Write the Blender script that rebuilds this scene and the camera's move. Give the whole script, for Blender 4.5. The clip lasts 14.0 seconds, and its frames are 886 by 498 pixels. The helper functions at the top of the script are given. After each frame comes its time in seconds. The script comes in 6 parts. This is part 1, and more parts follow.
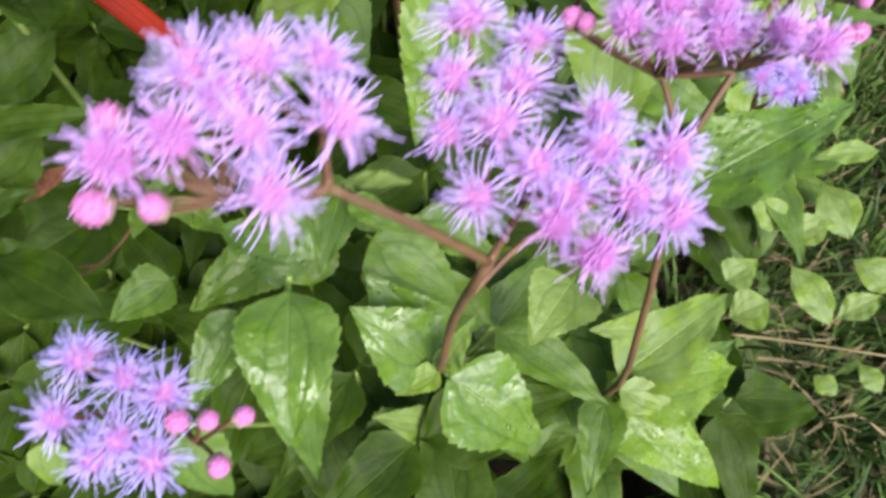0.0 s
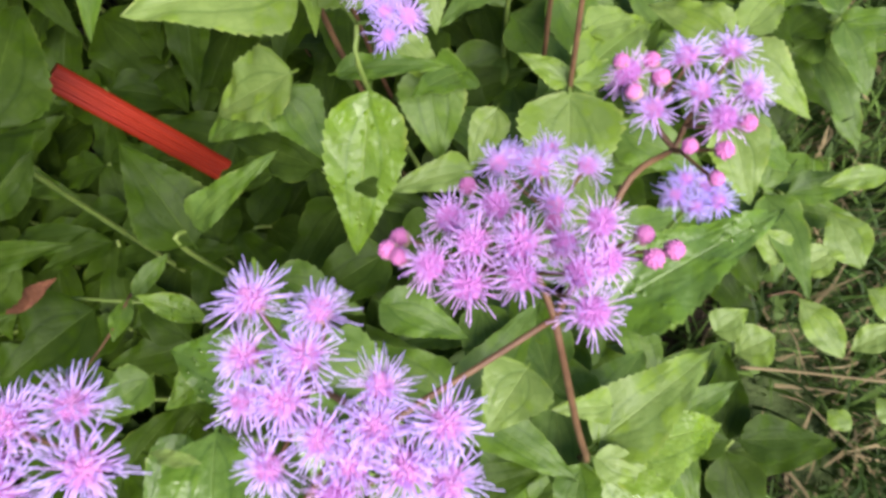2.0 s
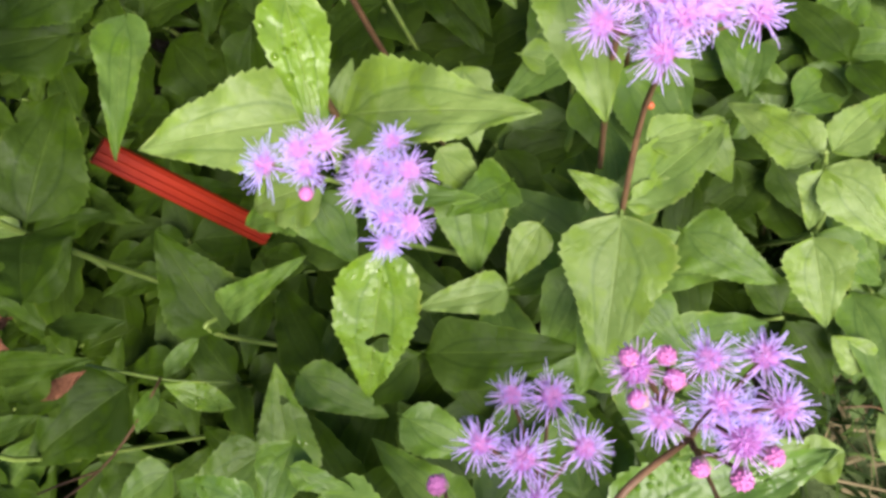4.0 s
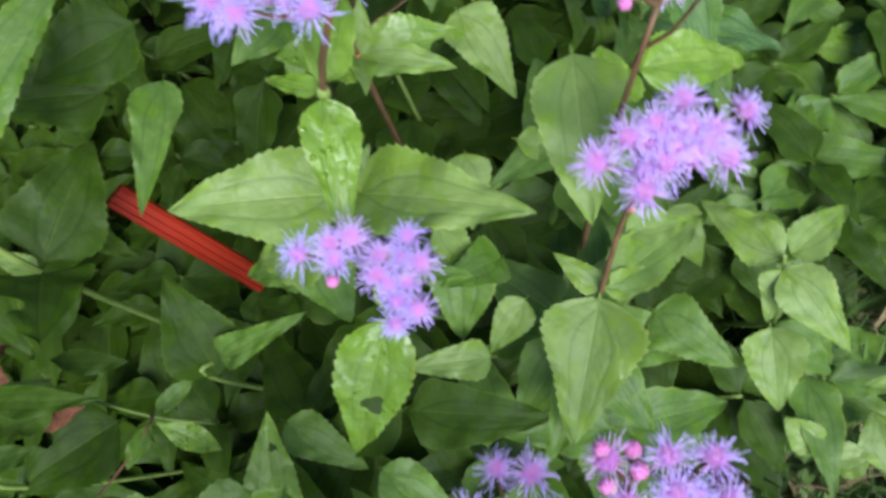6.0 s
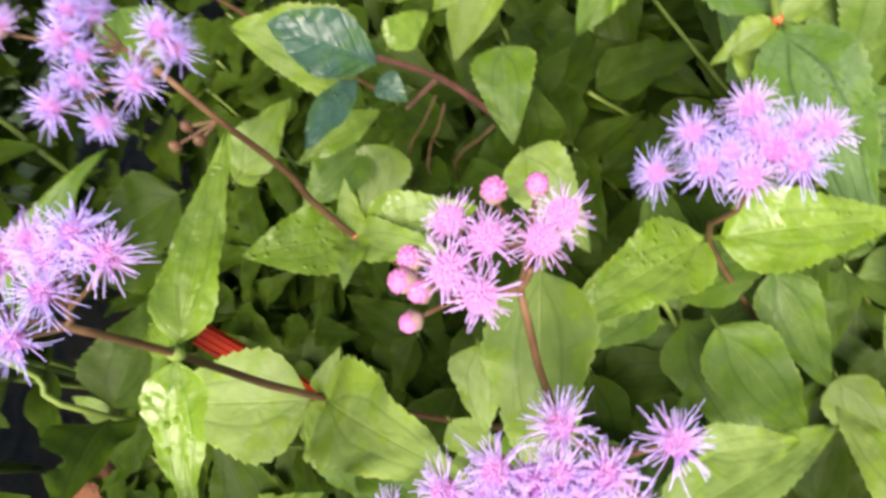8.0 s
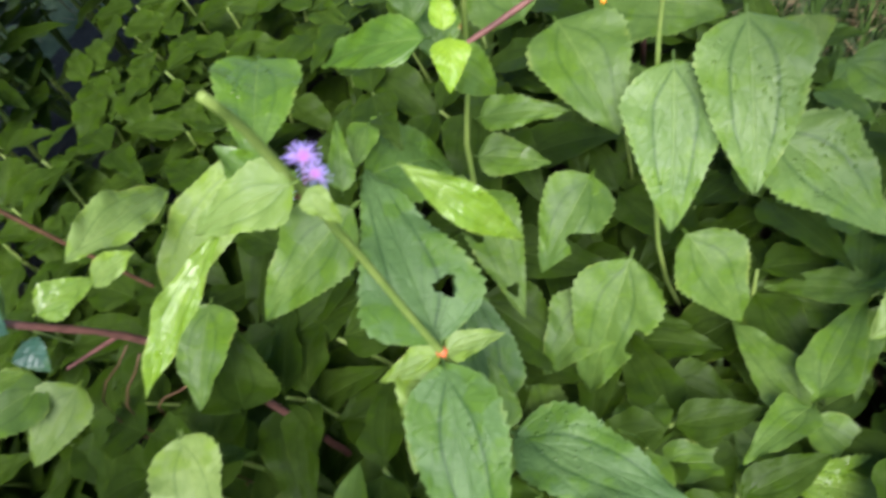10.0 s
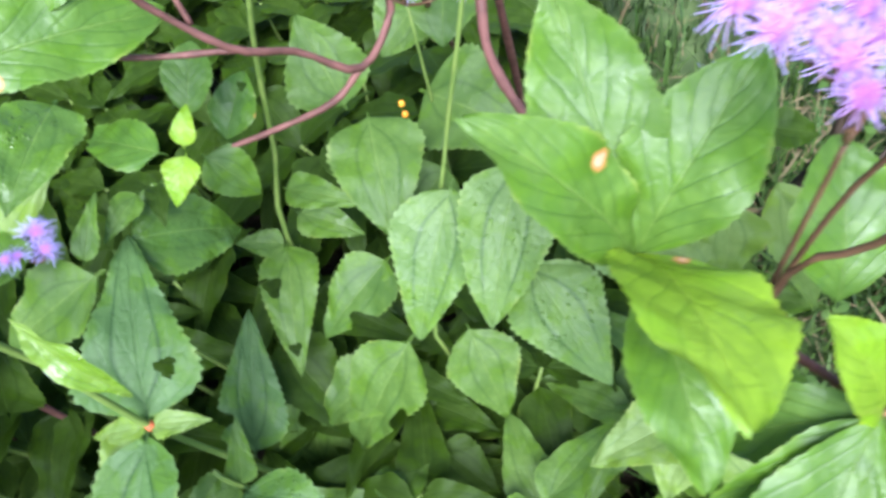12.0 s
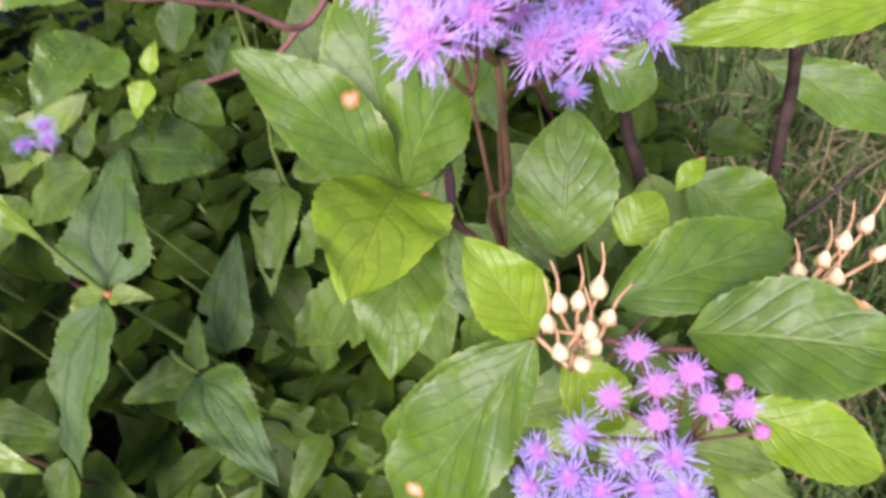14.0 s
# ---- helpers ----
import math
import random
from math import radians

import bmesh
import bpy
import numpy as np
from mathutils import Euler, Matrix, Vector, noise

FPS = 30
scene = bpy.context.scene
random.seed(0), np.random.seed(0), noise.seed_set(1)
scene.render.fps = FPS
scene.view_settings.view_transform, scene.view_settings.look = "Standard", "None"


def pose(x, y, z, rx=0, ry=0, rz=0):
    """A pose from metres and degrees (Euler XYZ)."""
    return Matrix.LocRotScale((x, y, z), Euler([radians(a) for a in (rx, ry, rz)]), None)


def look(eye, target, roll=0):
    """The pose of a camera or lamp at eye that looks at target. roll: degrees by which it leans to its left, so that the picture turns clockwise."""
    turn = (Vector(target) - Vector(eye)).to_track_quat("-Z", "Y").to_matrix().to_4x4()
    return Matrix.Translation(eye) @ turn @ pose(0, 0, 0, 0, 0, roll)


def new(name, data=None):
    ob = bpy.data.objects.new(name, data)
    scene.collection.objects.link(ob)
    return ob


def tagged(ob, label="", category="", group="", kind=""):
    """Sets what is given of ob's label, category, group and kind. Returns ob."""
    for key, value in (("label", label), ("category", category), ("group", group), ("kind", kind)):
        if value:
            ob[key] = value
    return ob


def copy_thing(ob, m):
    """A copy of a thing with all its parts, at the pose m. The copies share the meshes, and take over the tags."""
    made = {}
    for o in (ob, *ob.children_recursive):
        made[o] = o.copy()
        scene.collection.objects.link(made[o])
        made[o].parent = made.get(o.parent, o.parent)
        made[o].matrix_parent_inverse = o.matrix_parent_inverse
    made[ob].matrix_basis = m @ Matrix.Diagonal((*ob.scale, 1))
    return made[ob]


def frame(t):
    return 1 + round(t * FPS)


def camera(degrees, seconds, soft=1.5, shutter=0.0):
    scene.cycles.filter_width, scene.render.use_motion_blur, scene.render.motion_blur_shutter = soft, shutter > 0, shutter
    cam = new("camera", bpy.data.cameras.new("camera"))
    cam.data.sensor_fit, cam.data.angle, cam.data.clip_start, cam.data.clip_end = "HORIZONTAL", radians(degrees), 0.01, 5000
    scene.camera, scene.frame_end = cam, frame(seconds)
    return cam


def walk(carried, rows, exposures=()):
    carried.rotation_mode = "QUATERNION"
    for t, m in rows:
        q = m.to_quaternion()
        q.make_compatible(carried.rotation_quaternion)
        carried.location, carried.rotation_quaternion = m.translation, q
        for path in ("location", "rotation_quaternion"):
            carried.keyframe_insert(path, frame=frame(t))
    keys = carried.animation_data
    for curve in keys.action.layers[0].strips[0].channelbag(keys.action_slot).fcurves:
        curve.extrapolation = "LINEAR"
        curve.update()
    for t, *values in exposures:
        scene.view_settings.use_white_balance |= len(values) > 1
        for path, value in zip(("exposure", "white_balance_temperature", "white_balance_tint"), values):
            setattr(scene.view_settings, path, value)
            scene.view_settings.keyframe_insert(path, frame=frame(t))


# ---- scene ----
cam = camera(66.5, 14.0, 3.3, 0.5)
PATH = [
    (0, (-0.0000, 0.2430, 0.4369), (-0.0000, 0.3014, 0.2457), -0.00),
    (0.1, (0.0034, 0.2475, 0.4388), (0.0017, 0.3034, 0.2468), -1.87),
    (0.4, (0.0099, 0.2516, 0.4519), (0.0022, 0.3024, 0.2586), -9.91),
    (0.5, (0.0120, 0.2546, 0.4549), (0.0009, 0.3038, 0.2614), -14.18),
    (0.9, (0.0229, 0.2636, 0.4615), (0.0067, 0.3144, 0.2688), -21.08),
    (1, (0.0255, 0.2657, 0.4620), (0.0103, 0.3163, 0.2691), -20.07),
    (1.5, (0.0382, 0.2748, 0.4602), (0.0242, 0.3314, 0.2689), -17.16),
    (2, (0.0415, 0.2823, 0.4516), (0.0217, 0.3329, 0.2591), -23.32),
    (2.5, (0.0451, 0.2962, 0.4457), (0.0178, 0.3550, 0.2565), -26.46),
    (2.6, (0.0453, 0.2984, 0.4465), (0.0159, 0.3576, 0.2577), -28.01),
    (3, (0.0506, 0.3096, 0.4476), (0.0137, 0.3607, 0.2578), -34.83),
    (3.4, (0.0588, 0.3273, 0.4475), (0.0142, 0.3696, 0.2572), -45.02),
    (3.5, (0.0607, 0.3320, 0.4475), (0.0143, 0.3721, 0.2572), -47.43),
    (3.7, (0.0601, 0.3417, 0.4465), (0.0145, 0.3801, 0.2556), -47.18),
    (5.8, (0.0567, 0.3487, 0.4696), (0.0176, 0.3967, 0.2794), -34.04),
    (6, (0.0555, 0.3503, 0.4712), (0.0179, 0.4005, 0.2813), -29.48),
    (6.1, (0.0510, 0.3558, 0.4746), (0.0111, 0.4054, 0.2850), -30.81),
    (6.5, (0.0562, 0.3723, 0.4656), (-0.0049, 0.4225, 0.2819), -43.52),
    (7, (0.0724, 0.3884, 0.4437), (-0.0041, 0.4325, 0.2643), -51.03),
    (7.2, (0.0800, 0.3969, 0.4415), (-0.0076, 0.4354, 0.2658), -56.83),
    (7.5, (0.0907, 0.4104, 0.4269), (0.0037, 0.4456, 0.2503), -56.97),
    (8, (0.1157, 0.4282, 0.4282), (0.0063, 0.4708, 0.2663), -56.08),
    (8.1, (0.1191, 0.4281, 0.4255), (0.0047, 0.4725, 0.2676), -54.53),
    (8.5, (0.1291, 0.4373, 0.4158), (0.0054, 0.4887, 0.2673), -46.92),
    (9, (0.1516, 0.4762, 0.4099), (0.0398, 0.5463, 0.2596), -38.94),
    (9.2, (0.1604, 0.4873, 0.4065), (0.0528, 0.5607, 0.2548), -38.51),
    (11.3, (0.2101, 0.5735, 0.4239), (0.1351, 0.6678, 0.2642), -17.75),
    (11.4, (0.2161, 0.5780, 0.4265), (0.1380, 0.6674, 0.2656), -18.28),
    (11.5, (0.2169, 0.5782, 0.4300), (0.1398, 0.6655, 0.2674), -18.46),
    (12, (0.2420, 0.5944, 0.4318), (0.1600, 0.6708, 0.2661), -17.85),
    (12.1, (0.2478, 0.5976, 0.4362), (0.1666, 0.6732, 0.2698), -16.94),
    (12.3, (0.2603, 0.6039, 0.4360), (0.1807, 0.6739, 0.2665), -14.33),
    (12.5, (0.2681, 0.6091, 0.4384), (0.1972, 0.6700, 0.2616), -12.13),
    (12.8, (0.2792, 0.6173, 0.4447), (0.2138, 0.6727, 0.2640), -11.41),
    (13, (0.2888, 0.6223, 0.4506), (0.2250, 0.6751, 0.2686), -10.53),
    (13.4, (0.3146, 0.6274, 0.4523), (0.2455, 0.6834, 0.2731), -8.54),
    (13.5, (0.3236, 0.6267, 0.4521), (0.2458, 0.6802, 0.2758), -11.94),
    (13.9, (0.3407, 0.6230, 0.4318), (0.2329, 0.6765, 0.2720), -20.87),
    (14, (0.3426, 0.6251, 0.4313), (0.2307, 0.6771, 0.2739), -22.96),
]
EXPOSURE = [
    (0, 1.16, 6300, 16),
    (0.5, 1.09, 6800, 15),
    (1.5, 1.11, 6700, 17),
    (2.0, 1.16, 6400, 18),
    (3.0, 1.09, 6550, 17),
    (3.7, 1.21, 6600, 17),
    (6, 0.91, 5700, 9),
    (6.5, 0.96, 5800, 9),
    (7.0, 0.86, 5900, 9),
    (7.5, 0.98, 6900, 8),
    (8.0, 1.36, 7200, 15),
    (8.5, 1.20, 6300, 19),
    (9.0, 1.03, 6300, 18),
    (9.2, 1.07, 6300, 18),
    (11.3, 1.51, 5400, 11),
    (12.0, 1.58, 5400, 13),
    (12.6, 1.75, 5600, 20),
    (13.0, 1.46, 6400, 12),
    (13.5, 1.16, 6500, 31),
    (14, 1.01, 6100, 40),
]
walk(cam, [(t, look(e, g, r)) for t, e, g, r in PATH], EXPOSURE)
# ---- light ----
world = bpy.data.worlds.new("world")
scene.world = world
world.use_nodes = True
wn, wl = world.node_tree.nodes, world.node_tree.links
sky = wn.new("ShaderNodeTexSky")
sky.sky_type = "NISHITA"
sky.sun_disc = False
sky.sun_elevation = radians(53)
sky.sun_rotation = radians(142)
wl.new(sky.outputs["Color"], wn["Background"].inputs["Color"])
wn["Background"].inputs["Strength"].default_value = 0.115

sun_data = bpy.data.lights.new("sun", "SUN")
sun_data.energy = 4.6
sun_data.angle = radians(40)
sun_data.color = (1.0, 0.96, 0.89)
sun = new("sun", sun_data)
sun.matrix_world = look((1.5, -1.4, 3.2), (0.1, 0.4, 0.2))


# ---- materials ----
class Nodes:
    """Short hand for wiring one material's node tree."""

    def __init__(self, name):
        self.mat = bpy.data.materials.new(name)
        self.mat.use_nodes = True
        self.n, self.l = self.mat.node_tree.nodes, self.mat.node_tree.links
        self.bsdf = self.n["Principled BSDF"]
        self.out = self.n["Material Output"]

    def put(self, socket, value):
        if isinstance(value, bpy.types.NodeSocket):
            self.l.new(value, socket)
        elif isinstance(value, tuple) and len(value) == 3:
            socket.default_value = (*value, 1.0)
        else:
            socket.default_value = value

    def math(self, op, a, b=0.0, c=0.0, clamp=False):
        node = self.n.new("ShaderNodeMath")
        node.operation, node.use_clamp = op, clamp
        for socket, value in zip(node.inputs, (a, b, c)):
            self.put(socket, value)
        return node.outputs[0]

    def mix(self, k, a, b):
        node = self.n.new("ShaderNodeMix")
        node.data_type = "RGBA"
        self.put(node.inputs[0], k)
        self.put(node.inputs[6], a)
        self.put(node.inputs[7], b)
        return node.outputs[2]

    def noise(self, scale, detail=3.0, vector=None, rough=0.5):
        node = self.n.new("ShaderNodeTexNoise")
        node.inputs["Scale"].default_value = scale
        node.inputs["Detail"].default_value = detail
        node.inputs["Roughness"].default_value = rough
        if vector is not None:
            self.l.new(vector, node.inputs["Vector"])
        return node.outputs["Fac"]

    def step(self, value, lo, hi):
        node = self.n.new("ShaderNodeMapRange")
        node.interpolation_type = "SMOOTHSTEP"
        self.put(node.inputs[0], value)
        node.inputs[1].default_value, node.inputs[2].default_value = lo, hi
        return node.outputs[0]

    def coord(self, which="Object"):
        return self.n.new("ShaderNodeTexCoord").outputs[which]

    def random(self):
        return self.n.new("ShaderNodeObjectInfo").outputs["Random"]

    def split(self, vector):
        node = self.n.new("ShaderNodeSeparateXYZ")
        self.l.new(vector, node.inputs[0])
        return node.outputs

    def bump(self, height, strength, distance):
        node = self.n.new("ShaderNodeBump")
        node.inputs["Strength"].default_value = strength
        node.inputs["Distance"].default_value = distance
        self.l.new(height, node.inputs["Height"])
        self.l.new(node.outputs[0], self.bsdf.inputs["Normal"])
        return node.outputs[0]


def shifted(k, vector):
    """The vector moved by the object's random number, so that no two leaves share a pattern."""
    node = k.n.new("ShaderNodeVectorMath")
    node.operation = "ADD"
    k.l.new(vector, node.inputs[0])
    comb = k.n.new("ShaderNodeCombineXYZ")
    r = k.random()
    for i, s in enumerate((7.0, 3.0, 5.0)):
        k.l.new(k.math("MULTIPLY", r, s), comb.inputs[i])
    k.l.new(comb.outputs[0], node.inputs[1])
    return node.outputs[0]


def leaf_material(name, dark, mid, pale, veins, slope, relief, wet, spots=0.0, glow=0.3, rough=0.5, pucker=0.5, drops=0.0, shine=0.2, ink=0.42, nerves=True, rib=0.3):
    """A leaf blade. nerves: two strong side nerves run from the base to the tip, as mistflowers have; else the side veins alone."""
    k = Nodes(name)
    vein = (dark[0] * 0.32, dark[1] * 0.46, dark[2] * 0.32)
    patch_tone = (mid[0] * 0.74, mid[1] * 0.86, mid[2] * 0.16)
    uv = k.split(k.coord("UV"))
    u, v = uv[0], uv[1]
    side = k.math("MULTIPLY", k.math("ABSOLUTE", k.math("SUBTRACT", v, 0.5)), 2.0)
    where = shifted(k, k.coord("Object"))
    wobble = k.math("MULTIPLY", k.math("SUBTRACT", k.noise(45, 2, where), 0.5), 0.16)
    # side veins leave the midrib and curve forward to the tip
    curve = k.math("MULTIPLY", k.math("POWER", side, 0.9), slope)
    run = k.math("FRACT", k.math("ADD", k.math("SUBTRACT", k.math("MULTIPLY", u, veins), curve), k.math("MULTIPLY", wobble, veins)))
    tri = k.math("ABSOLUTE", k.math("SUBTRACT", run, 0.5))
    fade = k.math("SUBTRACT", 1.0, k.step(side, 0.55, 1.0))
    lateral = k.math("MULTIPLY", k.step(tri, 0.44, 0.495), k.math("ADD", 0.25, k.math("MULTIPLY", fade, 0.75)))
    trough = k.step(tri, 0.30, 0.5)
    if nerves:
        # a strong nerve each side of the midrib, with branches outward from it
        out = k.math("MULTIPLY", k.math("SUBTRACT", 1.0, k.math("POWER", 2.718, k.math("MULTIPLY", k.math("SUBTRACT", u, 0.09), -5.5))), 0.52)
        off = k.math("ABSOLUTE", k.math("ADD", k.math("SUBTRACT", side, out), k.math("MULTIPLY", wobble, 0.7)))
        there = k.math("MULTIPLY", k.step(u, 0.08, 0.13), k.math("SUBTRACT", 1.0, k.step(u, 0.72, 0.92)))
        nerve = k.math("MULTIPLY", k.math("SUBTRACT", 1.0, k.step(off, 0.012, 0.065)), there)
        lateral = k.math("MAXIMUM", k.math("MULTIPLY", lateral, 0.5), nerve)
        trough = k.math("MAXIMUM", k.math("MULTIPLY", trough, 0.45), k.math("MULTIPLY", k.math("SUBTRACT", 1.0, k.step(off, 0.0, 0.15)), there))
    midrib = k.math("SUBTRACT", 1.0, k.step(side, 0.012, 0.05))
    web = k.n.new("ShaderNodeTexVoronoi")
    web.feature = "DISTANCE_TO_EDGE"
    web.inputs["Scale"].default_value = 200.0
    bent = k.n.new("ShaderNodeVectorMath")
    bent.operation = "MULTIPLY_ADD"
    jitter = k.n.new("ShaderNodeTexNoise")
    jitter.inputs["Scale"].default_value = 160.0
    k.l.new(where, jitter.inputs["Vector"])
    k.l.new(jitter.outputs["Color"], bent.inputs[0])
    bent.inputs[1].default_value = (0.006, 0.006, 0.006)
    k.l.new(where, bent.inputs[2])
    k.l.new(bent.outputs[0], web.inputs["Vector"])
    cell = k.step(web.outputs["Distance"], 0.0, 0.28)
    blotch = k.step(k.math("ADD", k.math("MULTIPLY", k.noise(55, 3, where), 0.55), k.math("MULTIPLY", k.noise(190, 3, where), 0.45)), 0.40, 0.60)
    fine = k.noise(500, 3, where)
    tone = k.mix(k.math("ADD", k.math("MULTIPLY", blotch, 0.4), k.math("MULTIPLY", k.random(), 0.6)), dark, mid)
    tone = k.mix(k.math("MULTIPLY", k.step(k.noise(26, 2, where), 0.5, 0.85), 0.45), tone, pale)
    # saturated patches, mostly towards the edge; the paler base colour has sky sheen painted in
    patch = k.math("MULTIPLY", k.step(k.math("ADD", k.noise(85, 2, where), k.math("MULTIPLY", side, 0.16)), 0.58, 0.68), 0.75)
    tone = k.mix(patch, tone, patch_tone)
    tone = k.mix(k.math("MULTIPLY", k.step(k.noise(130, 2, where), 0.5, 0.66), 0.22), tone, dark)
    tone = k.mix(k.math("MULTIPLY", lateral, ink), tone, vein)
    tone = k.mix(k.math("MULTIPLY", midrib, rib), tone, pale)
    tone = k.mix(k.math("MULTIPLY", k.math("SUBTRACT", 1.0, cell), 0.3), tone, dark)
    tone = k.mix(k.math("MULTIPLY", k.math("SUBTRACT", fine, 0.45), 0.3, clamp=True), tone, dark)
    if spots:
        spot = k.n.new("ShaderNodeTexVoronoi")
        spot.inputs["Scale"].default_value = spots
        k.l.new(where, spot.inputs["Vector"])
        d = k.math("ADD", spot.outputs["Distance"], k.math("MULTIPLY", k.noise(240, 2, where), 0.10))
        tone = k.mix(k.math("SUBTRACT", 1.0, k.step(d, 0.135, 0.165)), tone, (0.40, 0.20, 0.05))
        tone = k.mix(k.math("SUBTRACT", 1.0, k.step(d, 0.10, 0.13)), tone, (0.66, 0.40, 0.24))
    # browned edge here and there
    rim = k.math("MULTIPLY", k.step(side, 0.86, 0.99), k.step(k.noise(90, 2, where), 0.56, 0.7))
    tone = k.mix(k.math("MULTIPLY", rim, 0.45), tone, (pale[0] * 1.3, pale[1] * 1.05, pale[2] * 0.7))
    tone = k.mix(k.math("MULTIPLY", k.step(side, 0.90, 0.985), 0.22), tone, pale)
    k.put(k.bsdf.inputs["Base Color"], tone)
    film = k.step(k.noise(75, 3, where), 0.66 - wet, 0.80 - wet)
    gloss = k.math("SUBTRACT", rough, k.math("MULTIPLY", film, rough - 0.24))
    if drops:
        # beads of water scattered in patches
        bead = k.n.new("ShaderNodeTexVoronoi")
        bead.inputs["Scale"].default_value = 330.0
        k.l.new(where, bead.inputs["Vector"])
        dome = k.math("MULTIPLY", k.math("SUBTRACT", 1.0, k.step(bead.outputs["Distance"], 0.05, 0.32)), k.step(k.noise(38, 2, where), 0.62 - drops, 0.66 - drops))
        gloss = k.math("MULTIPLY", gloss, k.math("SUBTRACT", 1.0, k.math("MULTIPLY", dome, 0.85)))
    k.put(k.bsdf.inputs["Roughness"], gloss)
    k.bsdf.inputs["Specular IOR Level"].default_value = shine
    high = k.math("ADD", k.math("MULTIPLY", trough, -1.0 * relief), k.math("MULTIPLY", cell, 0.05 + 0.42 * relief))
    high = k.math("ADD", high, k.math("MULTIPLY", k.noise(170, 2, where), pucker))
    high = k.math("SUBTRACT", high, k.math("MULTIPLY", midrib, 0.5))
    if drops:
        high = k.math("ADD", high, k.math("MULTIPLY", dome, 1.6))
    normal = k.bump(high, 0.55, 0.0010)
    through_light = k.n.new("ShaderNodeBsdfTranslucent")
    k.put(through_light.inputs["Color"], k.mix(0.5, tone, pale))
    k.l.new(normal, through_light.inputs["Normal"])
    both = k.n.new("ShaderNodeMixShader")
    both.inputs[0].default_value = glow
    k.l.new(k.bsdf.outputs[0], both.inputs[1])
    k.l.new(through_light.outputs[0], both.inputs[2])
    k.l.new(both.outputs[0], k.out.inputs["Surface"])
    return k.mat


def style_material(name, root, tip):
    """Thread-like styles that pale from their root to their tip, thin enough to let light through."""
    k = Nodes(name)
    length = k.n.new("ShaderNodeVectorMath")
    length.operation = "LENGTH"
    k.l.new(k.coord("Object"), length.inputs[0])
    along = k.step(length.outputs["Value"], 0.40, 1.0)
    tone = k.mix(along, root, tip)
    tone = k.mix(k.math("MULTIPLY", k.random(), 0.25), tone, root)
    k.put(k.bsdf.inputs["Base Color"], tone)
    k.bsdf.inputs["Roughness"].default_value = 0.55
    k.bsdf.inputs["Specular IOR Level"].default_value = 0.3
    lit = k.n.new("ShaderNodeBsdfTranslucent")
    k.put(lit.inputs["Color"], tone)
    both = k.n.new("ShaderNodeMixShader")
    both.inputs[0].default_value = 0.5
    k.l.new(k.bsdf.outputs[0], both.inputs[1])
    k.l.new(lit.outputs[0], both.inputs[2])
    k.l.new(both.outputs[0], k.out.inputs["Surface"])
    return k.mat


def plain_material(name, a, b, scale, rough, relief=0.0, distance=0.0005, metal=0.0, glow=0.0, specular=0.4):
    k = Nodes(name)
    where = shifted(k, k.coord("Object"))
    big, small = k.noise(scale, 4, where), k.noise(scale * 7, 3, where)
    tone = k.mix(k.math("ADD", k.math("MULTIPLY", k.step(big, 0.3, 0.7), 0.7), k.math("MULTIPLY", small, 0.3)), a, b)
    k.put(k.bsdf.inputs["Base Color"], tone)
    k.put(k.bsdf.inputs["Roughness"], k.math("ADD", rough - 0.1, k.math("MULTIPLY", small, 0.2)))
    k.bsdf.inputs["Metallic"].default_value = metal
    k.bsdf.inputs["Specular IOR Level"].default_value = specular
    normal = k.bump(k.math("ADD", big, k.math("MULTIPLY", small, 0.5)), relief, distance) if relief else None
    if glow:
        lit = k.n.new("ShaderNodeBsdfTranslucent")
        k.put(lit.inputs["Color"], tone)
        both = k.n.new("ShaderNodeMixShader")
        both.inputs[0].default_value = glow
        k.l.new(k.bsdf.outputs[0], both.inputs[1])
        k.l.new(lit.outputs[0], both.inputs[2])
        k.l.new(both.outputs[0], k.out.inputs["Surface"])
    return k.mat


MIST = leaf_material("mistflower_leaf", (0.104, 0.166, 0.032), (0.182, 0.252, 0.060), (0.25, 0.325, 0.098), 4.0, 2.1, 0.22, 0.03, shine=0.30, pucker=0.9, ink=0.42)
PALE_VEIN = leaf_material("mistflower_leaf_pale_veined", (0.082, 0.146, 0.031), (0.136, 0.212, 0.048), (0.21, 0.295, 0.088), 4.0, 2.2, 0.45, 0.04, pucker=0.9, drops=0.08, shine=0.35, ink=0.75)
# darkened copy of mistflower_leaf: shade low in the bed is put into its colour
MIST_SHADED = leaf_material("mistflower_leaf_shade_tone", (0.020, 0.040, 0.004), (0.042, 0.073, 0.008), (0.078, 0.125, 0.020), 4.0, 2.1, 0.20, 0.02, shine=0.10, ink=0.45)
# in-between copy of mistflower_leaf for dimmer places, part of their shade in the colour
MIST_HALF_SHADE = leaf_material("mistflower_leaf_half_shade", (0.050, 0.098, 0.015), (0.104, 0.170, 0.028), (0.175, 0.25, 0.058), 4.0, 2.1, 0.22, 0.02, pucker=0.9, shine=0.25, ink=0.5)
MIST_WET = leaf_material("mistflower_leaf_wet", (0.096, 0.168, 0.018), (0.166, 0.252, 0.030), (0.25, 0.335, 0.07), 4.0, 2.1, 0.24, 0.16, rough=0.44, pucker=2.4, drops=0.12, shine=0.42, ink=0.45)
WET_MID = leaf_material("mistflower_leaf_wet_mid_green", (0.056, 0.112, 0.016), (0.110, 0.186, 0.026), (0.18, 0.27, 0.06), 4.0, 2.1, 0.26, 0.16, rough=0.42, pucker=2.2, drops=0.03, shine=0.42, ink=0.45)
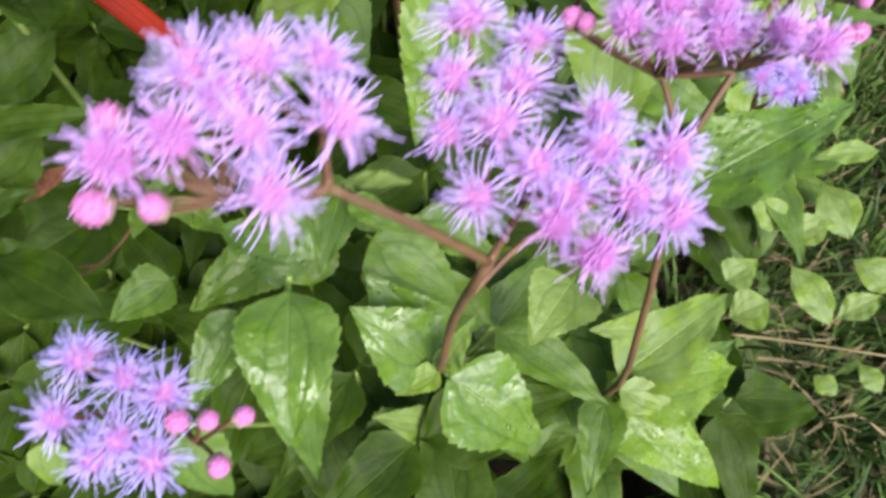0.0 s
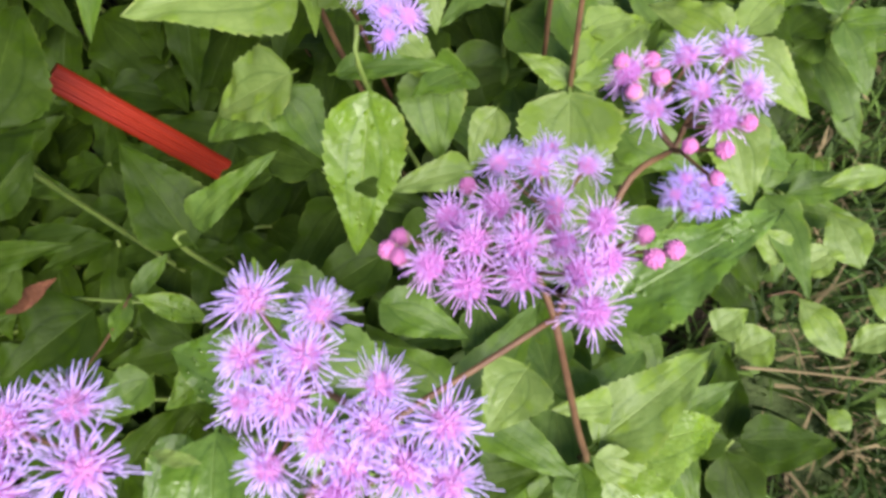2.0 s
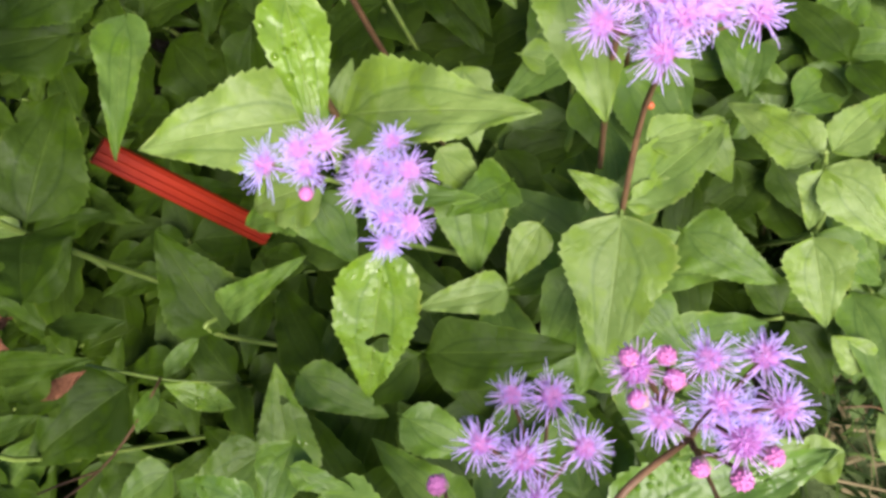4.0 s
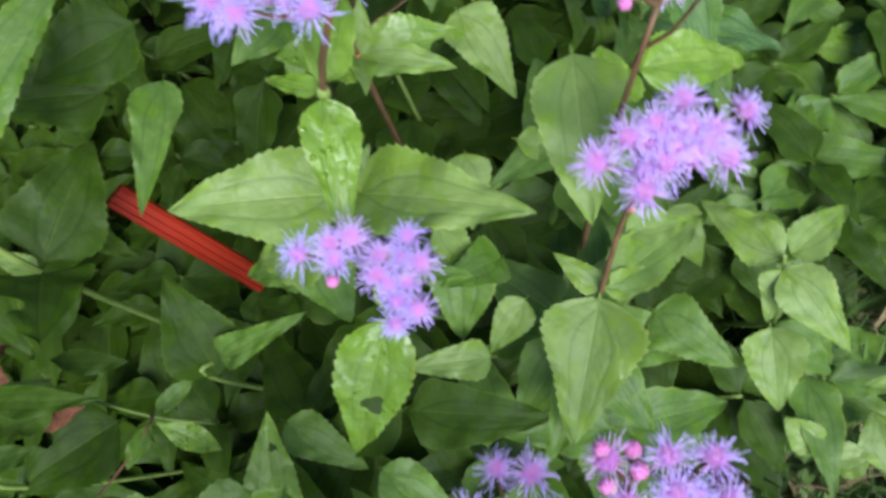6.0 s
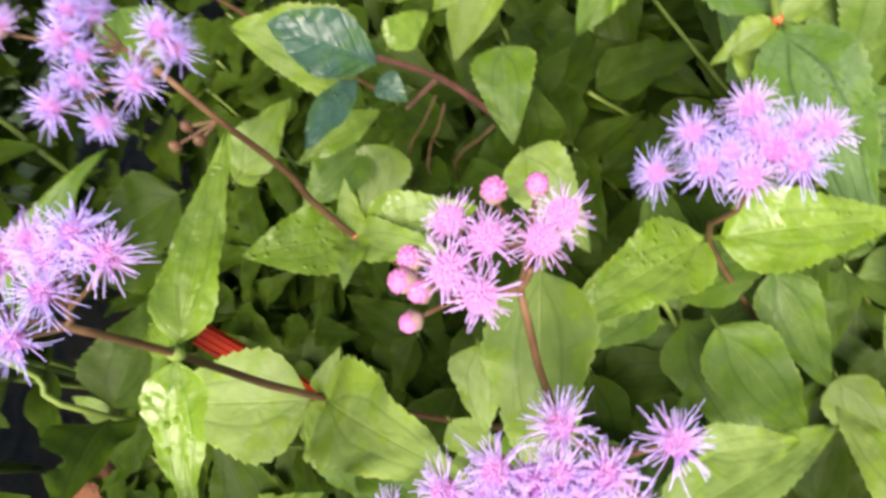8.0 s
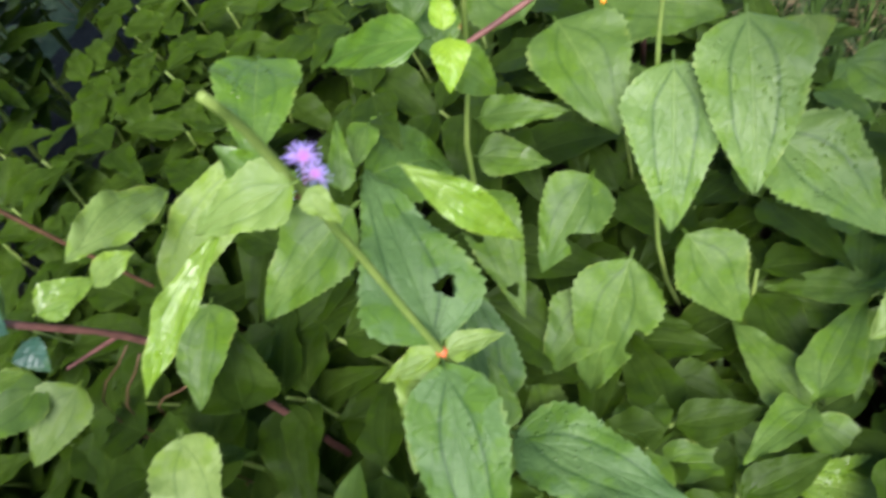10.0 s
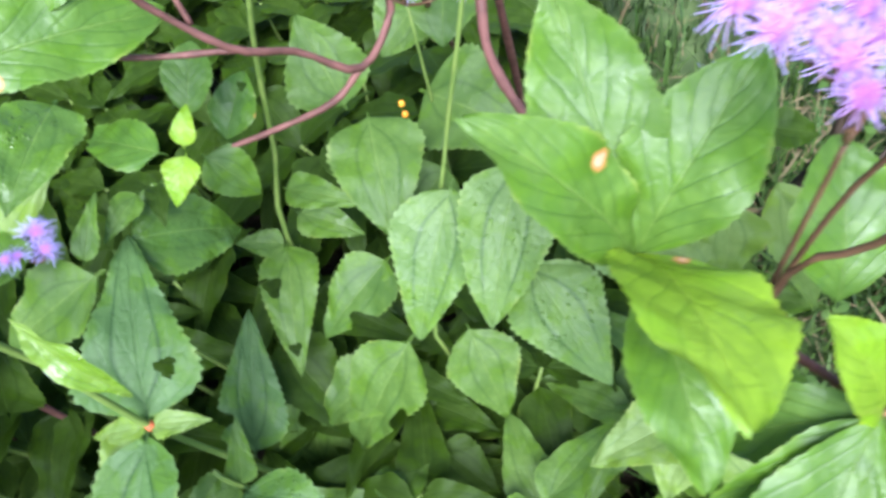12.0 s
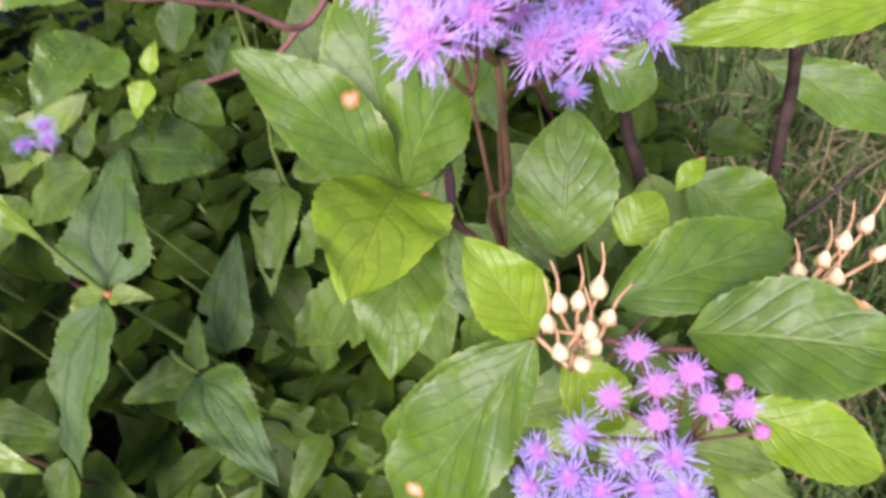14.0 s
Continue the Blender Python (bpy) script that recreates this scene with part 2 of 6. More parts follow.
BIG_LEAF = leaf_material("mistflower_leaf_deep_veins", (0.054, 0.104, 0.030), (0.088, 0.156, 0.044), (0.150, 0.230, 0.072), 4.0, 2.3, 0.55, 0.02, drops=0.02, ink=0.8, rib=0.0)
SHRUB = leaf_material("shrub_leaf", (0.050, 0.110, 0.012), (0.115, 0.200, 0.024), (0.20, 0.285, 0.065), 6.5, 2.6, 0.18, 0.08, spots=36.0, rough=0.42, shine=0.33, ink=0.68, nerves=False, pucker=0.7)
SHRUB_YELLOW = leaf_material("shrub_leaf_yellowing", (0.105, 0.185, 0.008), (0.190, 0.295, 0.012), (0.26, 0.36, 0.03), 6.5, 2.6, 0.18, 0.08, spots=36.0, glow=0.22, rough=0.42, shine=0.33, ink=0.68, nerves=False, pucker=0.7)
BLUE_LEAF = leaf_material("blue_green_leaf", (0.025, 0.070, 0.045), (0.055, 0.12, 0.075), (0.12, 0.20, 0.13), 6.0, 1.5, 0.4, 0.10, rough=0.38, pucker=1.2, drops=0.12, shine=0.45, nerves=False)
STEM_RED = plain_material("reddish_stem", (0.072, 0.034, 0.020), (0.135, 0.074, 0.036), 120, 0.5, 0.3, specular=0.25)
RED_BUD = plain_material("red_brown_bud", (0.30, 0.06, 0.02), (0.50, 0.14, 0.05), 300, 0.45, 0.4)
SPECK = plain_material("orange_yellow", (0.75, 0.28, 0.02), (0.85, 0.50, 0.04), 300, 0.5, 0.3, glow=0.3)
STEM_GREEN = plain_material("green_stem", (0.095, 0.150, 0.028), (0.165, 0.215, 0.048), 120, 0.5, 0.3, specular=0.25)
TWIG = plain_material("woody_twig", (0.060, 0.026, 0.020), (0.170, 0.074, 0.058), 110, 0.6, 0.8, specular=0.25)
TWIG_DARK = plain_material("dark_woody_twig", (0.020, 0.014, 0.010), (0.060, 0.040, 0.028), 90, 0.7, 0.6, specular=0.2)
STYLE = style_material("lavender_styles", (0.87, 0.53, 0.92), (0.71, 0.59, 0.95))
STYLE_PINK = style_material("pink_styles", (0.86, 0.42, 0.82), (0.77, 0.58, 0.94))
FLORET_DEEP = plain_material("magenta_florets", (0.68, 0.21, 0.64), (0.83, 0.38, 0.80), 700, 0.6, 0.6, glow=0.3)
STYLE_PALE = style_material("pale_blue_styles", (0.78, 0.53, 0.94), (0.62, 0.57, 0.96))
FLORET = plain_material("pink_florets", (0.90, 0.36, 0.78), (0.96, 0.55, 0.90), 700, 0.6, 0.6, glow=0.4)
BUD = plain_material("magenta_bud", (0.42, 0.10, 0.30), (0.62, 0.23, 0.45), 500, 0.6, 0.3, glow=0.15, specular=0.2)
BRACT = plain_material("bract_green_pink", (0.22, 0.22, 0.08), (0.52, 0.26, 0.34), 260, 0.55, 0.3)
CAPSULE = plain_material("cream_capsule", (0.40, 0.31, 0.14), (0.60, 0.50, 0.27), 260, 0.55, 0.4)
CAPSULE_STYLE = plain_material("brown_capsule_style", (0.32, 0.17, 0.075), (0.48, 0.30, 0.15), 260, 0.6)
RED = plain_material("orange_red_plastic", (0.13, 0.007, 0.002), (0.215, 0.016, 0.003), 25, 0.5, 0.15, specular=0.12)
# very dark base colour, so that gaps between leaves stay dark
SOIL = plain_material("dark_soil", (0.010, 0.008, 0.005), (0.034, 0.026, 0.016), 40, 0.9, 1.0, 0.006, specular=0.2)
LITTER = plain_material("dead_leaf", (0.045, 0.018, 0.010), (0.190, 0.080, 0.042), 90, 0.85, 1.0, 0.003, specular=0.1)
GRASS = plain_material("grass_blades", (0.036, 0.084, 0.014), (0.125, 0.200, 0.040), 14, 0.55, glow=0.35, specular=0.25)
GRASS_DARK = plain_material("old_grass_blades", (0.016, 0.036, 0.007), (0.052, 0.086, 0.020), 30, 0.55, glow=0.25, specular=0.25)
STRAW = plain_material("dry_grass", (0.14, 0.108, 0.050), (0.27, 0.215, 0.112), 14, 0.7, glow=0.2, specular=0.2)
TURF = plain_material("turf_ground", (0.038, 0.062, 0.016), (0.092, 0.128, 0.038), 45, 0.9, 1.0, 0.004)


# ---- helpers for shapes ----
def mesh_of(name, verts, faces, mats, which=None, uvs=None, smooth=True):
    me = bpy.data.meshes.new(name)
    me.from_pydata(verts, [], faces)
    for m in mats:
        me.materials.append(m)
    if which is not None:
        me.polygons.foreach_set("material_index", which)
    if smooth:
        me.polygons.foreach_set("use_smooth", [True] * len(faces))
    if uvs is not None:
        layer = me.uv_layers.new(name="UVMap")
        loops = np.zeros(len(me.loops), dtype=np.int32)
        me.loops.foreach_get("vertex_index", loops)
        layer.data.foreach_set("uv", np.asarray(uvs, dtype=np.float32)[loops].ravel())
    me.update()
    return me


def part_of(name, me, parent, m=None, label=""):
    ob = new(name, me)
    ob.parent = parent
    if m is not None:
        ob.matrix_local = m
    return tagged(ob, label) if label else ob


def thing(name, at, label, category, group="", kind=""):
    ob = new(name)
    ob.empty_display_size = 0.01
    ob.location = at
    return tagged(ob, label, category, group, kind)


def spline(points, n):
    """n + 1 places along a smooth curve through the points."""
    p = [Vector(q) for q in points]
    if len(p) == 2:
        return [p[0].lerp(p[1], i / n) for i in range(n + 1)]
    p = [2 * p[0] - p[1], *p, 2 * p[-1] - p[-2]]
    out, spans = [], len(p) - 3
    for i in range(n + 1):
        x = i / n * spans
        j = min(int(x), spans - 1)
        t = x - j
        a, b, c, d = p[j:j + 4]
        out.append(0.5 * (2 * b + (c - a) * t + (2 * a - 5 * b + 4 * c - d) * t * t + (3 * b - a - 3 * c + d) * t ** 3))
    return out


def tube(points, r0, r1, n=10, sides=7, verts=None, faces=None, knots=0.0):
    """A tapering round shoot along a curve."""
    verts, faces = ([] if verts is None else verts), ([] if faces is None else faces)
    path = spline(points, n)
    first = len(verts)
    ref = Vector((0.31, 0.2, 0.93))
    for i, q in enumerate(path):
        way = (path[min(i + 1, n)] - path[max(i - 1, 0)]).normalized()
        a = way.cross(ref)
        a = a.normalized() if a.length > 1e-4 else Vector((1, 0, 0))
        b = way.cross(a)
        r = r0 + (r1 - r0) * i / n
        if knots:
            r *= 1 + knots * (random.random() - 0.4)
        for s in range(sides):
            w = 2 * math.pi * s / sides
            verts.append(tuple(q + r * (math.cos(w) * a + math.sin(w) * b)))
    for i in range(n):
        for s in range(sides):
            a, b = first + i * sides + s, first + i * sides + (s + 1) % sides
            faces.append((a, b, b + sides, a + sides))
    faces.append(tuple(first + s for s in reversed(range(sides))))
    faces.append(tuple(first + n * sides + s for s in range(sides)))
    return verts, faces


def shoot(name, points, r0, r1, material, parent, n=12, sides=8, knots=0.0, label=""):
    o = parent.location
    verts, faces = tube([Vector(p) - o for p in points], r0, r1, n, sides, knots=knots)
    return part_of(name, mesh_of(name, verts, faces, [material]), parent, label=label)


def outline(u, shape):
    """Half width of a leaf blade, 0 to 1, at u along it."""
    if shape == "mist":
        k = 0.07
        if u < k:
            return 0.035
        x = (u - k) / (1 - k)
        return max(0.02, 1.24 * (1 - x) ** 0.80 * (1 - math.exp(-x * 11)) * (1 - 0.1 * x))
    if shape == "broad":
        k = 0.05
        if u < k:
            return 0.035
        x = (u - k) / (1 - k)
        return max(0.015, 1.10 * (1 - x ** 1.65) * (1 - math.exp(-x * 10)))
    if shape == "ovate":
        x = max(0.0, (u - 0.05) / 0.95)
        if x < 0.28:
            return max(0.03, math.sin(math.pi / 2 * (x / 0.28) ** 0.6))
        y = min(1.0, (x - 0.28) / 0.72)
        return max(0.015, (1 - y) ** 0.9 * (1 + 0.28 * y))
    if shape == "lance":
        return max(0.02, math.sin(math.pi * min(1, u * 0.97 + 0.015)) ** 1.1)
    x = max(0.0, min(1.0, u))
    return max(0.025, math.sin(math.pi * x ** 0.9) ** 0.75)


def leaf_mesh(length, width, shape="mist", arch=0.1, fold=0.12, bend=0.0, teeth=11, tooth=0.05, ruffle=0.02, seed=0, hole=None, bite=None, rough_cut=False):
    """A blade from (0, 0, 0) to (0, length, 0) that faces z, with toothed edge, keel, arch and ruffles; hole and bite: (u, v, size) cut out."""
    rnd = random.Random(seed)
    nu, nv = (12, 4) if rough_cut == 2 else (24, 8) if rough_cut else (120, 36) if hole or bite else (100, 12)
    ph = [rnd.uniform(0, 6.28) for _ in range(6)]
    verts, uvs, faces = [], [], []
    for i in range(nu + 1):
        u = i / nu
        w = outline(u, shape) * width / 2
        saw = 1 - (u * teeth + 0.3) % 1.0
        edge = 1 + tooth * (saw * 1.6 - 0.8) * (1 if 0.1 < u < 0.98 else 0)
        wob = 1 + 0.035 * math.sin(9 * u + ph[0])
        for j in range(nv + 1):
            v = 2 * j / nv - 1
            s = abs(v)
            lopsided = 1 + 0.05 * math.sin(5 * u + (ph[1] if v > 0 else ph[2]))
            x = v * w * wob * lopsided * (edge if s > 0.95 else 1)
            z = arch * length * 4 * u * (1 - u)
            z += fold * abs(x) * (1 - 0.3 * u)
            z += ruffle * length * s * s * math.sin(17 * u + (ph[3] if v > 0 else ph[4]))
            z += 0.012 * length * math.sin(23 * u + 4 * v + ph[5]) * s
            xb = x + bend * length * 4 * u * (1 - u)
            y = u * length + (0.02 * length * s * s if shape != "mist" else -0.035 * length * s * s * (1 - u))
            verts.append((xb, y, z))
            uvs.append((u, j / nv))
    for i in range(nu):
        for j in range(nv):
            u, v = (i + 0.5) / nu, 2 * (j + 0.5) / nv - 1
            gone = False
            for cut in (hole, bite):
                if cut:
                    du, dv = (u - cut[0]) * length, (v - cut[1]) * width / 2 * outline(u, shape)
                    ragged = cut[2] * (1 + 0.22 * math.sin(3 * math.atan2(dv, du) + ph[0]))
                    gone = gone or du * du + dv * dv < ragged * ragged
            if not gone:
                a = i * (nv + 1) + j
                faces.append((a, a + 1, a + nv + 2, a + nv + 1))
    return verts, faces, uvs


COUNT = [0]


def leaf(parent, base, tip, width, face, material=MIST, shape="mist", arch=0.09, fold=0.24, bend=0.0, hole=None, bite=None, name="leaf", label="", teeth=None, rough_cut=False):
    """A leaf from base to tip whose upper side looks along face; it hangs on parent."""
    COUNT[0] += 1
    o = parent.matrix_basis.translation
    b, t = Vector(base) - o, Vector(tip) - o
    y = (t - b)
    length = y.length
    y.normalize()
    z = Vector(face)
    z = (z - z.dot(y) * y).normalized()
    x = y.cross(z)
    m = Matrix((x, y, z)).transposed().to_4x4()
    m.translation = b
    if teeth is None:
        teeth = max(10, min(20, int(length / 0.0032)))
    tooth = {"mist": 0.055, "ovate": 0.05, "broad": 0.05, "shrub": 0.035}.get(shape, 0.03)
    v, f, uv = leaf_mesh(length, width, shape, arch, fold, bend, teeth, tooth, 0.018, COUNT[0], hole, bite, rough_cut)
    return part_of(name, mesh_of(name, v, f, [material], uvs=uv), parent, m, label)


def ball(center, r, verts, faces, rings=5, sides=8, squash=1.0, axis=None):
    first = len(verts)
    axis = Vector(axis or (0, 0, 1)).normalized()
    a = axis.orthogonal().normalized()
    b = axis.cross(a)
    for i in range(rings + 1):
        th = math.pi * i / rings
        for s in range(sides):
            w = 2 * math.pi * s / sides
            p = Vector(center) + r * (math.sin(th) * (math.cos(w) * a + math.sin(w) * b) - squash * math.cos(th) * axis)
            verts.append(tuple(p))
    for i in range(rings):
        for s in range(sides):
            p, q = first + i * sides + s, first + i * sides + (s + 1) % sides
            faces.append((p, q, q + sides, p + sides))


def head_mesh(name, seed, styles, reach, disc, thread, floret_material=FLORET):
    """One flower head of unit radius reach, base at the origin, that looks along z: green cup, domed florets, long thread-like styles."""
    rnd = random.Random(seed)
    verts, faces, which = [], [], []

    def fill(slot):
        which.extend([slot] * (len(faces) - len(which)))

    # cup of narrow bracts
    sides, rows = 12, ((0.0, 0.05), (0.08, 0.55), (0.35, 0.95), (0.62, 1.0))
    first = len(verts)
    for h, r in rows:
        for s in range(sides):
            w = 2 * math.pi * s / sides
            k = r * disc * (1 + 0.10 * (-1) ** s)
            verts.append((k * math.cos(w), k * math.sin(w), h * disc * 1.6))
    for i in range(len(rows) - 1):
        for s in range(sides):
            a, b = first + i * sides + s, first + i * sides + (s + 1) % sides
            faces.append((a, b, b + sides, a + sides))
    fill(0)
    # florets packed on a dome
    top = disc * 1.0
    for i in range(60):
        f = (i + 0.5) / 60
        th, w = math.acos(1 - f * 0.92), i * 2.399963
        d = Vector((math.sin(th) * math.cos(w), math.sin(th) * math.sin(w), math.cos(th)))
        ball(Vector((0, 0, top)) + d * disc * 0.92, disc * rnd.uniform(0.14, 0.19), verts, faces, 2, 4, 1.5, d)
    ball((0, 0, top), disc * 0.95, verts, faces, 5, 10)
    fill(1)
    # styles: short over the middle, long and slightly wavy round the rim
    for i in range(styles):
        f = (i + rnd.random()) / styles
        th, w = radians(18 + 88 * f ** 0.75), i * 2.399963 + rnd.uniform(-0.35, 0.35)
        d = Vector((math.sin(th) * math.cos(w), math.sin(th) * math.sin(w), math.cos(th) + 0.08)).normalized()
        start = Vector((0, 0, top)) + d * disc * 0.8
        long = reach * rnd.uniform(0.72, 1.08) * (0.62 + 0.38 * f) - disc * 0.5
        bend = Vector((rnd.uniform(-1, 1), rnd.uniform(-1, 1), rnd.uniform(-0.8, 0.6))) * long * 0.30
        mid = start + d * long * 0.5 + bend * 0.2
        end = start + d * long + bend
        tube([start, mid, end], 0.0150, 0.0125, 3, 4, verts, faces)
    fill(2)
    return mesh_of(name, verts, faces, [BRACT, floret_material, thread], which)


def bud_mesh(name, seed, opening):
    rnd = random.Random(seed)
    verts, faces, which = [], [], []
    sides, rows = 10, ((0.0, 0.06), (0.10, 0.6), (0.5, 0.98), (0.95, 0.86))
    for h, r in rows:
        for s in range(sides):
            w = 2 * math.pi * s / sides
            k = r * 0.35 * (1 + 0.09 * (-1) ** s)
            verts.append((k * math.cos(w), k * math.sin(w), h * 0.66))
    for i in range(len(rows) - 1):
        for s in range(sides):
            a, b = i * sides + s, i * sides + (s + 1) % sides
            faces.append((a, b, b + sides, a + sides))
    which.extend([0] * len(faces))
    for i in range(26):
        f = (i + 0.5) / 26
        th, w = math.acos(1 - f), i * 2.399963
        d = Vector((math.sin(th) * math.cos(w), math.sin(th) * math.sin(w), math.cos(th)))
        ball(Vector((0, 0, 0.5)) + d * 0.265, rnd.uniform(0.06, 0.08), verts, faces, 3, 5, 1.0 + opening, d)
    ball((0, 0, 0.5), 0.32, verts, faces, 5, 10)
    which.extend([1] * (len(faces) - len(which)))
    return mesh_of(name, verts, faces, [BRACT, BUD], which)


OPEN = [head_mesh("flower_head", 10 + i, 105, 1.0, 0.34, STYLE) for i in range(5)]
PALE = [head_mesh("flower_head", 30 + i, 105, 1.0, 0.31, STYLE_PALE) for i in range(4)]
HALF = [head_mesh("flower_head", 50 + i, 86, 0.93, 0.41, STYLE_PINK, FLORET_DEEP) for i in range(4)]
HALF_PALE = [head_mesh("flower_head", 60 + i, 70, 0.86, 0.40, STYLE_PINK, FLORET) for i in range(4)]
BUDS = [bud_mesh("flower_bud", 70 + i, 0.3 * i) for i in range(3)]
KINDS = {"o": OPEN, "p": PALE, "h": HALF, "q": HALF_PALE, "b": BUDS}


def flower_cluster(plant, root, face, heads, size, seed=0, stalk=STEM_RED):
    """A flat-topped cluster on plant: thin stalks fork from root to the heads, rows of (kind, x, y, z); face: where the heads look."""
    rnd = random.Random(seed + 900)
    o = plant.location
    root, face = Vector(root) - o, Vector(face).normalized()
    places = [(k, Vector((x, y, z)) - o) for k, x, y, z in heads]
    middle = sum((p for _, p in places), Vector()) / len(places)
    forks = []
    spread = max((p - middle).length for _, p in places)
    verts, faces = [], []
    for i in range(3):
        near = places[int((i + 0.5) * len(places) / 3)][1]
        hub = root.lerp(near, 0.5) - face * spread * 0.12
        forks.append(hub)
        tube([root, root.lerp(hub, 0.5) - face * 0.001, hub], 0.0007, 0.0006, 5, 6, verts, faces)
    lean = []
    for kind, p in places:
        way = ((p - middle) / max(spread, 0.004) * 0.55 + face + Vector((rnd.uniform(-1, 1), rnd.uniform(-1, 1), rnd.uniform(-0.6, 0.6))) * 0.22).normalized()
        foot = p - way * size * 0.25
        hub = min(forks, key=lambda q: (q - p).length)
        tube([hub, hub.lerp(foot, 0.55) - way * 0.001, foot], 0.00045, 0.0004, 5, 5, verts, faces)
        lean.append((kind, foot, way))
    cluster = part_of("forked_stalk", mesh_of("forked_stalk", verts, faces, [stalk]), plant)
    for kind, foot, way in lean:
        me = rnd.choice(KINDS[kind])
        s = size * {"o": 1.0, "p": 1.0, "h": 0.95, "q": 0.95, "b": 0.84}[kind] * rnd.uniform(0.9, 1.1)
        m = Matrix.Translation(foot) @ way.to_track_quat("Z", "Y").to_matrix().to_4x4() @ Matrix.Rotation(rnd.uniform(0, 6.28), 4, "Z") @ Matrix.Scale(s, 4)
        part_of("flower_bud" if kind == "b" else "flower_head", me, cluster, m)
    return cluster


# ---- the ground ----
def bed(x, y):
    """True where the planted bed is, False on the lawn."""
    edge = 0.185 + 0.1 * min(1.0, max(0.0, (y - 0.38) / 0.25)) + 0.012 * math.sin(9 * y)
    wave = 0.05 * math.sin(5 * x + 1) + 0.04 * math.sin(11 * x)
    return -0.76 + 0.05 * math.sin(6 * y) < x < edge and -0.08 + wave < y < min(1.07 - 1.35 * max(x, 0.0) - 0.4 * min(x, 0.0), 1.25) + 0.4 * wave


def ground_sheet():
    xs = [-40, -12, -4, -1.6] + [-0.9 + 0.03 * i for i in range(81)] + [2.2, 5, 14, 40]
    ys = [-40, -12, -4, -1.2] + [-0.5 + 0.03 * i for i in range(95)] + [3.2, 6, 15, 40]
    verts, faces, which = [], [], []
    for y in ys:
        for x in xs:
            near = abs(x) < 1.5 and -0.6 < y < 2.4
            z = (0.010 * noise.noise(Vector((x * 6, y * 6, 0))) + 0.004 * noise.noise(Vector((x * 25, y * 25, 3)))) if near else 0.0
            verts.append((x, y, z - 0.012))
    n = len(xs)
    for j in range(len(ys) - 1):
        for i in range(n - 1):
            a = j * n + i
            faces.append((a, a + 1, a + n + 1, a + n))
            which.append(0 if bed((xs[i] + xs[i + 1]) / 2, (ys[j] + ys[j + 1]) / 2) else 1)
    ob = new("ground", mesh_of("ground", verts, faces, [SOIL, TURF], which))
    return tagged(ob, "dark soil of the bed beside turf", "ground", kind="structure")


ground_sheet()


def lawn():
    """Blades in tufts with thin spots between them, flat-lying straw, and small round weed leaves low down."""
    rnd = random.Random(5)
    verts, faces, which = [], [], []
    made = 0
    while made < 84000:
        far = made > 60000
        x, y = (rnd.gauss(0.0, 0.9), rnd.gauss(0.6, 0.9)) if far else (rnd.gauss(0.36, 0.19), rnd.gauss(0.62, 0.40))
        made += 1
        if bed(x, y) and rnd.random() < (0.98 if bed(x + 0.05, y) else 0.4):
            continue
        tuft = noise.noise(Vector((x * 26, y * 26, 5))) + 0.6 * noise.noise(Vector((x * 70, y * 70, 9)))
        if rnd.random() < 0.35 - 0.9 * tuft:
            continue
        a = rnd.uniform(0, 6.283)
        first = len(verts)
        kind = rnd.random()
        if kind < 0.02 and not far:
            # a small oval weed leaf, held flat
            dx, dy, size = math.cos(a), math.sin(a), rnd.uniform(0.003, 0.006)
            z, tip = rnd.uniform(0.002, 0.022), rnd.uniform(-0.002, 0.003)
            for u, w in ((0, 0.1), (0.5, 0.62), (1.2, 0.8), (1.8, 0.45), (2.1, 0.05)):
                verts.append((x + (dx * u - dy * w) * size, y + (dy * u + dx * w) * size, z + 0.25 * w * size + tip * u))
                verts.append((x + (dx * u + dy * w) * size, y + (dy * u - dx * w) * size, z + 0.25 * w * size + tip * u))
            rows, shade = 4, 0
        else:
            straw = rnd.random() < 0.15 + 0.4 * max(0.0, -tuft)
            lean = rnd.uniform(1.1, 1.75) if straw and rnd.random() < 0.6 else rnd.uniform(0.15, 1.35)
            length = rnd.uniform(0.014, 0.058) * (1.0 + 0.5 * max(-0.6, tuft))
            w = rnd.uniform(0.0006, 0.0013) if rnd.random() < 0.7 else rnd.uniform(0.0013, 0.0024)
            dx, dy = math.cos(a), math.sin(a)
            turn = rnd.uniform(-0.7, 0.7)
            px, py, pz = x, y, -0.012 + (rnd.uniform(0.0, 0.018) if lean > 1.35 else 0.0)
            for i in range(4):
                k = i / 3
                ang = lean * (0.35 + 0.9 * k) if lean < 1.36 else lean
                ww = w * (1 - 0.85 * k * k)
                hx, hy = math.cos(a + turn * k), math.sin(a + turn * k)
                verts.append((px - hy * ww, py + hx * ww, pz))
                verts.append((px + hy * ww, py - hx * ww, pz))
                step = length / 3
                px, py, pz = px + hx * math.sin(ang) * step, py + hy * math.sin(ang) * step, max(-0.014, pz + math.cos(ang) * step)
            rows, shade = 3, 1 if straw else 2 if rnd.random() < 0.42 else 0
        for i in range(rows):
            b = first + 2 * i
            faces.append((b, b + 1, b + 3, b + 2))
            which.append(shade)
    ob = new("grass", mesh_of("grass", verts, faces, [GRASS, STRAW, GRASS_DARK], which))
    tagged(ob, "short tufted lawn grass with dry straw blades and small weeds", "grass", kind="stuff")


lawn()


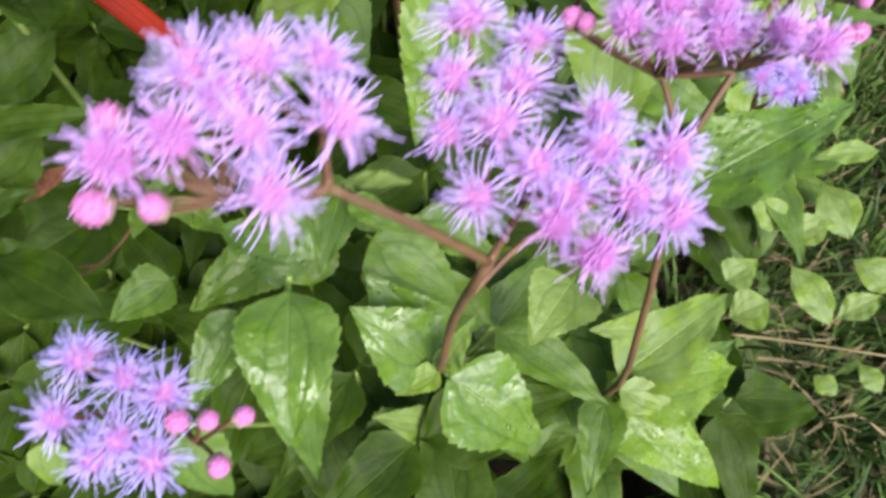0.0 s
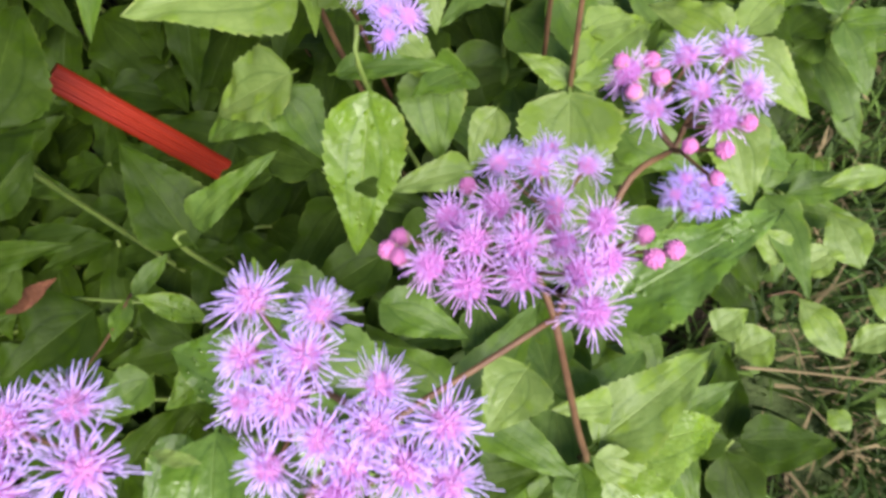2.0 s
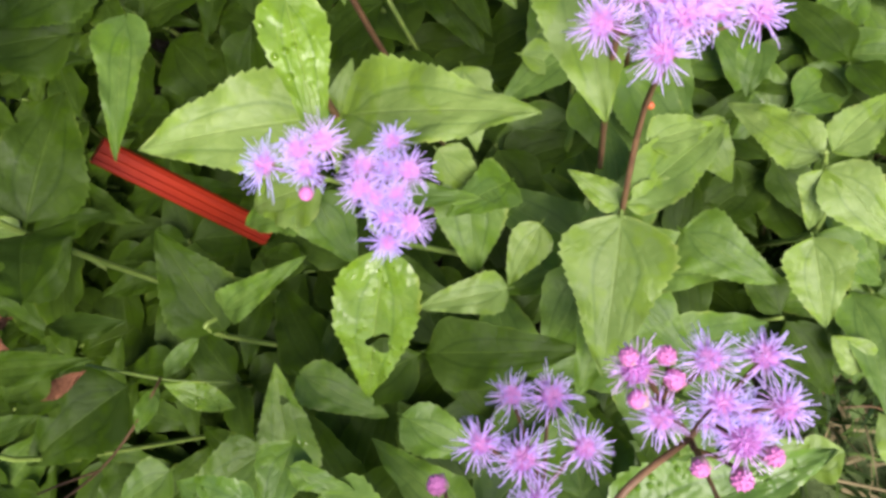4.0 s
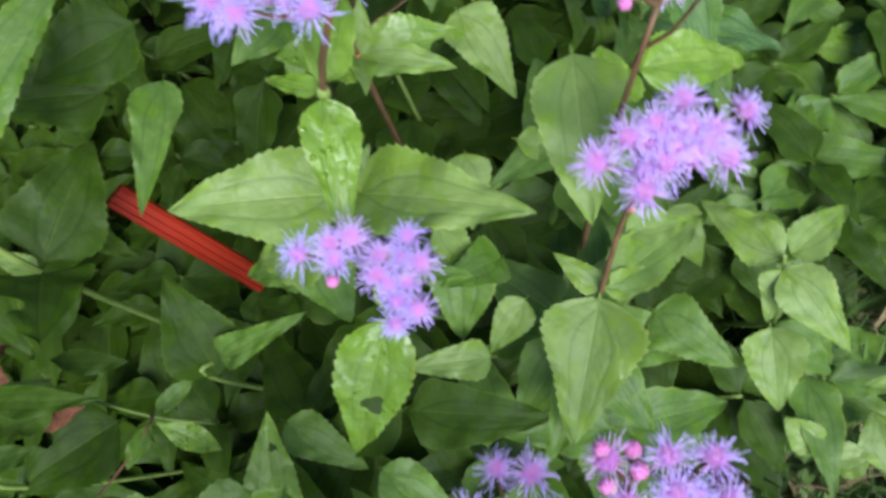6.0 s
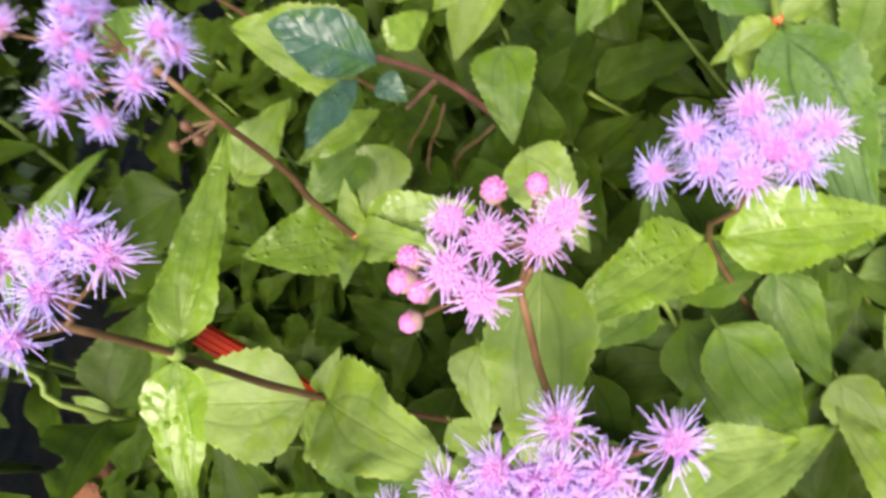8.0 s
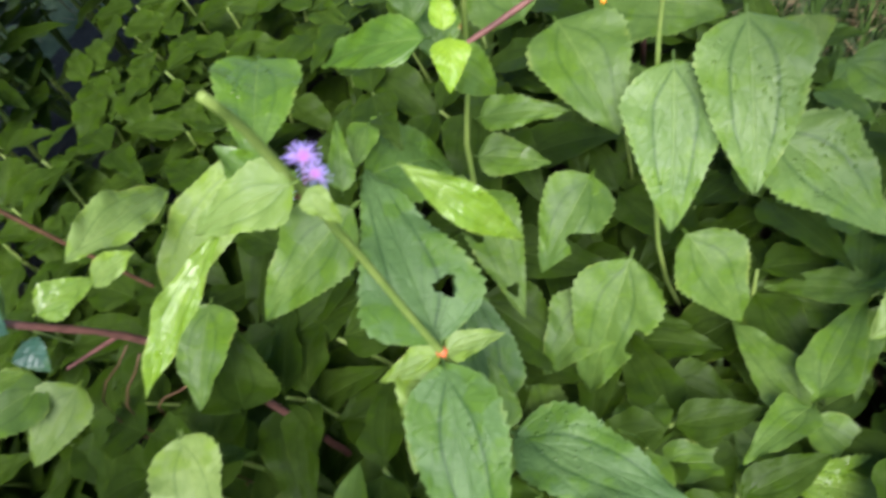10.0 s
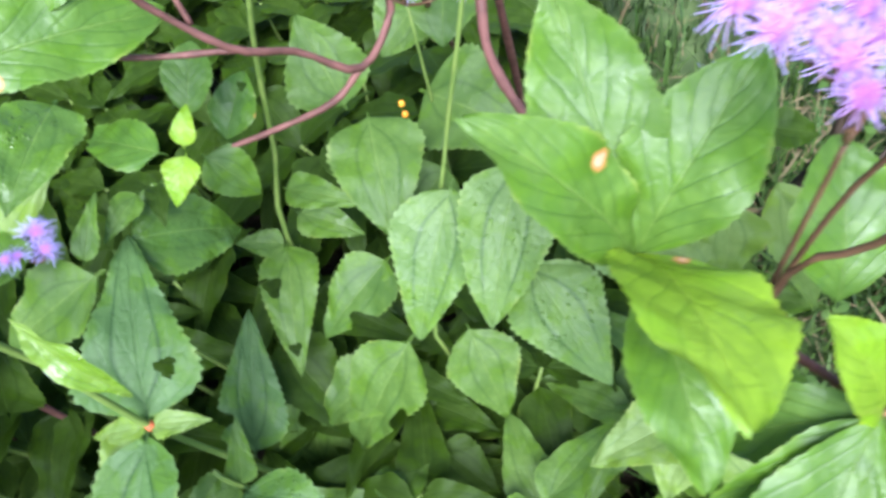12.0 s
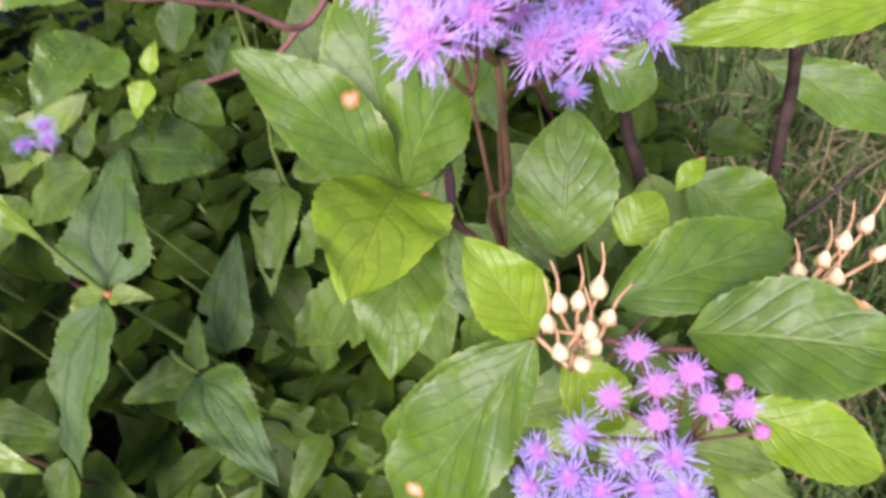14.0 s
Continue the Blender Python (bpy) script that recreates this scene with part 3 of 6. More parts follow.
# ---- other kinds of things ----
def capsule_spike(plant, root, places, up):
    """A spent flower spike: a thin stalk with round cream capsules, each with a brown thread."""
    rnd = random.Random(len(places))
    o = plant.location
    root, up = Vector(root) - o, Vector(up).normalized()
    places = [Vector(p) - o for p in places]
    middle = sum(places, Vector()) / len(places)
    verts, faces = tube([root, root.lerp(middle, 0.5), middle], 0.0008, 0.0006, 5, 6)
    for p in places:
        hub = root.lerp(middle, rnd.uniform(0.4, 0.9))
        tube([hub, hub.lerp(p, 0.6) - up * 0.0012, p - up * 0.0016], 0.0005, 0.0004, 4, 5, verts, faces)
    spike = part_of("seed_spike", mesh_of("seed_spike", verts, faces, [CAPSULE_STYLE]), plant, label="thin tan stalk with cream capsules")
    for p in places:
        v, f = [], []
        r = 0.0019 * rnd.uniform(0.85, 1.15)
        rows = ((-1.0, 0.25), (-0.75, 0.75), (-0.3, 1.0), (0.2, 0.98), (0.7, 0.74), (1.2, 0.42), (1.7, 0.16))
        for h, w in rows:
            for q in range(10):
                a = 0.6283 * q
                k = r * w * (1 + 0.05 * (-1) ** q)
                v.append((k * math.cos(a), k * math.sin(a), r * h))
        for i in range(len(rows) - 1):
            for q in range(10):
                f.append((i * 10 + q, i * 10 + (q + 1) % 10, (i + 1) * 10 + (q + 1) % 10, (i + 1) * 10 + q))
        which = [0] * len(f)
        for q in range(5):
            w = 1.2566 * q
            tube([(0.0003 * math.cos(w), 0.0003 * math.sin(w), -0.0021), (0.0014 * math.cos(w), 0.0014 * math.sin(w), -0.0016), (0.0019 * math.cos(w), 0.0019 * math.sin(w), -0.0004)], 0.0005, 0.0002, 3, 4, v, f)
        tube([(0, 0, 0.0026), (rnd.uniform(-1, 1) * 0.0004, rnd.uniform(-1, 1) * 0.0004, 0.0065), (rnd.uniform(-1, 1) * 0.0013, rnd.uniform(-1, 1) * 0.0013, 0.0115)], 0.00045, 0.0002, 4, 5, v, f)
        which += [1] * (len(f) - len(which))
        way = ((p - middle) * 35 + up + Vector((rnd.uniform(-1, 1), rnd.uniform(-1, 1), 0)) * 0.15).normalized()
        m = Matrix.Translation(p) @ way.to_track_quat("Z", "Y").to_matrix().to_4x4()
        part_of("capsule", mesh_of("capsule", v, f, [CAPSULE, CAPSULE_STYLE], which), spike, m, "round cream capsule")


def red_bar(a, b):
    """A flat orange-red plastic bar with a raised rib along it, stuck slantwise into the bed."""
    a, b = Vector(a), Vector(b)
    holder = thing("garden_stake", b, "orange-red plastic stake slanting through the leaves", "garden stake")
    length = (b - a).length
    w, h, e = 0.0058, 0.0026, 0.0009
    y = (b - a).normalized()
    z = (Vector((0.1, -0.3, 1)) - y * y.dot(Vector((0.1, -0.3, 1)))).normalized()
    m = Matrix((y.cross(z), y, z)).transposed().to_4x4()

    def run(name, ring, label=""):
        verts = [(x, -length * i / 20, q) for i in range(21) for x, q in ring]
        k = len(ring)
        faces = [(i * k + s, i * k + (s + 1) % k, (i + 1) * k + (s + 1) % k, (i + 1) * k + s) for i in range(20) for s in range(k)]
        faces += [tuple(range(k)), tuple(reversed(range(20 * k, 21 * k)))]
        part_of(name, mesh_of(name, verts, faces, [RED], smooth=False), holder, m, label)

    run("bar", [(-w + e, -h), (w - e, -h), (w, -h + e), (w, h - e), (w - e, h), (-w + e, h), (-w, h - e), (-w, -h + e)])
    for x in (-w * 0.62, 0.0, w * 0.62):
        run("rib", [(x - 0.0011, h - 0.0004), (x + 0.0011, h - 0.0004), (x + 0.0007, h + 0.0008), (x - 0.0007, h + 0.0008)])


def dead_leaf(at, size, seed):
    v, f, uv = leaf_mesh(size, size * 0.6, "broad", 0.25, 0.5, 0.1, 8, 0.08, 0.08, seed + 40)
    ob = new("dead_leaf", mesh_of("dead_leaf", v, f, [LITTER], uvs=uv))
    ob.matrix_basis = pose(at[0], at[1], at[2], 20, -15, 70 * seed)
    tagged(ob, "crumpled reddish-brown dead leaf caught among the stems", "dead leaf", "dead leaves")


def bead(plant, at, r, material, name="node", label=""):
    """A small knob on a plant, where leaves join its stem."""
    v, f = [], []
    ball((0, 0, 0), r, v, f, 6, 9, 1.25)
    part_of(name, mesh_of(name, v, f, [material]), plant, Matrix.Translation(Vector(at) - plant.location), label)


# ---- plants, from the near end of the bed to the far shrub ----

p1 = thing("mistflower_plant", (-0.006, 0.287, 0.0), "green mistflower with pink-lavender flower clusters on a forked reddish stem", "flowering plant", "mistflower plants")
flower_cluster(p1, (-0.0134, 0.2730, 0.3633), (0.19, -0.05, 0.98), (
    ("o", -0.0269, 0.2826, 0.3718),
    ("o", -0.0203, 0.2836, 0.3726),
    ("o", -0.0140, 0.2853, 0.3702),
    ("o", -0.0202, 0.2753, 0.3728),
    ("h", -0.0276, 0.2741, 0.3738),
    ("o", -0.0119, 0.2783, 0.3700),
    ("o", -0.0182, 0.2693, 0.3705),
    ("b", -0.0337, 0.2756, 0.3739),
    ("h", -0.0330, 0.2718, 0.3738),
    ("b", -0.0293, 0.2672, 0.3719),
    ("b", -0.0344, 0.2670, 0.3734),
    ("h", -0.0235, 0.2788, 0.3714)), 0.0062, 1)
shoot("stem", ((0.0068, 0.2704, 0.3404), (-0.0038, 0.2717, 0.3539), (-0.0134, 0.2730, 0.3633)), 0.00075, 0.00054, STEM_RED, p1, n=12)
flower_cluster(p1, (0.0142, 0.2851, 0.3339), (0.03, -0.07, 1.00), (
    ("o", 0.0032, 0.3006, 0.3560),
    ("o", 0.0128, 0.2991, 0.3536),
    ("o", 0.0016, 0.2930, 0.3536),
    ("o", 0.0105, 0.2926, 0.3526),
    ("o", 0.0009, 0.2864, 0.3508),
    ("o", 0.0127, 0.2812, 0.3513),
    ("o", 0.0216, 0.2880, 0.3525),
    ("o", 0.0212, 0.2823, 0.3528),
    ("o", 0.0250, 0.2768, 0.3513),
    ("o", 0.0309, 0.2828, 0.3516),
    ("o", 0.0308, 0.2748, 0.3497),
    ("o", 0.0048, 0.2772, 0.3498),
    ("h", 0.0151, 0.2733, 0.3504),
    ("h", 0.0199, 0.2690, 0.3507),
    ("o", 0.0075, 0.2865, 0.3529),
    ("o", 0.0171, 0.2775, 0.3495)), 0.0064, 2)
shoot("stem", ((0.0068, 0.2704, 0.3404), (0.0115, 0.2787, 0.3381), (0.0142, 0.2851, 0.3339)), 0.00068, 0.00054, STEM_RED, p1, n=12)
leaf(p1, (-0.0146, 0.2793, 0.3495), (-0.0043, 0.2778, 0.3534), 0.0024, (-0.36, -0.01, 0.93), shape="lance")
shoot("stem", ((-0.0058, 0.2874, 0.0000), (-0.0048, 0.2794, 0.1182), (-0.0008, 0.2674, 0.2364), (0.0022, 0.2715, 0.2896), (0.0068, 0.2704, 0.3404)), 0.00163, 0.00088, STEM_RED, p1, n=12)
leaf(p1, (-0.0008, 0.2669, 0.2362), (0.0315, 0.2463, 0.2039), 0.0311, (0.51, -0.39, 0.76), WET_MID, arch=0.12)
leaf(p1, (-0.0005, 0.2669, 0.2362), (-0.0142, 0.2599, 0.2343), 0.0100, (-0.08, -0.11, 0.99))
leaf(p1, (0.0001, 0.2674, 0.2364), (0.0089, 0.2793, 0.2554), 0.0097, (-0.41, -0.67, 0.61))
leaf(p1, (-0.0026, 0.2687, 0.2316), (-0.0259, 0.2825, 0.2514), 0.0264, (0.48, -0.35, 0.81), WET_MID, "broad")
leaf(p1, (-0.0039, 0.2720, 0.2169), (-0.0224, 0.2940, 0.2443), 0.0299, (0.41, -0.55, 0.72), WET_MID, "broad")
leaf(p1, (-0.0043, 0.2515, 0.1693), (0.0021, 0.2252, 0.1720), 0.0405, (-0.01, 0.10, 0.99), MIST_HALF_SHADE)
leaf(p1, (-0.0065, 0.2515, 0.1693), (-0.0397, 0.2273, 0.1730), 0.0363, (0.08, 0.03, 1.00), MIST_HALF_SHADE)
leaf(p1, (-0.0054, 0.2535, 0.1699), (-0.0248, 0.2560, 0.1916), 0.0167, (0.74, -0.11, 0.67))

p2 = thing("mistflower_plant", (-0.055, 0.335, 0.0), "green mistflower with broad wet lower leaves", "flowering plant", "mistflower plants")
leaf(p2, (-0.0384, 0.2843, 0.2728), (-0.0362, 0.2455, 0.2720), 0.0284, (0.15, -0.01, 0.99), WET_MID, "broad", arch=0.14)
leaf(p2, (-0.0424, 0.2836, 0.2623), (-0.0369, 0.2362, 0.2276), 0.0207, (0.23, -0.56, 0.80), MIST_HALF_SHADE)
leaf(p2, (-0.0561, 0.2826, 0.2517), (-0.0686, 0.2549, 0.2489), 0.0174, (0.17, -0.17, 0.97), WET_MID)
leaf(p2, (-0.0358, 0.2972, 0.2453), (-0.0658, 0.3069, 0.2484), 0.0251, (0.06, -0.14, 0.99), WET_MID, "broad")
leaf(p2, (-0.0236, 0.3081, 0.2380), (0.0044, 0.2915, 0.2225), 0.0306, (0.30, -0.32, 0.90), MIST_HALF_SHADE)
leaf(p2, (-0.0306, 0.3233, 0.2425), (-0.0366, 0.2940, 0.2444), 0.0189, (0.17, 0.03, 0.99), MIST_HALF_SHADE)
leaf(p2, (-0.0290, 0.3157, 0.2506), (-0.0104, 0.3089, 0.2381), 0.0103, (0.43, -0.35, 0.83), MIST_HALF_SHADE)
shoot("stem", ((-0.0509, 0.2844, 0.0000), (-0.0607, 0.2787, 0.1777), (-0.0384, 0.2857, 0.2732)), 0.00136, 0.00082, STEM_GREEN, p2, n=12)

p3 = thing("mistflower_plant", (-0.055, 0.330, 0.0), "small mistflower shoot with pale blue-lavender flowers and round buds", "flowering plant", "mistflower plants")
flower_cluster(p3, (-0.0485, 0.2482, 0.3095), (0.16, -0.00, 0.99), (
    ("p", -0.0550, 0.2568, 0.3334),
    ("p", -0.0493, 0.2544, 0.3302),
    ("p", -0.0438, 0.2523, 0.3288),
    ("p", -0.0579, 0.2484, 0.3323),
    ("p", -0.0491, 0.2454, 0.3299),
    ("p", -0.0446, 0.2425, 0.3283),
    ("b", -0.0373, 0.2484, 0.3271),
    ("b", -0.0320, 0.2488, 0.3267),
    ("b", -0.0414, 0.2479, 0.3290),
    ("b", -0.0353, 0.2419, 0.3259),
    ("p", -0.0525, 0.2426, 0.3301)), 0.0062, 4)
shoot("stem", ((-0.0435, 0.2682, 0.0000), (-0.0465, 0.2562, 0.1548), (-0.0485, 0.2482, 0.3095)), 0.00136, 0.00068, STEM_GREEN, p3, n=12)
leaf(p3, (-0.0505, 0.2475, 0.3039), (-0.0430, 0.2351, 0.2898), 0.0125, (0.57, -0.44, 0.69), MIST_HALF_SHADE)
leaf(p3, (-0.0816, 0.2465, 0.2934), (-0.0839, 0.2367, 0.2802), 0.0086, (0.37, -0.78, 0.51))

p4 = thing("mistflower_plant", (-0.115, 0.310, 0.0), "green mistflower with large smooth leaves and a few browned tips", "flowering plant", "mistflower plants")
# the dimness of the bed's left side is put into these leaf colours as shade
leaf(p4, (-0.1336, 0.2990, 0.2467), (-0.0938, 0.2788, 0.2509), 0.0196, (-0.06, 0.09, 0.99), MIST_SHADED, "lance")
leaf(p4, (-0.1497, 0.3527, 0.2208), (-0.1146, 0.3564, 0.2216), 0.0106, (0.01, -0.32, 0.95), MIST_SHADED, "lance")
leaf(p4, (-0.1499, 0.3236, 0.2332), (-0.1314, 0.3448, 0.2391), 0.0227, (0.21, -0.44, 0.87), MIST_SHADED, "lance")
leaf(p4, (-0.1617, 0.3614, 0.2234), (-0.1375, 0.3864, 0.2305), 0.0228, (0.23, -0.46, 0.86), MIST_SHADED, "lance")
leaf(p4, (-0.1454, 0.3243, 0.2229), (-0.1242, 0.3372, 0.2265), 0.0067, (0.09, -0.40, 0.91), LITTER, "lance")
leaf(p4, (-0.1514, 0.3335, 0.2512), (-0.1010, 0.3415, 0.2528), 0.0112, (-0.01, -0.12, 0.99), MIST_SHADED, "lance")
leaf(p4, (-0.1519, 0.3093, 0.2407), (-0.1255, 0.3214, 0.2425), 0.0090, (0.03, -0.21, 0.98), MIST_SHADED, "lance")
shoot("stem", ((-0.1668, 0.3019, 0.0000), (-0.1570, 0.3012, 0.2163), (-0.1536, 0.3342, 0.2363)), 0.00136, 0.00082, STEM_GREEN, p4, n=12)

p5 = thing("mistflower_plant", (0.063, 0.277, 0.0), "green mistflower with magenta-pink flower clusters, buds and long blistered leaf", "flowering plant", "mistflower plants")
flower_cluster(p5, (0.0440, 0.3163, 0.3169), (0.00, -0.06, 1.00), (
    ("o", 0.0430, 0.3425, 0.3030),
    ("o", 0.0510, 0.3428, 0.3032),
    ("o", 0.0398, 0.3338, 0.3217),
    ("o", 0.0479, 0.3318, 0.3222),
    ("o", 0.0581, 0.3343, 0.3155),
    ("o", 0.0505, 0.3243, 0.3217),
    ("h", 0.0393, 0.3198, 0.3366),
    ("h", 0.0358, 0.3110, 0.3456),
    ("h", 0.0434, 0.3102, 0.3449),
    ("h", 0.0504, 0.3120, 0.3378),
    ("h", 0.0551, 0.3112, 0.3525),
    ("h", 0.0519, 0.3049, 0.3471),
    ("h", 0.0526, 0.2978, 0.3543),
    ("h", 0.0349, 0.3036, 0.3464),
    ("h", 0.0287, 0.3073, 0.3459),
    ("h", 0.0432, 0.3051, 0.3458),
    ("h", 0.0566, 0.3081, 0.3414),
    ("h", 0.0317, 0.3166, 0.3406),
    ("b", 0.0227, 0.3146, 0.3374),
    ("b", 0.0233, 0.3099, 0.3421),
    ("b", 0.0642, 0.3133, 0.3357),
    ("b", 0.0643, 0.3079, 0.3417),
    ("b", 0.0680, 0.3096, 0.3402),
    ("b", 0.0213, 0.3113, 0.3412),
    ("b", 0.0430, 0.3172, 0.3346),
    ("b", 0.0492, 0.3172, 0.3335),
    ("b", 0.0341, 0.3268, 0.3277)), 0.006, 5)
shoot("stem", ((0.0503, 0.3043, 0.3049), (0.0475, 0.3110, 0.3110), (0.0440, 0.3163, 0.3169)), 0.00082, 0.00061, STEM_RED, p5, n=12)
shoot("stem", ((0.0035, 0.2714, 0.3060), (0.0163, 0.2837, 0.3090), (0.0333, 0.2940, 0.3070), (0.0503, 0.3043, 0.3049)), 0.00075, 0.00070, STEM_RED, p5, n=12)
flower_cluster(p5, (0.0769, 0.3378, 0.3143), (-0.06, -0.05, 1.00), (
    ("o", 0.0778, 0.3512, 0.3277),
    ("o", 0.0864, 0.3523, 0.3272),
    ("o", 0.0800, 0.3446, 0.3262),
    ("o", 0.0709, 0.3415, 0.3263),
    ("o", 0.0895, 0.3445, 0.3253),
    ("h", 0.0835, 0.3386, 0.3255),
    ("b", 0.0873, 0.3371, 0.3265),
    ("b", 0.0653, 0.3505, 0.3282),
    ("h", 0.0669, 0.3488, 0.3265),
    ("b", 0.0715, 0.3514, 0.3264),
    ("b", 0.0728, 0.3477, 0.3264),
    ("b", 0.0670, 0.3440, 0.3288),
    ("b", 0.0772, 0.3342, 0.3247),
    ("b", 0.0835, 0.3331, 0.3241),
    ("b", 0.0807, 0.3265, 0.3264)), 0.006, 6)
shoot("stem", ((0.0503, 0.3043, 0.3049), (0.0585, 0.3166, 0.3150), (0.0658, 0.3290, 0.3223), (0.0769, 0.3378, 0.3143)), 0.00088, 0.00061, STEM_RED, p5, n=12)
shoot("stem", ((0.0628, 0.2773, 0.0000), (0.0678, 0.2673, 0.1525), (0.0590, 0.2810, 0.2384), (0.0503, 0.3043, 0.3049)), 0.00163, 0.00088, STEM_RED, p5, n=12)
leaf(p5, (0.0626, 0.3092, 0.2692), (0.1145, 0.3363, 0.2715), 0.0276, (-0.06, 0.04, 1.00), WET_MID, arch=0.06)
leaf(p5, (0.0701, 0.2696, 0.1531), (0.1301, 0.2806, 0.1350), 0.0437, (0.28, 0.03, 0.96), MIST_WET)
leaf(p5, (0.0689, 0.2673, 0.1524), (0.1184, 0.2295, 0.1306), 0.0334, (0.18, -0.30, 0.94), MIST_WET)
leaf(p5, (0.0673, 0.2673, 0.1525), (0.0574, 0.2276, 0.1514), 0.0219, (-0.13, 0.01, 0.99), MIST_HALF_SHADE)
leaf(p5, (0.0701, 0.2692, 0.1582), (0.0982, 0.2594, 0.1499), 0.0163, (0.22, -0.19, 0.96))
leaf(p5, (0.0701, 0.2718, 0.1537), (0.1278, 0.3120, 0.1441), 0.0364, (0.09, 0.11, 0.99))
leaf(p5, (0.0785, 0.2888, 0.1794), (0.0537, 0.2873, 0.1896), 0.0149, (0.38, -0.08, 0.92))
leaf(p5, (0.0467, 0.3031, 0.2047), (0.0294, 0.2786, 0.2081), 0.0295, (0.06, 0.10, 0.99))
leaf(p5, (0.1334, 0.3214, 0.1260), (0.1495, 0.3316, 0.1288), 0.0187, (-0.13, -0.07, 0.99))

p6 = thing("mistflower_plant", (0.093, 0.354, 0.0), "low mistflower shoot with pale blue-lavender flowers", "flowering plant", "mistflower plants")
flower_cluster(p6, (0.0931, 0.3423, 0.2548), (-0.09, -0.07, 0.99), (
    ("p", 0.0858, 0.3404, 0.2763),
    ("p", 0.0916, 0.3383, 0.2727),
    ("p", 0.0966, 0.3389, 0.2734),
    ("p", 0.0942, 0.3430, 0.2741),
    ("p", 0.0884, 0.3438, 0.2771)), 0.006, 7)
shoot("stem", ((0.0931, 0.3523, 0.0000), (0.0931, 0.3423, 0.2548)), 0.00136, 0.00068, STEM_GREEN, p6, n=12)

p7 = thing("mistflower_plant", (0.000, 0.420, 0.0), "green mistflower with two small lavender clusters over a holed leaf", "flowering plant", "mistflower plants")
flower_cluster(p7, (0.0008, 0.3851, 0.3170), (0.16, -0.16, 0.97), (
    ("p", -0.0032, 0.3820, 0.3340),
    ("o", 0.0035, 0.3847, 0.3347),
    ("p", 0.0040, 0.3821, 0.3321),
    ("o", 0.0062, 0.3874, 0.3318),
    ("b", 0.0042, 0.3777, 0.3307)), 0.0056, 8)
flower_cluster(p7, (0.0125, 0.3860, 0.2970), (0.12, -0.15, 0.98), (
    ("p", 0.0151, 0.3939, 0.3148),
    ("o", 0.0090, 0.3881, 0.3141),
    ("p", 0.0141, 0.3885, 0.3127),
    ("o", 0.0193, 0.3877, 0.3140),
    ("p", 0.0121, 0.3819, 0.3135),
    ("o", 0.0160, 0.3835, 0.3109),
    ("p", 0.0145, 0.3784, 0.3115),
    ("o", 0.0195, 0.3774, 0.3107),
    ("p", 0.0147, 0.3731, 0.3102),
    ("o", 0.0096, 0.3836, 0.3147)), 0.0056, 9)
shoot("stem", ((-0.0097, 0.4130, 0.0000), (0.0003, 0.4030, 0.1343), (0.0003, 0.3830, 0.2687), (0.0023, 0.3899, 0.2907)), 0.00136, 0.00068, STEM_GREEN, p7, n=12)
shoot("stem", ((0.0023, 0.3899, 0.2907), (0.0008, 0.3851, 0.3170)), 0.00054, 0.00048, STEM_GREEN, p7, n=5)
shoot("stem", ((0.0023, 0.3899, 0.2907), (0.0125, 0.3860, 0.2970)), 0.00054, 0.00048, STEM_GREEN, p7, n=5)
leaf(p7, (0.0026, 0.3816, 0.2731), (-0.0087, 0.3375, 0.2397), 0.0281, (0.11, -0.62, 0.78), MIST_WET, arch=0.1, hole=(0.55, -0.2, 0.0032))
leaf(p7, (-0.0328, 0.4095, 0.2351), (-0.0728, 0.4051, 0.2119), 0.0302, (-0.43, -0.38, 0.82))
leaf(p7, (-0.0427, 0.4086, 0.2267), (-0.0297, 0.3851, 0.2079), 0.0256, (0.39, -0.43, 0.81), MIST_HALF_SHADE)
leaf(p7, (0.0123, 0.4226, 0.2169), (0.0148, 0.3857, 0.1976), 0.0299, (0.14, -0.45, 0.88), MIST_HALF_SHADE, "broad")
leaf(p7, (0.0297, 0.3797, 0.2033), (-0.0049, 0.3697, 0.2092), 0.0178, (0.20, -0.10, 0.98))
leaf(p7, (0.0399, 0.4047, 0.2064), (0.0265, 0.3817, 0.1940), 0.0171, (-0.08, -0.44, 0.90))
leaf(p7, (0.0024, 0.4241, 0.2300), (0.0168, 0.4151, 0.2036), 0.0168, (0.60, -0.60, 0.53))

p8 = thing("mistflower_plant", (-0.090, 0.410, 0.0), "mistflower shoot with dull grey-green leaves", "flowering plant", "mistflower plants")
leaf(p8, (-0.0882, 0.3552, 0.1908), (-0.1102, 0.3930, 0.2180), 0.0350, (0.49, -0.30, 0.82), MIST_SHADED, "broad")
leaf(p8, (-0.0901, 0.3635, 0.1962), (-0.0447, 0.3857, 0.2189), 0.0162, (-0.22, -0.44, 0.87), MIST_HALF_SHADE)
shoot("stem", ((-0.0995, 0.3568, 0.0000), (-0.0942, 0.3558, 0.1850), (-0.0901, 0.3639, 0.1963)), 0.00136, 0.00095, STEM_GREEN, p8, n=12)
leaf(p8, (-0.0486, 0.3013, 0.1937), (-0.0560, 0.3458, 0.2116), 0.0271, (0.34, -0.30, 0.89), MIST_WET, hole=(0.72, 0.2, 0.0016))
leaf(p8, (-0.0547, 0.3151, 0.2087), (-0.0862, 0.2900, 0.2105), 0.0273, (0.13, -0.09, 0.99), MIST_WET)
leaf(p8, (-0.0561, 0.3432, 0.1943), (-0.0205, 0.3282, 0.1752), 0.0217, (0.43, -0.10, 0.89), MIST_HALF_SHADE)
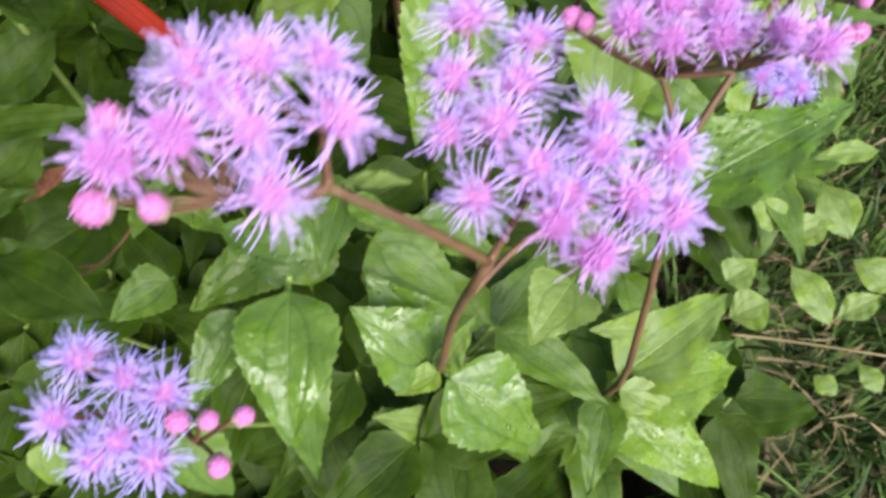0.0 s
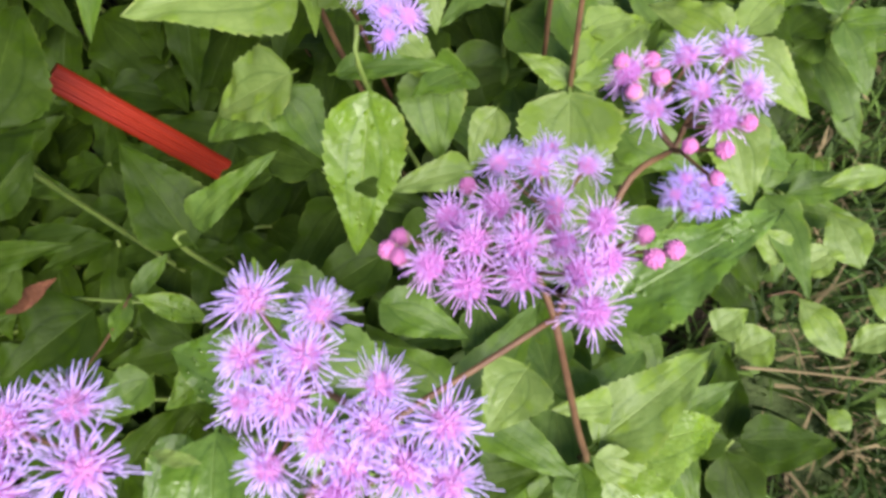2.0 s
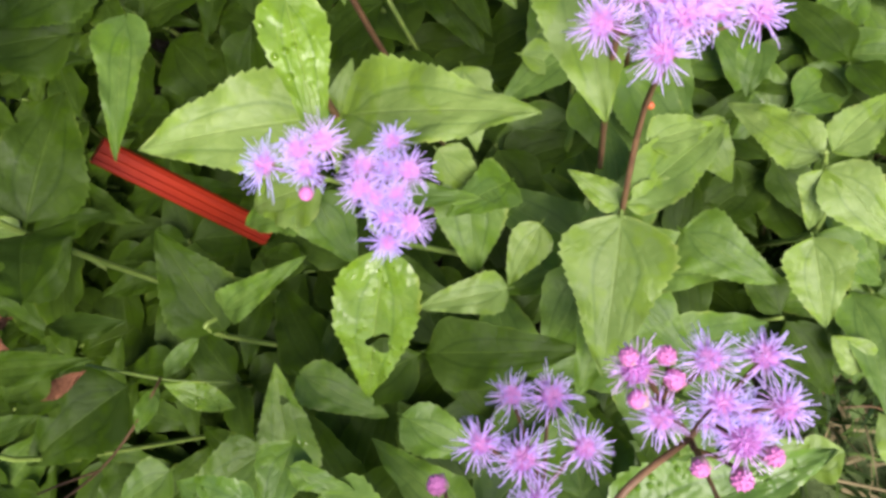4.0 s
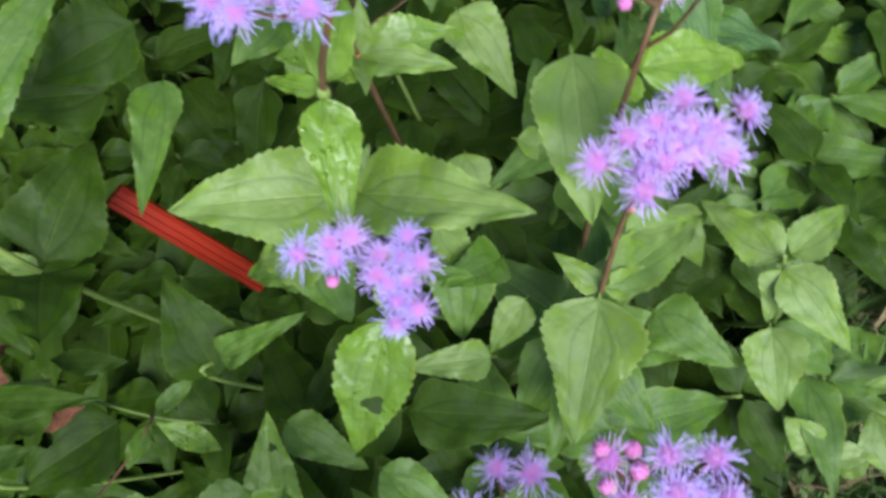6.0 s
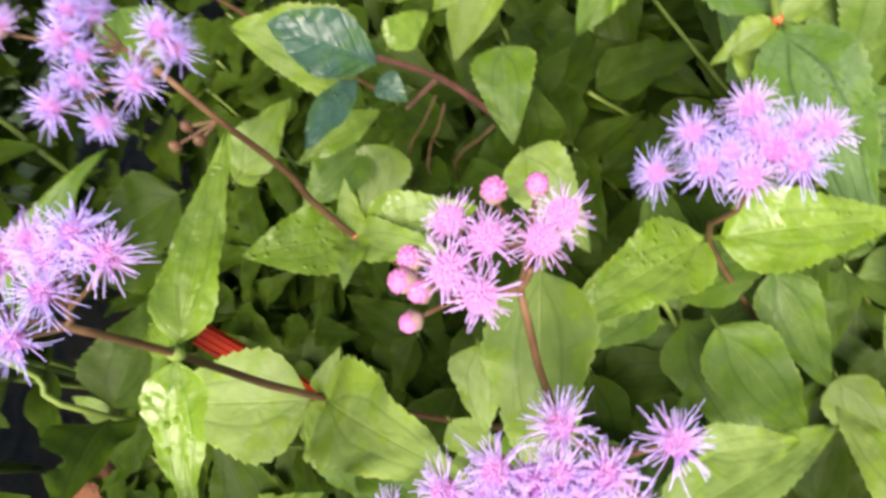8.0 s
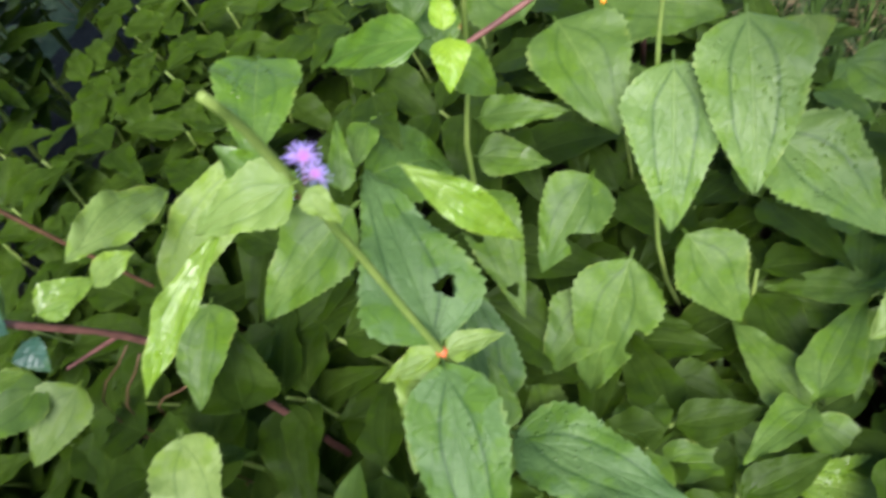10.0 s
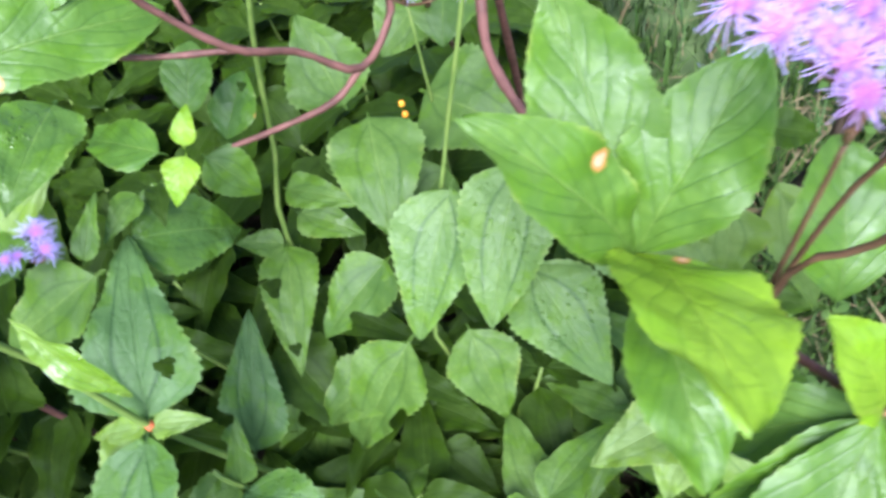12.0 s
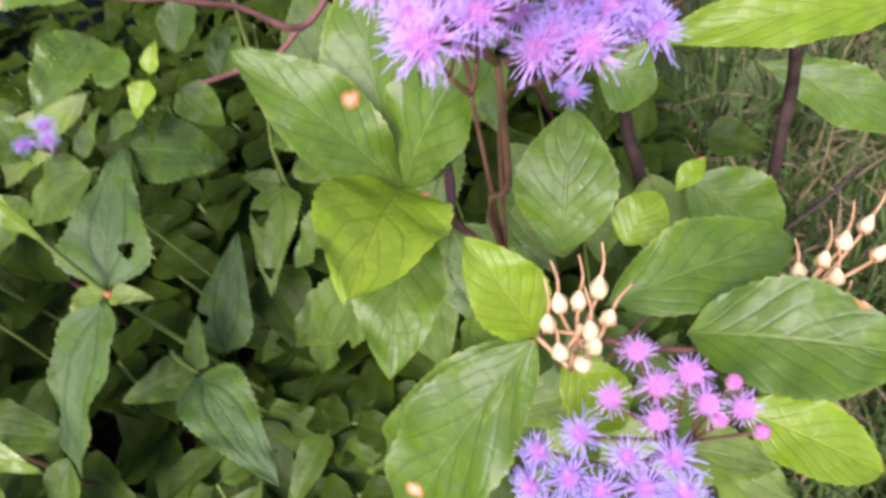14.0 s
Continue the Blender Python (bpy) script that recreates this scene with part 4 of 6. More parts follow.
leaf(p8, (-0.0952, 0.3032, 0.2051), (-0.1153, 0.2873, 0.2063), 0.0219, (0.15, -0.12, 0.98), MIST_HALF_SHADE)
leaf(p8, (-0.0126, 0.3308, 0.1918), (0.0234, 0.3157, 0.1800), 0.0218, (0.29, -0.06, 0.96), MIST_HALF_SHADE)
shoot("stem", ((-0.1753, 0.3406, 0.1901), (-0.1197, 0.3355, 0.1865), (-0.0970, 0.3361, 0.1708)), 0.00082, 0.00054, STEM_GREEN, p8, n=12)
leaf(p8, (-0.1190, 0.3356, 0.1863), (-0.1023, 0.3549, 0.1888), 0.0088, (0.18, -0.28, 0.94), MIST_HALF_SHADE, "lance")
leaf(p8, (-0.1072, 0.3347, 0.2037), (-0.0843, 0.3265, 0.1849), 0.0110, (0.61, -0.08, 0.78), MIST_WET, "lance")
leaf(p8, (-0.1080, 0.3337, 0.2043), (-0.1082, 0.3156, 0.2124), 0.0083, (0.42, 0.36, 0.83), MIST_HALF_SHADE, "lance")
# two broad leaves in the shade tone, their darkness painted rather than cast
leaf(p8, (-0.1280, 0.3338, 0.1915), (-0.1637, 0.2972, 0.2012), 0.0408, (0.29, -0.03, 0.96), MIST_SHADED, "broad", bite=(0.55, 0.9, 0.005))
leaf(p8, (-0.1165, 0.2994, 0.1855), (-0.1323, 0.2763, 0.1984), 0.0240, (0.41, 0.22, 0.89), MIST_SHADED, "broad")
shoot("stem", ((-0.1197, 0.3355, 0.1865), (-0.1086, 0.3346, 0.2035), (-0.1095, 0.3177, 0.2131), (-0.1130, 0.3025, 0.2235), (-0.1169, 0.2904, 0.2417)), 0.00070, 0.00040, STEM_RED, p8, n=12, knots=0.3)
shoot("stem", ((-0.1130, 0.3025, 0.2235), (-0.1185, 0.2985, 0.2350), (-0.1224, 0.2944, 0.2458)), 0.00045, 0.00035, STEM_RED, p8, n=8, knots=0.3)

p9 = thing("mistflower_plant", (-0.150, 0.400, 0.0), "green mistflower with broad drooping leaves", "flowering plant", "mistflower plants")
leaf(p9, (-0.0976, 0.4578, 0.2688), (-0.0892, 0.4034, 0.2718), 0.0189, (0.35, 0.11, 0.93), MIST_HALF_SHADE, arch=0.05)
# deeper leaves here carry their shade in the leaf colour
leaf(p9, (-0.1442, 0.3848, 0.2455), (-0.1389, 0.4394, 0.2456), 0.0392, (0.53, -0.05, 0.85), MIST_SHADED, "broad")
leaf(p9, (-0.1412, 0.3842, 0.2472), (-0.1118, 0.3563, 0.2732), 0.0405, (0.11, 0.74, 0.66), MIST_SHADED, "broad", bite=(0.6, 0.9, 0.006))
leaf(p9, (-0.1210, 0.4537, 0.2621), (-0.1669, 0.4386, 0.2731), 0.0296, (0.31, -0.27, 0.91), MIST_SHADED)
leaf(p9, (-0.1394, 0.3995, 0.3040), (-0.1092, 0.4772, 0.3097), 0.0257, (0.49, -0.25, 0.83), MIST_HALF_SHADE, arch=0.1)
leaf(p9, (-0.1704, 0.4038, 0.2946), (-0.1624, 0.4372, 0.2865), 0.0238, (0.65, 0.03, 0.76), MIST_HALF_SHADE)
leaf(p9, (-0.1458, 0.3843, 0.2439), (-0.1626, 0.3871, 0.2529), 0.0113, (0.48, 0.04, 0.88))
leaf(p9, (-0.1874, 0.4587, 0.2507), (-0.1378, 0.4557, 0.2384), 0.0274, (0.22, -0.28, 0.94), MIST_SHADED)
shoot("stem", ((-0.1681, 0.3786, 0.0000), (-0.1441, 0.3844, 0.2453), (-0.1456, 0.3948, 0.2802), (-0.1477, 0.4019, 0.3056)), 0.00150, 0.00095, STEM_GREEN, p9, n=12)

p10 = thing("mistflower_plant", (0.068, 0.419, 0.0), "green mistflower with a reddish stem and a lavender flower cluster", "flowering plant", "mistflower plants")
flower_cluster(p10, (0.0749, 0.4194, 0.3065), (0.02, -0.07, 1.00), (
    ("o", 0.0586, 0.4087, 0.3349),
    ("o", 0.0647, 0.4158, 0.3329),
    ("o", 0.0705, 0.4209, 0.3295),
    ("o", 0.0765, 0.4296, 0.3243),
    ("o", 0.0781, 0.4230, 0.3247),
    ("o", 0.0838, 0.4246, 0.3208),
    ("o", 0.0792, 0.4162, 0.3251),
    ("o", 0.0691, 0.4043, 0.3322),
    ("o", 0.0729, 0.4118, 0.3296),
    ("o", 0.0917, 0.4323, 0.3167),
    ("o", 0.0877, 0.4191, 0.3184),
    ("o", 0.0747, 0.4164, 0.3274),
    ("o", 0.0698, 0.4155, 0.3286),
    ("o", 0.0689, 0.4098, 0.3295),
    ("h", 0.0750, 0.4207, 0.3249),
    ("o", 0.0821, 0.4197, 0.3234)), 0.0064, 10)
shoot("stem", ((0.0676, 0.4195, 0.0000), (0.0676, 0.4135, 0.1047), (0.0676, 0.4095, 0.2094), (0.0709, 0.4248, 0.2611), (0.0749, 0.4194, 0.3065)), 0.00150, 0.00075, STEM_RED, p10, n=12)
leaf(p10, (0.0676, 0.4095, 0.2094), (0.0630, 0.3504, 0.1890), 0.0411, (-0.03, -0.32, 0.95))
leaf(p10, (0.0676, 0.4095, 0.2094), (0.1095, 0.4570, 0.1733), 0.0257, (0.44, 0.26, 0.86))
leaf(p10, (0.0676, 0.4095, 0.2094), (0.0479, 0.4212, 0.2156), 0.0126, (0.12, -0.30, 0.95))
leaf(p10, (0.0676, 0.4095, 0.2094), (0.0933, 0.4240, 0.1929), 0.0134, (0.52, 0.05, 0.85))
leaf(p10, (0.0936, 0.4183, 0.1443), (0.1350, 0.3961, 0.1402), 0.0323, (-0.02, -0.22, 0.98), MIST_HALF_SHADE)

p11 = thing("mistflower_plant", (0.140, 0.450, 0.0), "green mistflower with several opposite pairs of light green leaves", "flowering plant", "mistflower plants")
leaf(p11, (0.1397, 0.4344, 0.1896), (0.1075, 0.4613, 0.1800), 0.0217, (-0.36, -0.10, 0.93))
leaf(p11, (0.1397, 0.4354, 0.1898), (0.1672, 0.4650, 0.1794), 0.0188, (0.20, 0.16, 0.97))
leaf(p11, (0.1387, 0.4333, 0.1896), (0.1693, 0.4032, 0.1758), 0.0237, (-0.01, -0.43, 0.90))
leaf(p11, (0.1387, 0.4323, 0.1894), (0.1373, 0.4118, 0.1747), 0.0160, (-0.22, -0.56, 0.80))
leaf(p11, (0.1449, 0.4161, 0.1528), (0.1537, 0.3792, 0.1373), 0.0309, (-0.13, -0.41, 0.90))
leaf(p11, (0.1491, 0.4193, 0.1420), (0.1817, 0.4008, 0.1198), 0.0224, (0.28, -0.50, 0.82), MIST_HALF_SHADE)
leaf(p11, (0.1274, 0.5065, 0.1455), (0.1224, 0.4809, 0.1410), 0.0208, (-0.09, -0.15, 0.98), MIST_HALF_SHADE)
shoot("stem", ((0.1547, 0.4437, 0.0000), (0.1491, 0.4193, 0.1420), (0.1391, 0.4339, 0.1897), (0.1342, 0.4317, 0.2061)), 0.00136, 0.00082, STEM_GREEN, p11, n=12)

p12 = thing("mistflower_plant", (-0.024, 0.435, 0.0), "green mistflower with a lavender flower cluster above two broad opposite leaves", "flowering plant", "mistflower plants")
flower_cluster(p12, (0.0057, 0.4228, 0.3646), (0.32, -0.12, 0.94), (
    ("o", -0.0076, 0.4294, 0.3780),
    ("p", -0.0083, 0.4249, 0.3768),
    ("o", -0.0112, 0.4197, 0.3771),
    ("p", -0.0103, 0.4154, 0.3777),
    ("o", 0.0044, 0.4341, 0.3740),
    ("p", 0.0117, 0.4368, 0.3722),
    ("o", 0.0166, 0.4349, 0.3689),
    ("p", 0.0095, 0.4271, 0.3720),
    ("o", 0.0000, 0.4207, 0.3747),
    ("p", 0.0043, 0.4191, 0.3704),
    ("o", -0.0004, 0.4302, 0.3746),
    ("p", -0.0063, 0.4141, 0.3761),
    ("o", 0.0073, 0.4326, 0.3717),
    ("p", -0.0042, 0.4239, 0.3763)), 0.0062, 11)
shoot("stem", ((-0.0235, 0.4346, 0.0000), (-0.0185, 0.4256, 0.1340), (-0.0185, 0.4196, 0.2680), (-0.0065, 0.4223, 0.3328), (0.0057, 0.4228, 0.3646)), 0.00150, 0.00075, STEM_RED, p12, n=12)
leaf(p12, (-0.0185, 0.4196, 0.2680), (-0.0698, 0.4026, 0.2855), 0.0353, (0.36, -0.14, 0.92), shape="broad")
leaf(p12, (-0.0185, 0.4196, 0.2680), (0.0441, 0.4133, 0.2847), 0.0335, (-0.26, -0.03, 0.97), arch=0.06)
leaf(p12, (-0.0185, 0.4196, 0.2680), (-0.0132, 0.4353, 0.2743), 0.0104, (0.24, -0.43, 0.87))
leaf(p12, (-0.0185, 0.4196, 0.2680), (-0.0162, 0.4013, 0.2683), 0.0080, (0.32, 0.06, 0.95))
leaf(p12, (-0.0065, 0.4223, 0.3328), (0.0020, 0.3873, 0.3188), 0.0150, (0.45, -0.24, 0.86), MIST_WET, arch=0.04, fold=0.25)
leaf(p12, (-0.0065, 0.4223, 0.3328), (-0.0141, 0.4737, 0.3347), 0.0149, (0.57, 0.05, 0.82), MIST_WET, arch=0.03, fold=0.3)
leaf(p12, (-0.0065, 0.4223, 0.3328), (-0.0241, 0.4263, 0.3290), 0.0072, (-0.21, 0.01, 0.98), MIST_WET)

p13 = thing("mistflower_plant", (-0.025, 0.485, 0.0), "green mistflower with a long reddish stem with drooping lavender heads", "flowering plant", "mistflower plants")
flower_cluster(p13, (-0.0229, 0.4794, 0.3503), (0.41, -0.13, 0.90), (
    ("o", -0.0479, 0.4770, 0.3724),
    ("p", -0.0382, 0.4852, 0.3653),
    ("p", -0.0357, 0.4787, 0.3650),
    ("p", -0.0189, 0.4855, 0.3561),
    ("p", -0.0207, 0.4854, 0.3501),
    ("p", -0.0363, 0.4725, 0.3591),
    ("p", -0.0259, 0.4758, 0.3526),
    ("p", -0.0303, 0.4652, 0.3535),
    ("p", -0.0350, 0.4643, 0.3620),
    ("p", -0.0335, 0.4768, 0.3613),
    ("p", -0.0375, 0.4875, 0.3612)), 0.0062, 12)
shoot("stem", ((-0.0252, 0.4850, 0.0000), (-0.0252, 0.4700, 0.1347), (-0.0252, 0.4700, 0.2693), (-0.0225, 0.4753, 0.3071), (-0.0180, 0.4757, 0.3356), (-0.0222, 0.4795, 0.3524)), 0.00136, 0.00075, STEM_RED, p13, n=12)
leaf(p13, (-0.0252, 0.4700, 0.2693), (-0.0415, 0.4521, 0.2953), 0.0256, (0.80, 0.13, 0.59), MIST_WET, "broad")
leaf(p13, (-0.0252, 0.4700, 0.2693), (0.0097, 0.4703, 0.2648), 0.0165, (0.13, -0.24, 0.96))
leaf(p13, (-0.0252, 0.4700, 0.2693), (0.0089, 0.4880, 0.2578), 0.0224, (0.41, -0.19, 0.89), MIST_WET, "broad", bite=(0.75, 0.9, 0.005))
leaf(p13, (-0.0252, 0.4700, 0.2693), (-0.0164, 0.4512, 0.2769), 0.0125, (0.28, 0.47, 0.83))
leaf(p13, (-0.0252, 0.4700, 0.2693), (-0.0231, 0.4836, 0.2846), 0.0112, (0.51, -0.67, 0.53))
leaf(p13, (-0.0650, 0.4791, 0.2883), (-0.0605, 0.5118, 0.2829), 0.0186, (0.60, 0.05, 0.80))
leaf(p13, (-0.0704, 0.4779, 0.2855), (-0.0656, 0.4968, 0.2747), 0.0124, (0.71, 0.21, 0.67))
leaf(p13, (-0.1089, 0.4770, 0.2752), (-0.1412, 0.4479, 0.2777), 0.0346, (0.38, -0.35, 0.85), MIST_SHADED, "broad")

p14 = thing("mistflower_plant", (0.050, 0.430, 0.0), "green mistflower with a pink half-open cluster on thin stem", "flowering plant", "mistflower plants")
flower_cluster(p14, (0.0686, 0.4482, 0.3348), (0.23, -0.09, 0.97), (
    ("q", 0.0633, 0.4527, 0.3502),
    ("q", 0.0687, 0.4513, 0.3489),
    ("q", 0.0754, 0.4529, 0.3461),
    ("q", 0.0654, 0.4460, 0.3503),
    ("q", 0.0691, 0.4439, 0.3471),
    ("b", 0.0680, 0.4581, 0.3491),
    ("b", 0.0737, 0.4601, 0.3479),
    ("q", 0.0774, 0.4571, 0.3457),
    ("b", 0.0598, 0.4463, 0.3517),
    ("b", 0.0598, 0.4430, 0.3521),
    ("b", 0.0615, 0.4425, 0.3498),
    ("b", 0.0607, 0.4380, 0.3489)), 0.0062, 13)
shoot("stem", ((0.0587, 0.4459, 0.0000), (0.0590, 0.4380, 0.1317), (0.0605, 0.4280, 0.2634), (0.0635, 0.4355, 0.3010), (0.0686, 0.4482, 0.3348)), 0.00136, 0.00068, STEM_RED, p14, n=12)
leaf(p14, (0.0484, 0.4668, 0.2880), (0.0602, 0.4141, 0.2770), 0.0313, (-0.02, -0.21, 0.98), shape="broad", arch=0.05)
leaf(p14, (0.0126, 0.4492, 0.2427), (0.0179, 0.4221, 0.2312), 0.0196, (0.39, -0.29, 0.87))
leaf(p14, (0.0285, 0.4186, 0.2100), (0.0082, 0.3998, 0.2274), 0.0226, (0.49, 0.24, 0.84), MIST_HALF_SHADE)
leaf(p14, (-0.0174, 0.4006, 0.2460), (0.0248, 0.4019, 0.2424), 0.0125, (0.09, -0.02, 1.00), MIST_HALF_SHADE)

p15 = thing("mistflower_plant", (0.075, 0.506, 0.0), "green mistflower with two broad puckered leaves under a lavender cluster", "flowering plant", "mistflower plants")
flower_cluster(p15, (0.0892, 0.4950, 0.2804), (0.08, -0.18, 0.98), (
    ("p", 0.0756, 0.4833, 0.3023),
    ("p", 0.0802, 0.4934, 0.3004),
    ("o", 0.0901, 0.4991, 0.3000),
    ("p", 0.0921, 0.4944, 0.2990),
    ("p", 0.0985, 0.4962, 0.2969),
    ("o", 0.1031, 0.4966, 0.2966),
    ("p", 0.0993, 0.4906, 0.2947),
    ("p", 0.0840, 0.4873, 0.2981),
    ("o", 0.0913, 0.4868, 0.2953),
    ("p", 0.0874, 0.4906, 0.2982),
    ("h", 0.0952, 0.4915, 0.2975)), 0.0062, 14)
shoot("stem", ((0.0754, 0.5062, 0.0000), (0.0704, 0.5012, 0.1130), (0.0704, 0.4962, 0.2260), (0.0818, 0.4956, 0.2532), (0.0892, 0.4950, 0.2804)), 0.00136, 0.00068, STEM_RED, p15, n=12)
leaf(p15, (0.0704, 0.4962, 0.2260), (0.0382, 0.4543, 0.2509), 0.0280, (0.48, 0.15, 0.87), MIST_WET, arch=0.1)
leaf(p15, (0.0704, 0.4962, 0.2260), (0.1203, 0.5191, 0.1970), 0.0279, (0.52, -0.06, 0.85), MIST_WET, arch=0.1)
leaf(p15, (0.0243, 0.4787, 0.1918), (0.0483, 0.4797, 0.1685), 0.0159, (0.70, -0.13, 0.71))
leaf(p15, (0.0646, 0.4843, 0.1706), (0.0959, 0.4571, 0.1149), 0.0352, (0.59, -0.54, 0.60), MIST_HALF_SHADE)
leaf(p15, (0.0779, 0.5142, 0.1504), (0.1018, 0.4772, 0.1100), 0.0277, (0.34, -0.58, 0.74), MIST_HALF_SHADE)
leaf(p15, (0.1033, 0.4837, 0.1107), (0.1264, 0.4573, 0.0866), 0.0271, (0.33, -0.46, 0.82))
leaf(p15, (-0.0068, 0.5286, 0.2157), (0.0236, 0.4957, 0.1971), 0.0299, (0.31, -0.24, 0.92))
leaf(p15, (0.0740, 0.4337, 0.2066), (0.1006, 0.4471, 0.1910), 0.0184, (0.45, 0.14, 0.88))

p16 = thing("shrub_twig", (0.020, 0.720, 0.0), "low woody twig with dark blue-green wet leaves", "shrub")
shoot("twig", ((-0.0238, 0.5599, 0.0000), (-0.0325, 0.5591, 0.1464), (-0.0439, 0.5583, 0.1944), (-0.0436, 0.5509, 0.2306), (-0.0434, 0.5369, 0.2666), (-0.0516, 0.5315, 0.2781)), 0.00204, 0.00102, TWIG, p16, n=20, knots=0.32)
shoot("twig", ((-0.0436, 0.5509, 0.2306), (-0.0479, 0.5323, 0.2384)), 0.00102, 0.00068, TWIG, p16, n=12)
leaf(p16, (-0.0398, 0.5329, 0.2700), (-0.0669, 0.5321, 0.2970), 0.0221, (0.68, -0.31, 0.67), BLUE_LEAF, "shrub")
leaf(p16, (-0.0451, 0.5355, 0.2644), (-0.0927, 0.5351, 0.2924), 0.0355, (0.49, -0.30, 0.82), shape="broad")
leaf(p16, (-0.0365, 0.5212, 0.2795), (-0.0371, 0.4901, 0.2901), 0.0118, (0.58, 0.25, 0.77), BLUE_LEAF, "lance")
leaf(p16, (-0.0478, 0.5338, 0.2596), (-0.0378, 0.5284, 0.2508), 0.0121, (0.52, -0.32, 0.79), BLUE_LEAF, "broad")
leaf(p16, (-0.0432, 0.5411, 0.2646), (-0.0354, 0.5614, 0.2583), 0.0156, (0.62, 0.01, 0.79), MIST_WET, "broad")
leaf(p16, (-0.0463, 0.5618, 0.2644), (-0.0557, 0.6096, 0.2404), 0.0202, (0.57, 0.46, 0.69), shape="shrub")
leaf(p16, (-0.0292, 0.5574, 0.2629), (-0.0052, 0.5683, 0.2740), 0.0101, (-0.04, -0.67, 0.74), shape="lance")
leaf(p16, (-0.0322, 0.5799, 0.2105), (-0.0224, 0.5394, 0.1946), 0.0305, (0.33, -0.27, 0.90), MIST_HALF_SHADE)
leaf(p16, (-0.0691, 0.4948, 0.2634), (-0.0504, 0.5250, 0.2502), 0.0128, (0.62, -0.04, 0.79), MIST_WET, "lance")
leaf(p16, (-0.2169, 0.5690, 0.2749), (-0.2015, 0.5413, 0.2505), 0.0350, (0.72, -0.19, 0.67), MIST_HALF_SHADE, "broad")
leaf(p16, (-0.1110, 0.5624, 0.2728), (-0.1086, 0.5884, 0.2832), 0.0199, (0.63, -0.34, 0.70))
leaf(p16, (-0.0871, 0.5273, 0.2121), (-0.1029, 0.4913, 0.2203), 0.0309, (0.57, -0.06, 0.82), MIST_HALF_SHADE)
leaf(p16, (-0.0769, 0.5324, 0.2069), (-0.0855, 0.4957, 0.1962), 0.0288, (0.48, -0.35, 0.80))

p17 = thing("mistflower_plant", (-0.156, 0.607, 0.0), "distant mistflower shoot with small lavender flowers and a yellow leaf", "flowering plant", "mistflower plants")
flower_cluster(p17, (-0.1670, 0.6005, 0.2795), (0.42, -0.16, 0.89), (
    ("p", -0.1681, 0.5866, 0.2996),
    ("p", -0.1648, 0.5996, 0.3020),
    ("p", -0.1603, 0.6053, 0.3013),
    ("p", -0.1482, 0.6077, 0.2937),
    ("p", -0.1497, 0.5978, 0.2934),
    ("p", -0.1537, 0.5918, 0.2909),
    ("p", -0.1652, 0.5921, 0.3009)), 0.0058, 15)
shoot("stem", ((-0.1470, 0.6205, 0.0000), (-0.1811, 0.5870, 0.2566), (-0.1663, 0.5867, 0.2854), (-0.1670, 0.6005, 0.2795)), 0.00136, 0.00068, STEM_RED, p17, n=12)
leaf(p17, (-0.1707, 0.6013, 0.3087), (-0.1646, 0.5538, 0.3087), 0.0158, (0.72, 0.09, 0.69), SHRUB_YELLOW, "lance")

p18 = thing("mistflower_plant", (0.064, 0.603, 0.0), "tall mistflower with big deeply veined toothed leaves, one holed", "flowering plant", "mistflower plants")
shoot("stem", ((0.0643, 0.6034, 0.0000), (0.0703, 0.5934, 0.1051), (0.0743, 0.5834, 0.2102), (0.0727, 0.5826, 0.2717), (0.0806, 0.5753, 0.3287), (0.0861, 0.5693, 0.3483)), 0.00163, 0.00095, STEM_GREEN, p18, n=12)
leaf(p18, (0.0743, 0.5834, 0.2102), (0.0298, 0.6348, 0.2378), 0.0458, (0.44, -0.10, 0.89), BIG_LEAF, hole=(0.27, 0.42, 0.0036), fold=0.2)
leaf(p18, (0.0743, 0.5834, 0.2102), (0.1110, 0.5194, 0.1675), 0.0368, (0.30, -0.40, 0.86), BIG_LEAF, arch=0.12, fold=0.2)
leaf(p18, (0.0743, 0.5834, 0.2102), (0.0916, 0.5972, 0.2059), 0.0122, (0.29, -0.07, 0.95))
leaf(p18, (0.0743, 0.5834, 0.2102), (0.0540, 0.5684, 0.2057), 0.0125, (0.09, -0.40, 0.91))
leaf(p18, (0.0683, 0.5806, 0.1999), (0.0758, 0.5448, 0.1973), 0.0261, (0.46, 0.03, 0.89))
leaf(p18, (0.0970, 0.5890, 0.3088), (0.1186, 0.5906, 0.2829), 0.0092, (0.66, -0.55, 0.52), MIST_WET, "lance", fold=0.4)
leaf(p18, (0.0817, 0.5764, 0.3156), (0.0592, 0.5613, 0.3120), 0.0171, (0.23, -0.53, 0.82))
leaf(p18, (0.0618, 0.5676, 0.3090), (0.0534, 0.5284, 0.2944), 0.0085, (0.40, -0.40, 0.83), MIST_WET, "lance", fold=0.4)
leaf(p18, (0.0829, 0.5759, 0.3145), (0.0876, 0.5748, 0.3039), 0.0074, (0.68, -0.64, 0.37))
leaf(p18, (-0.0209, 0.6423, 0.2430), (-0.0547, 0.5738, 0.2096), 0.0278, (0.37, -0.55, 0.75), shape="lance")
leaf(p18, (0.0377, 0.6189, 0.2418), (0.0059, 0.5754, 0.2185), 0.0324, (0.21, -0.58, 0.79), MIST_HALF_SHADE, "broad")

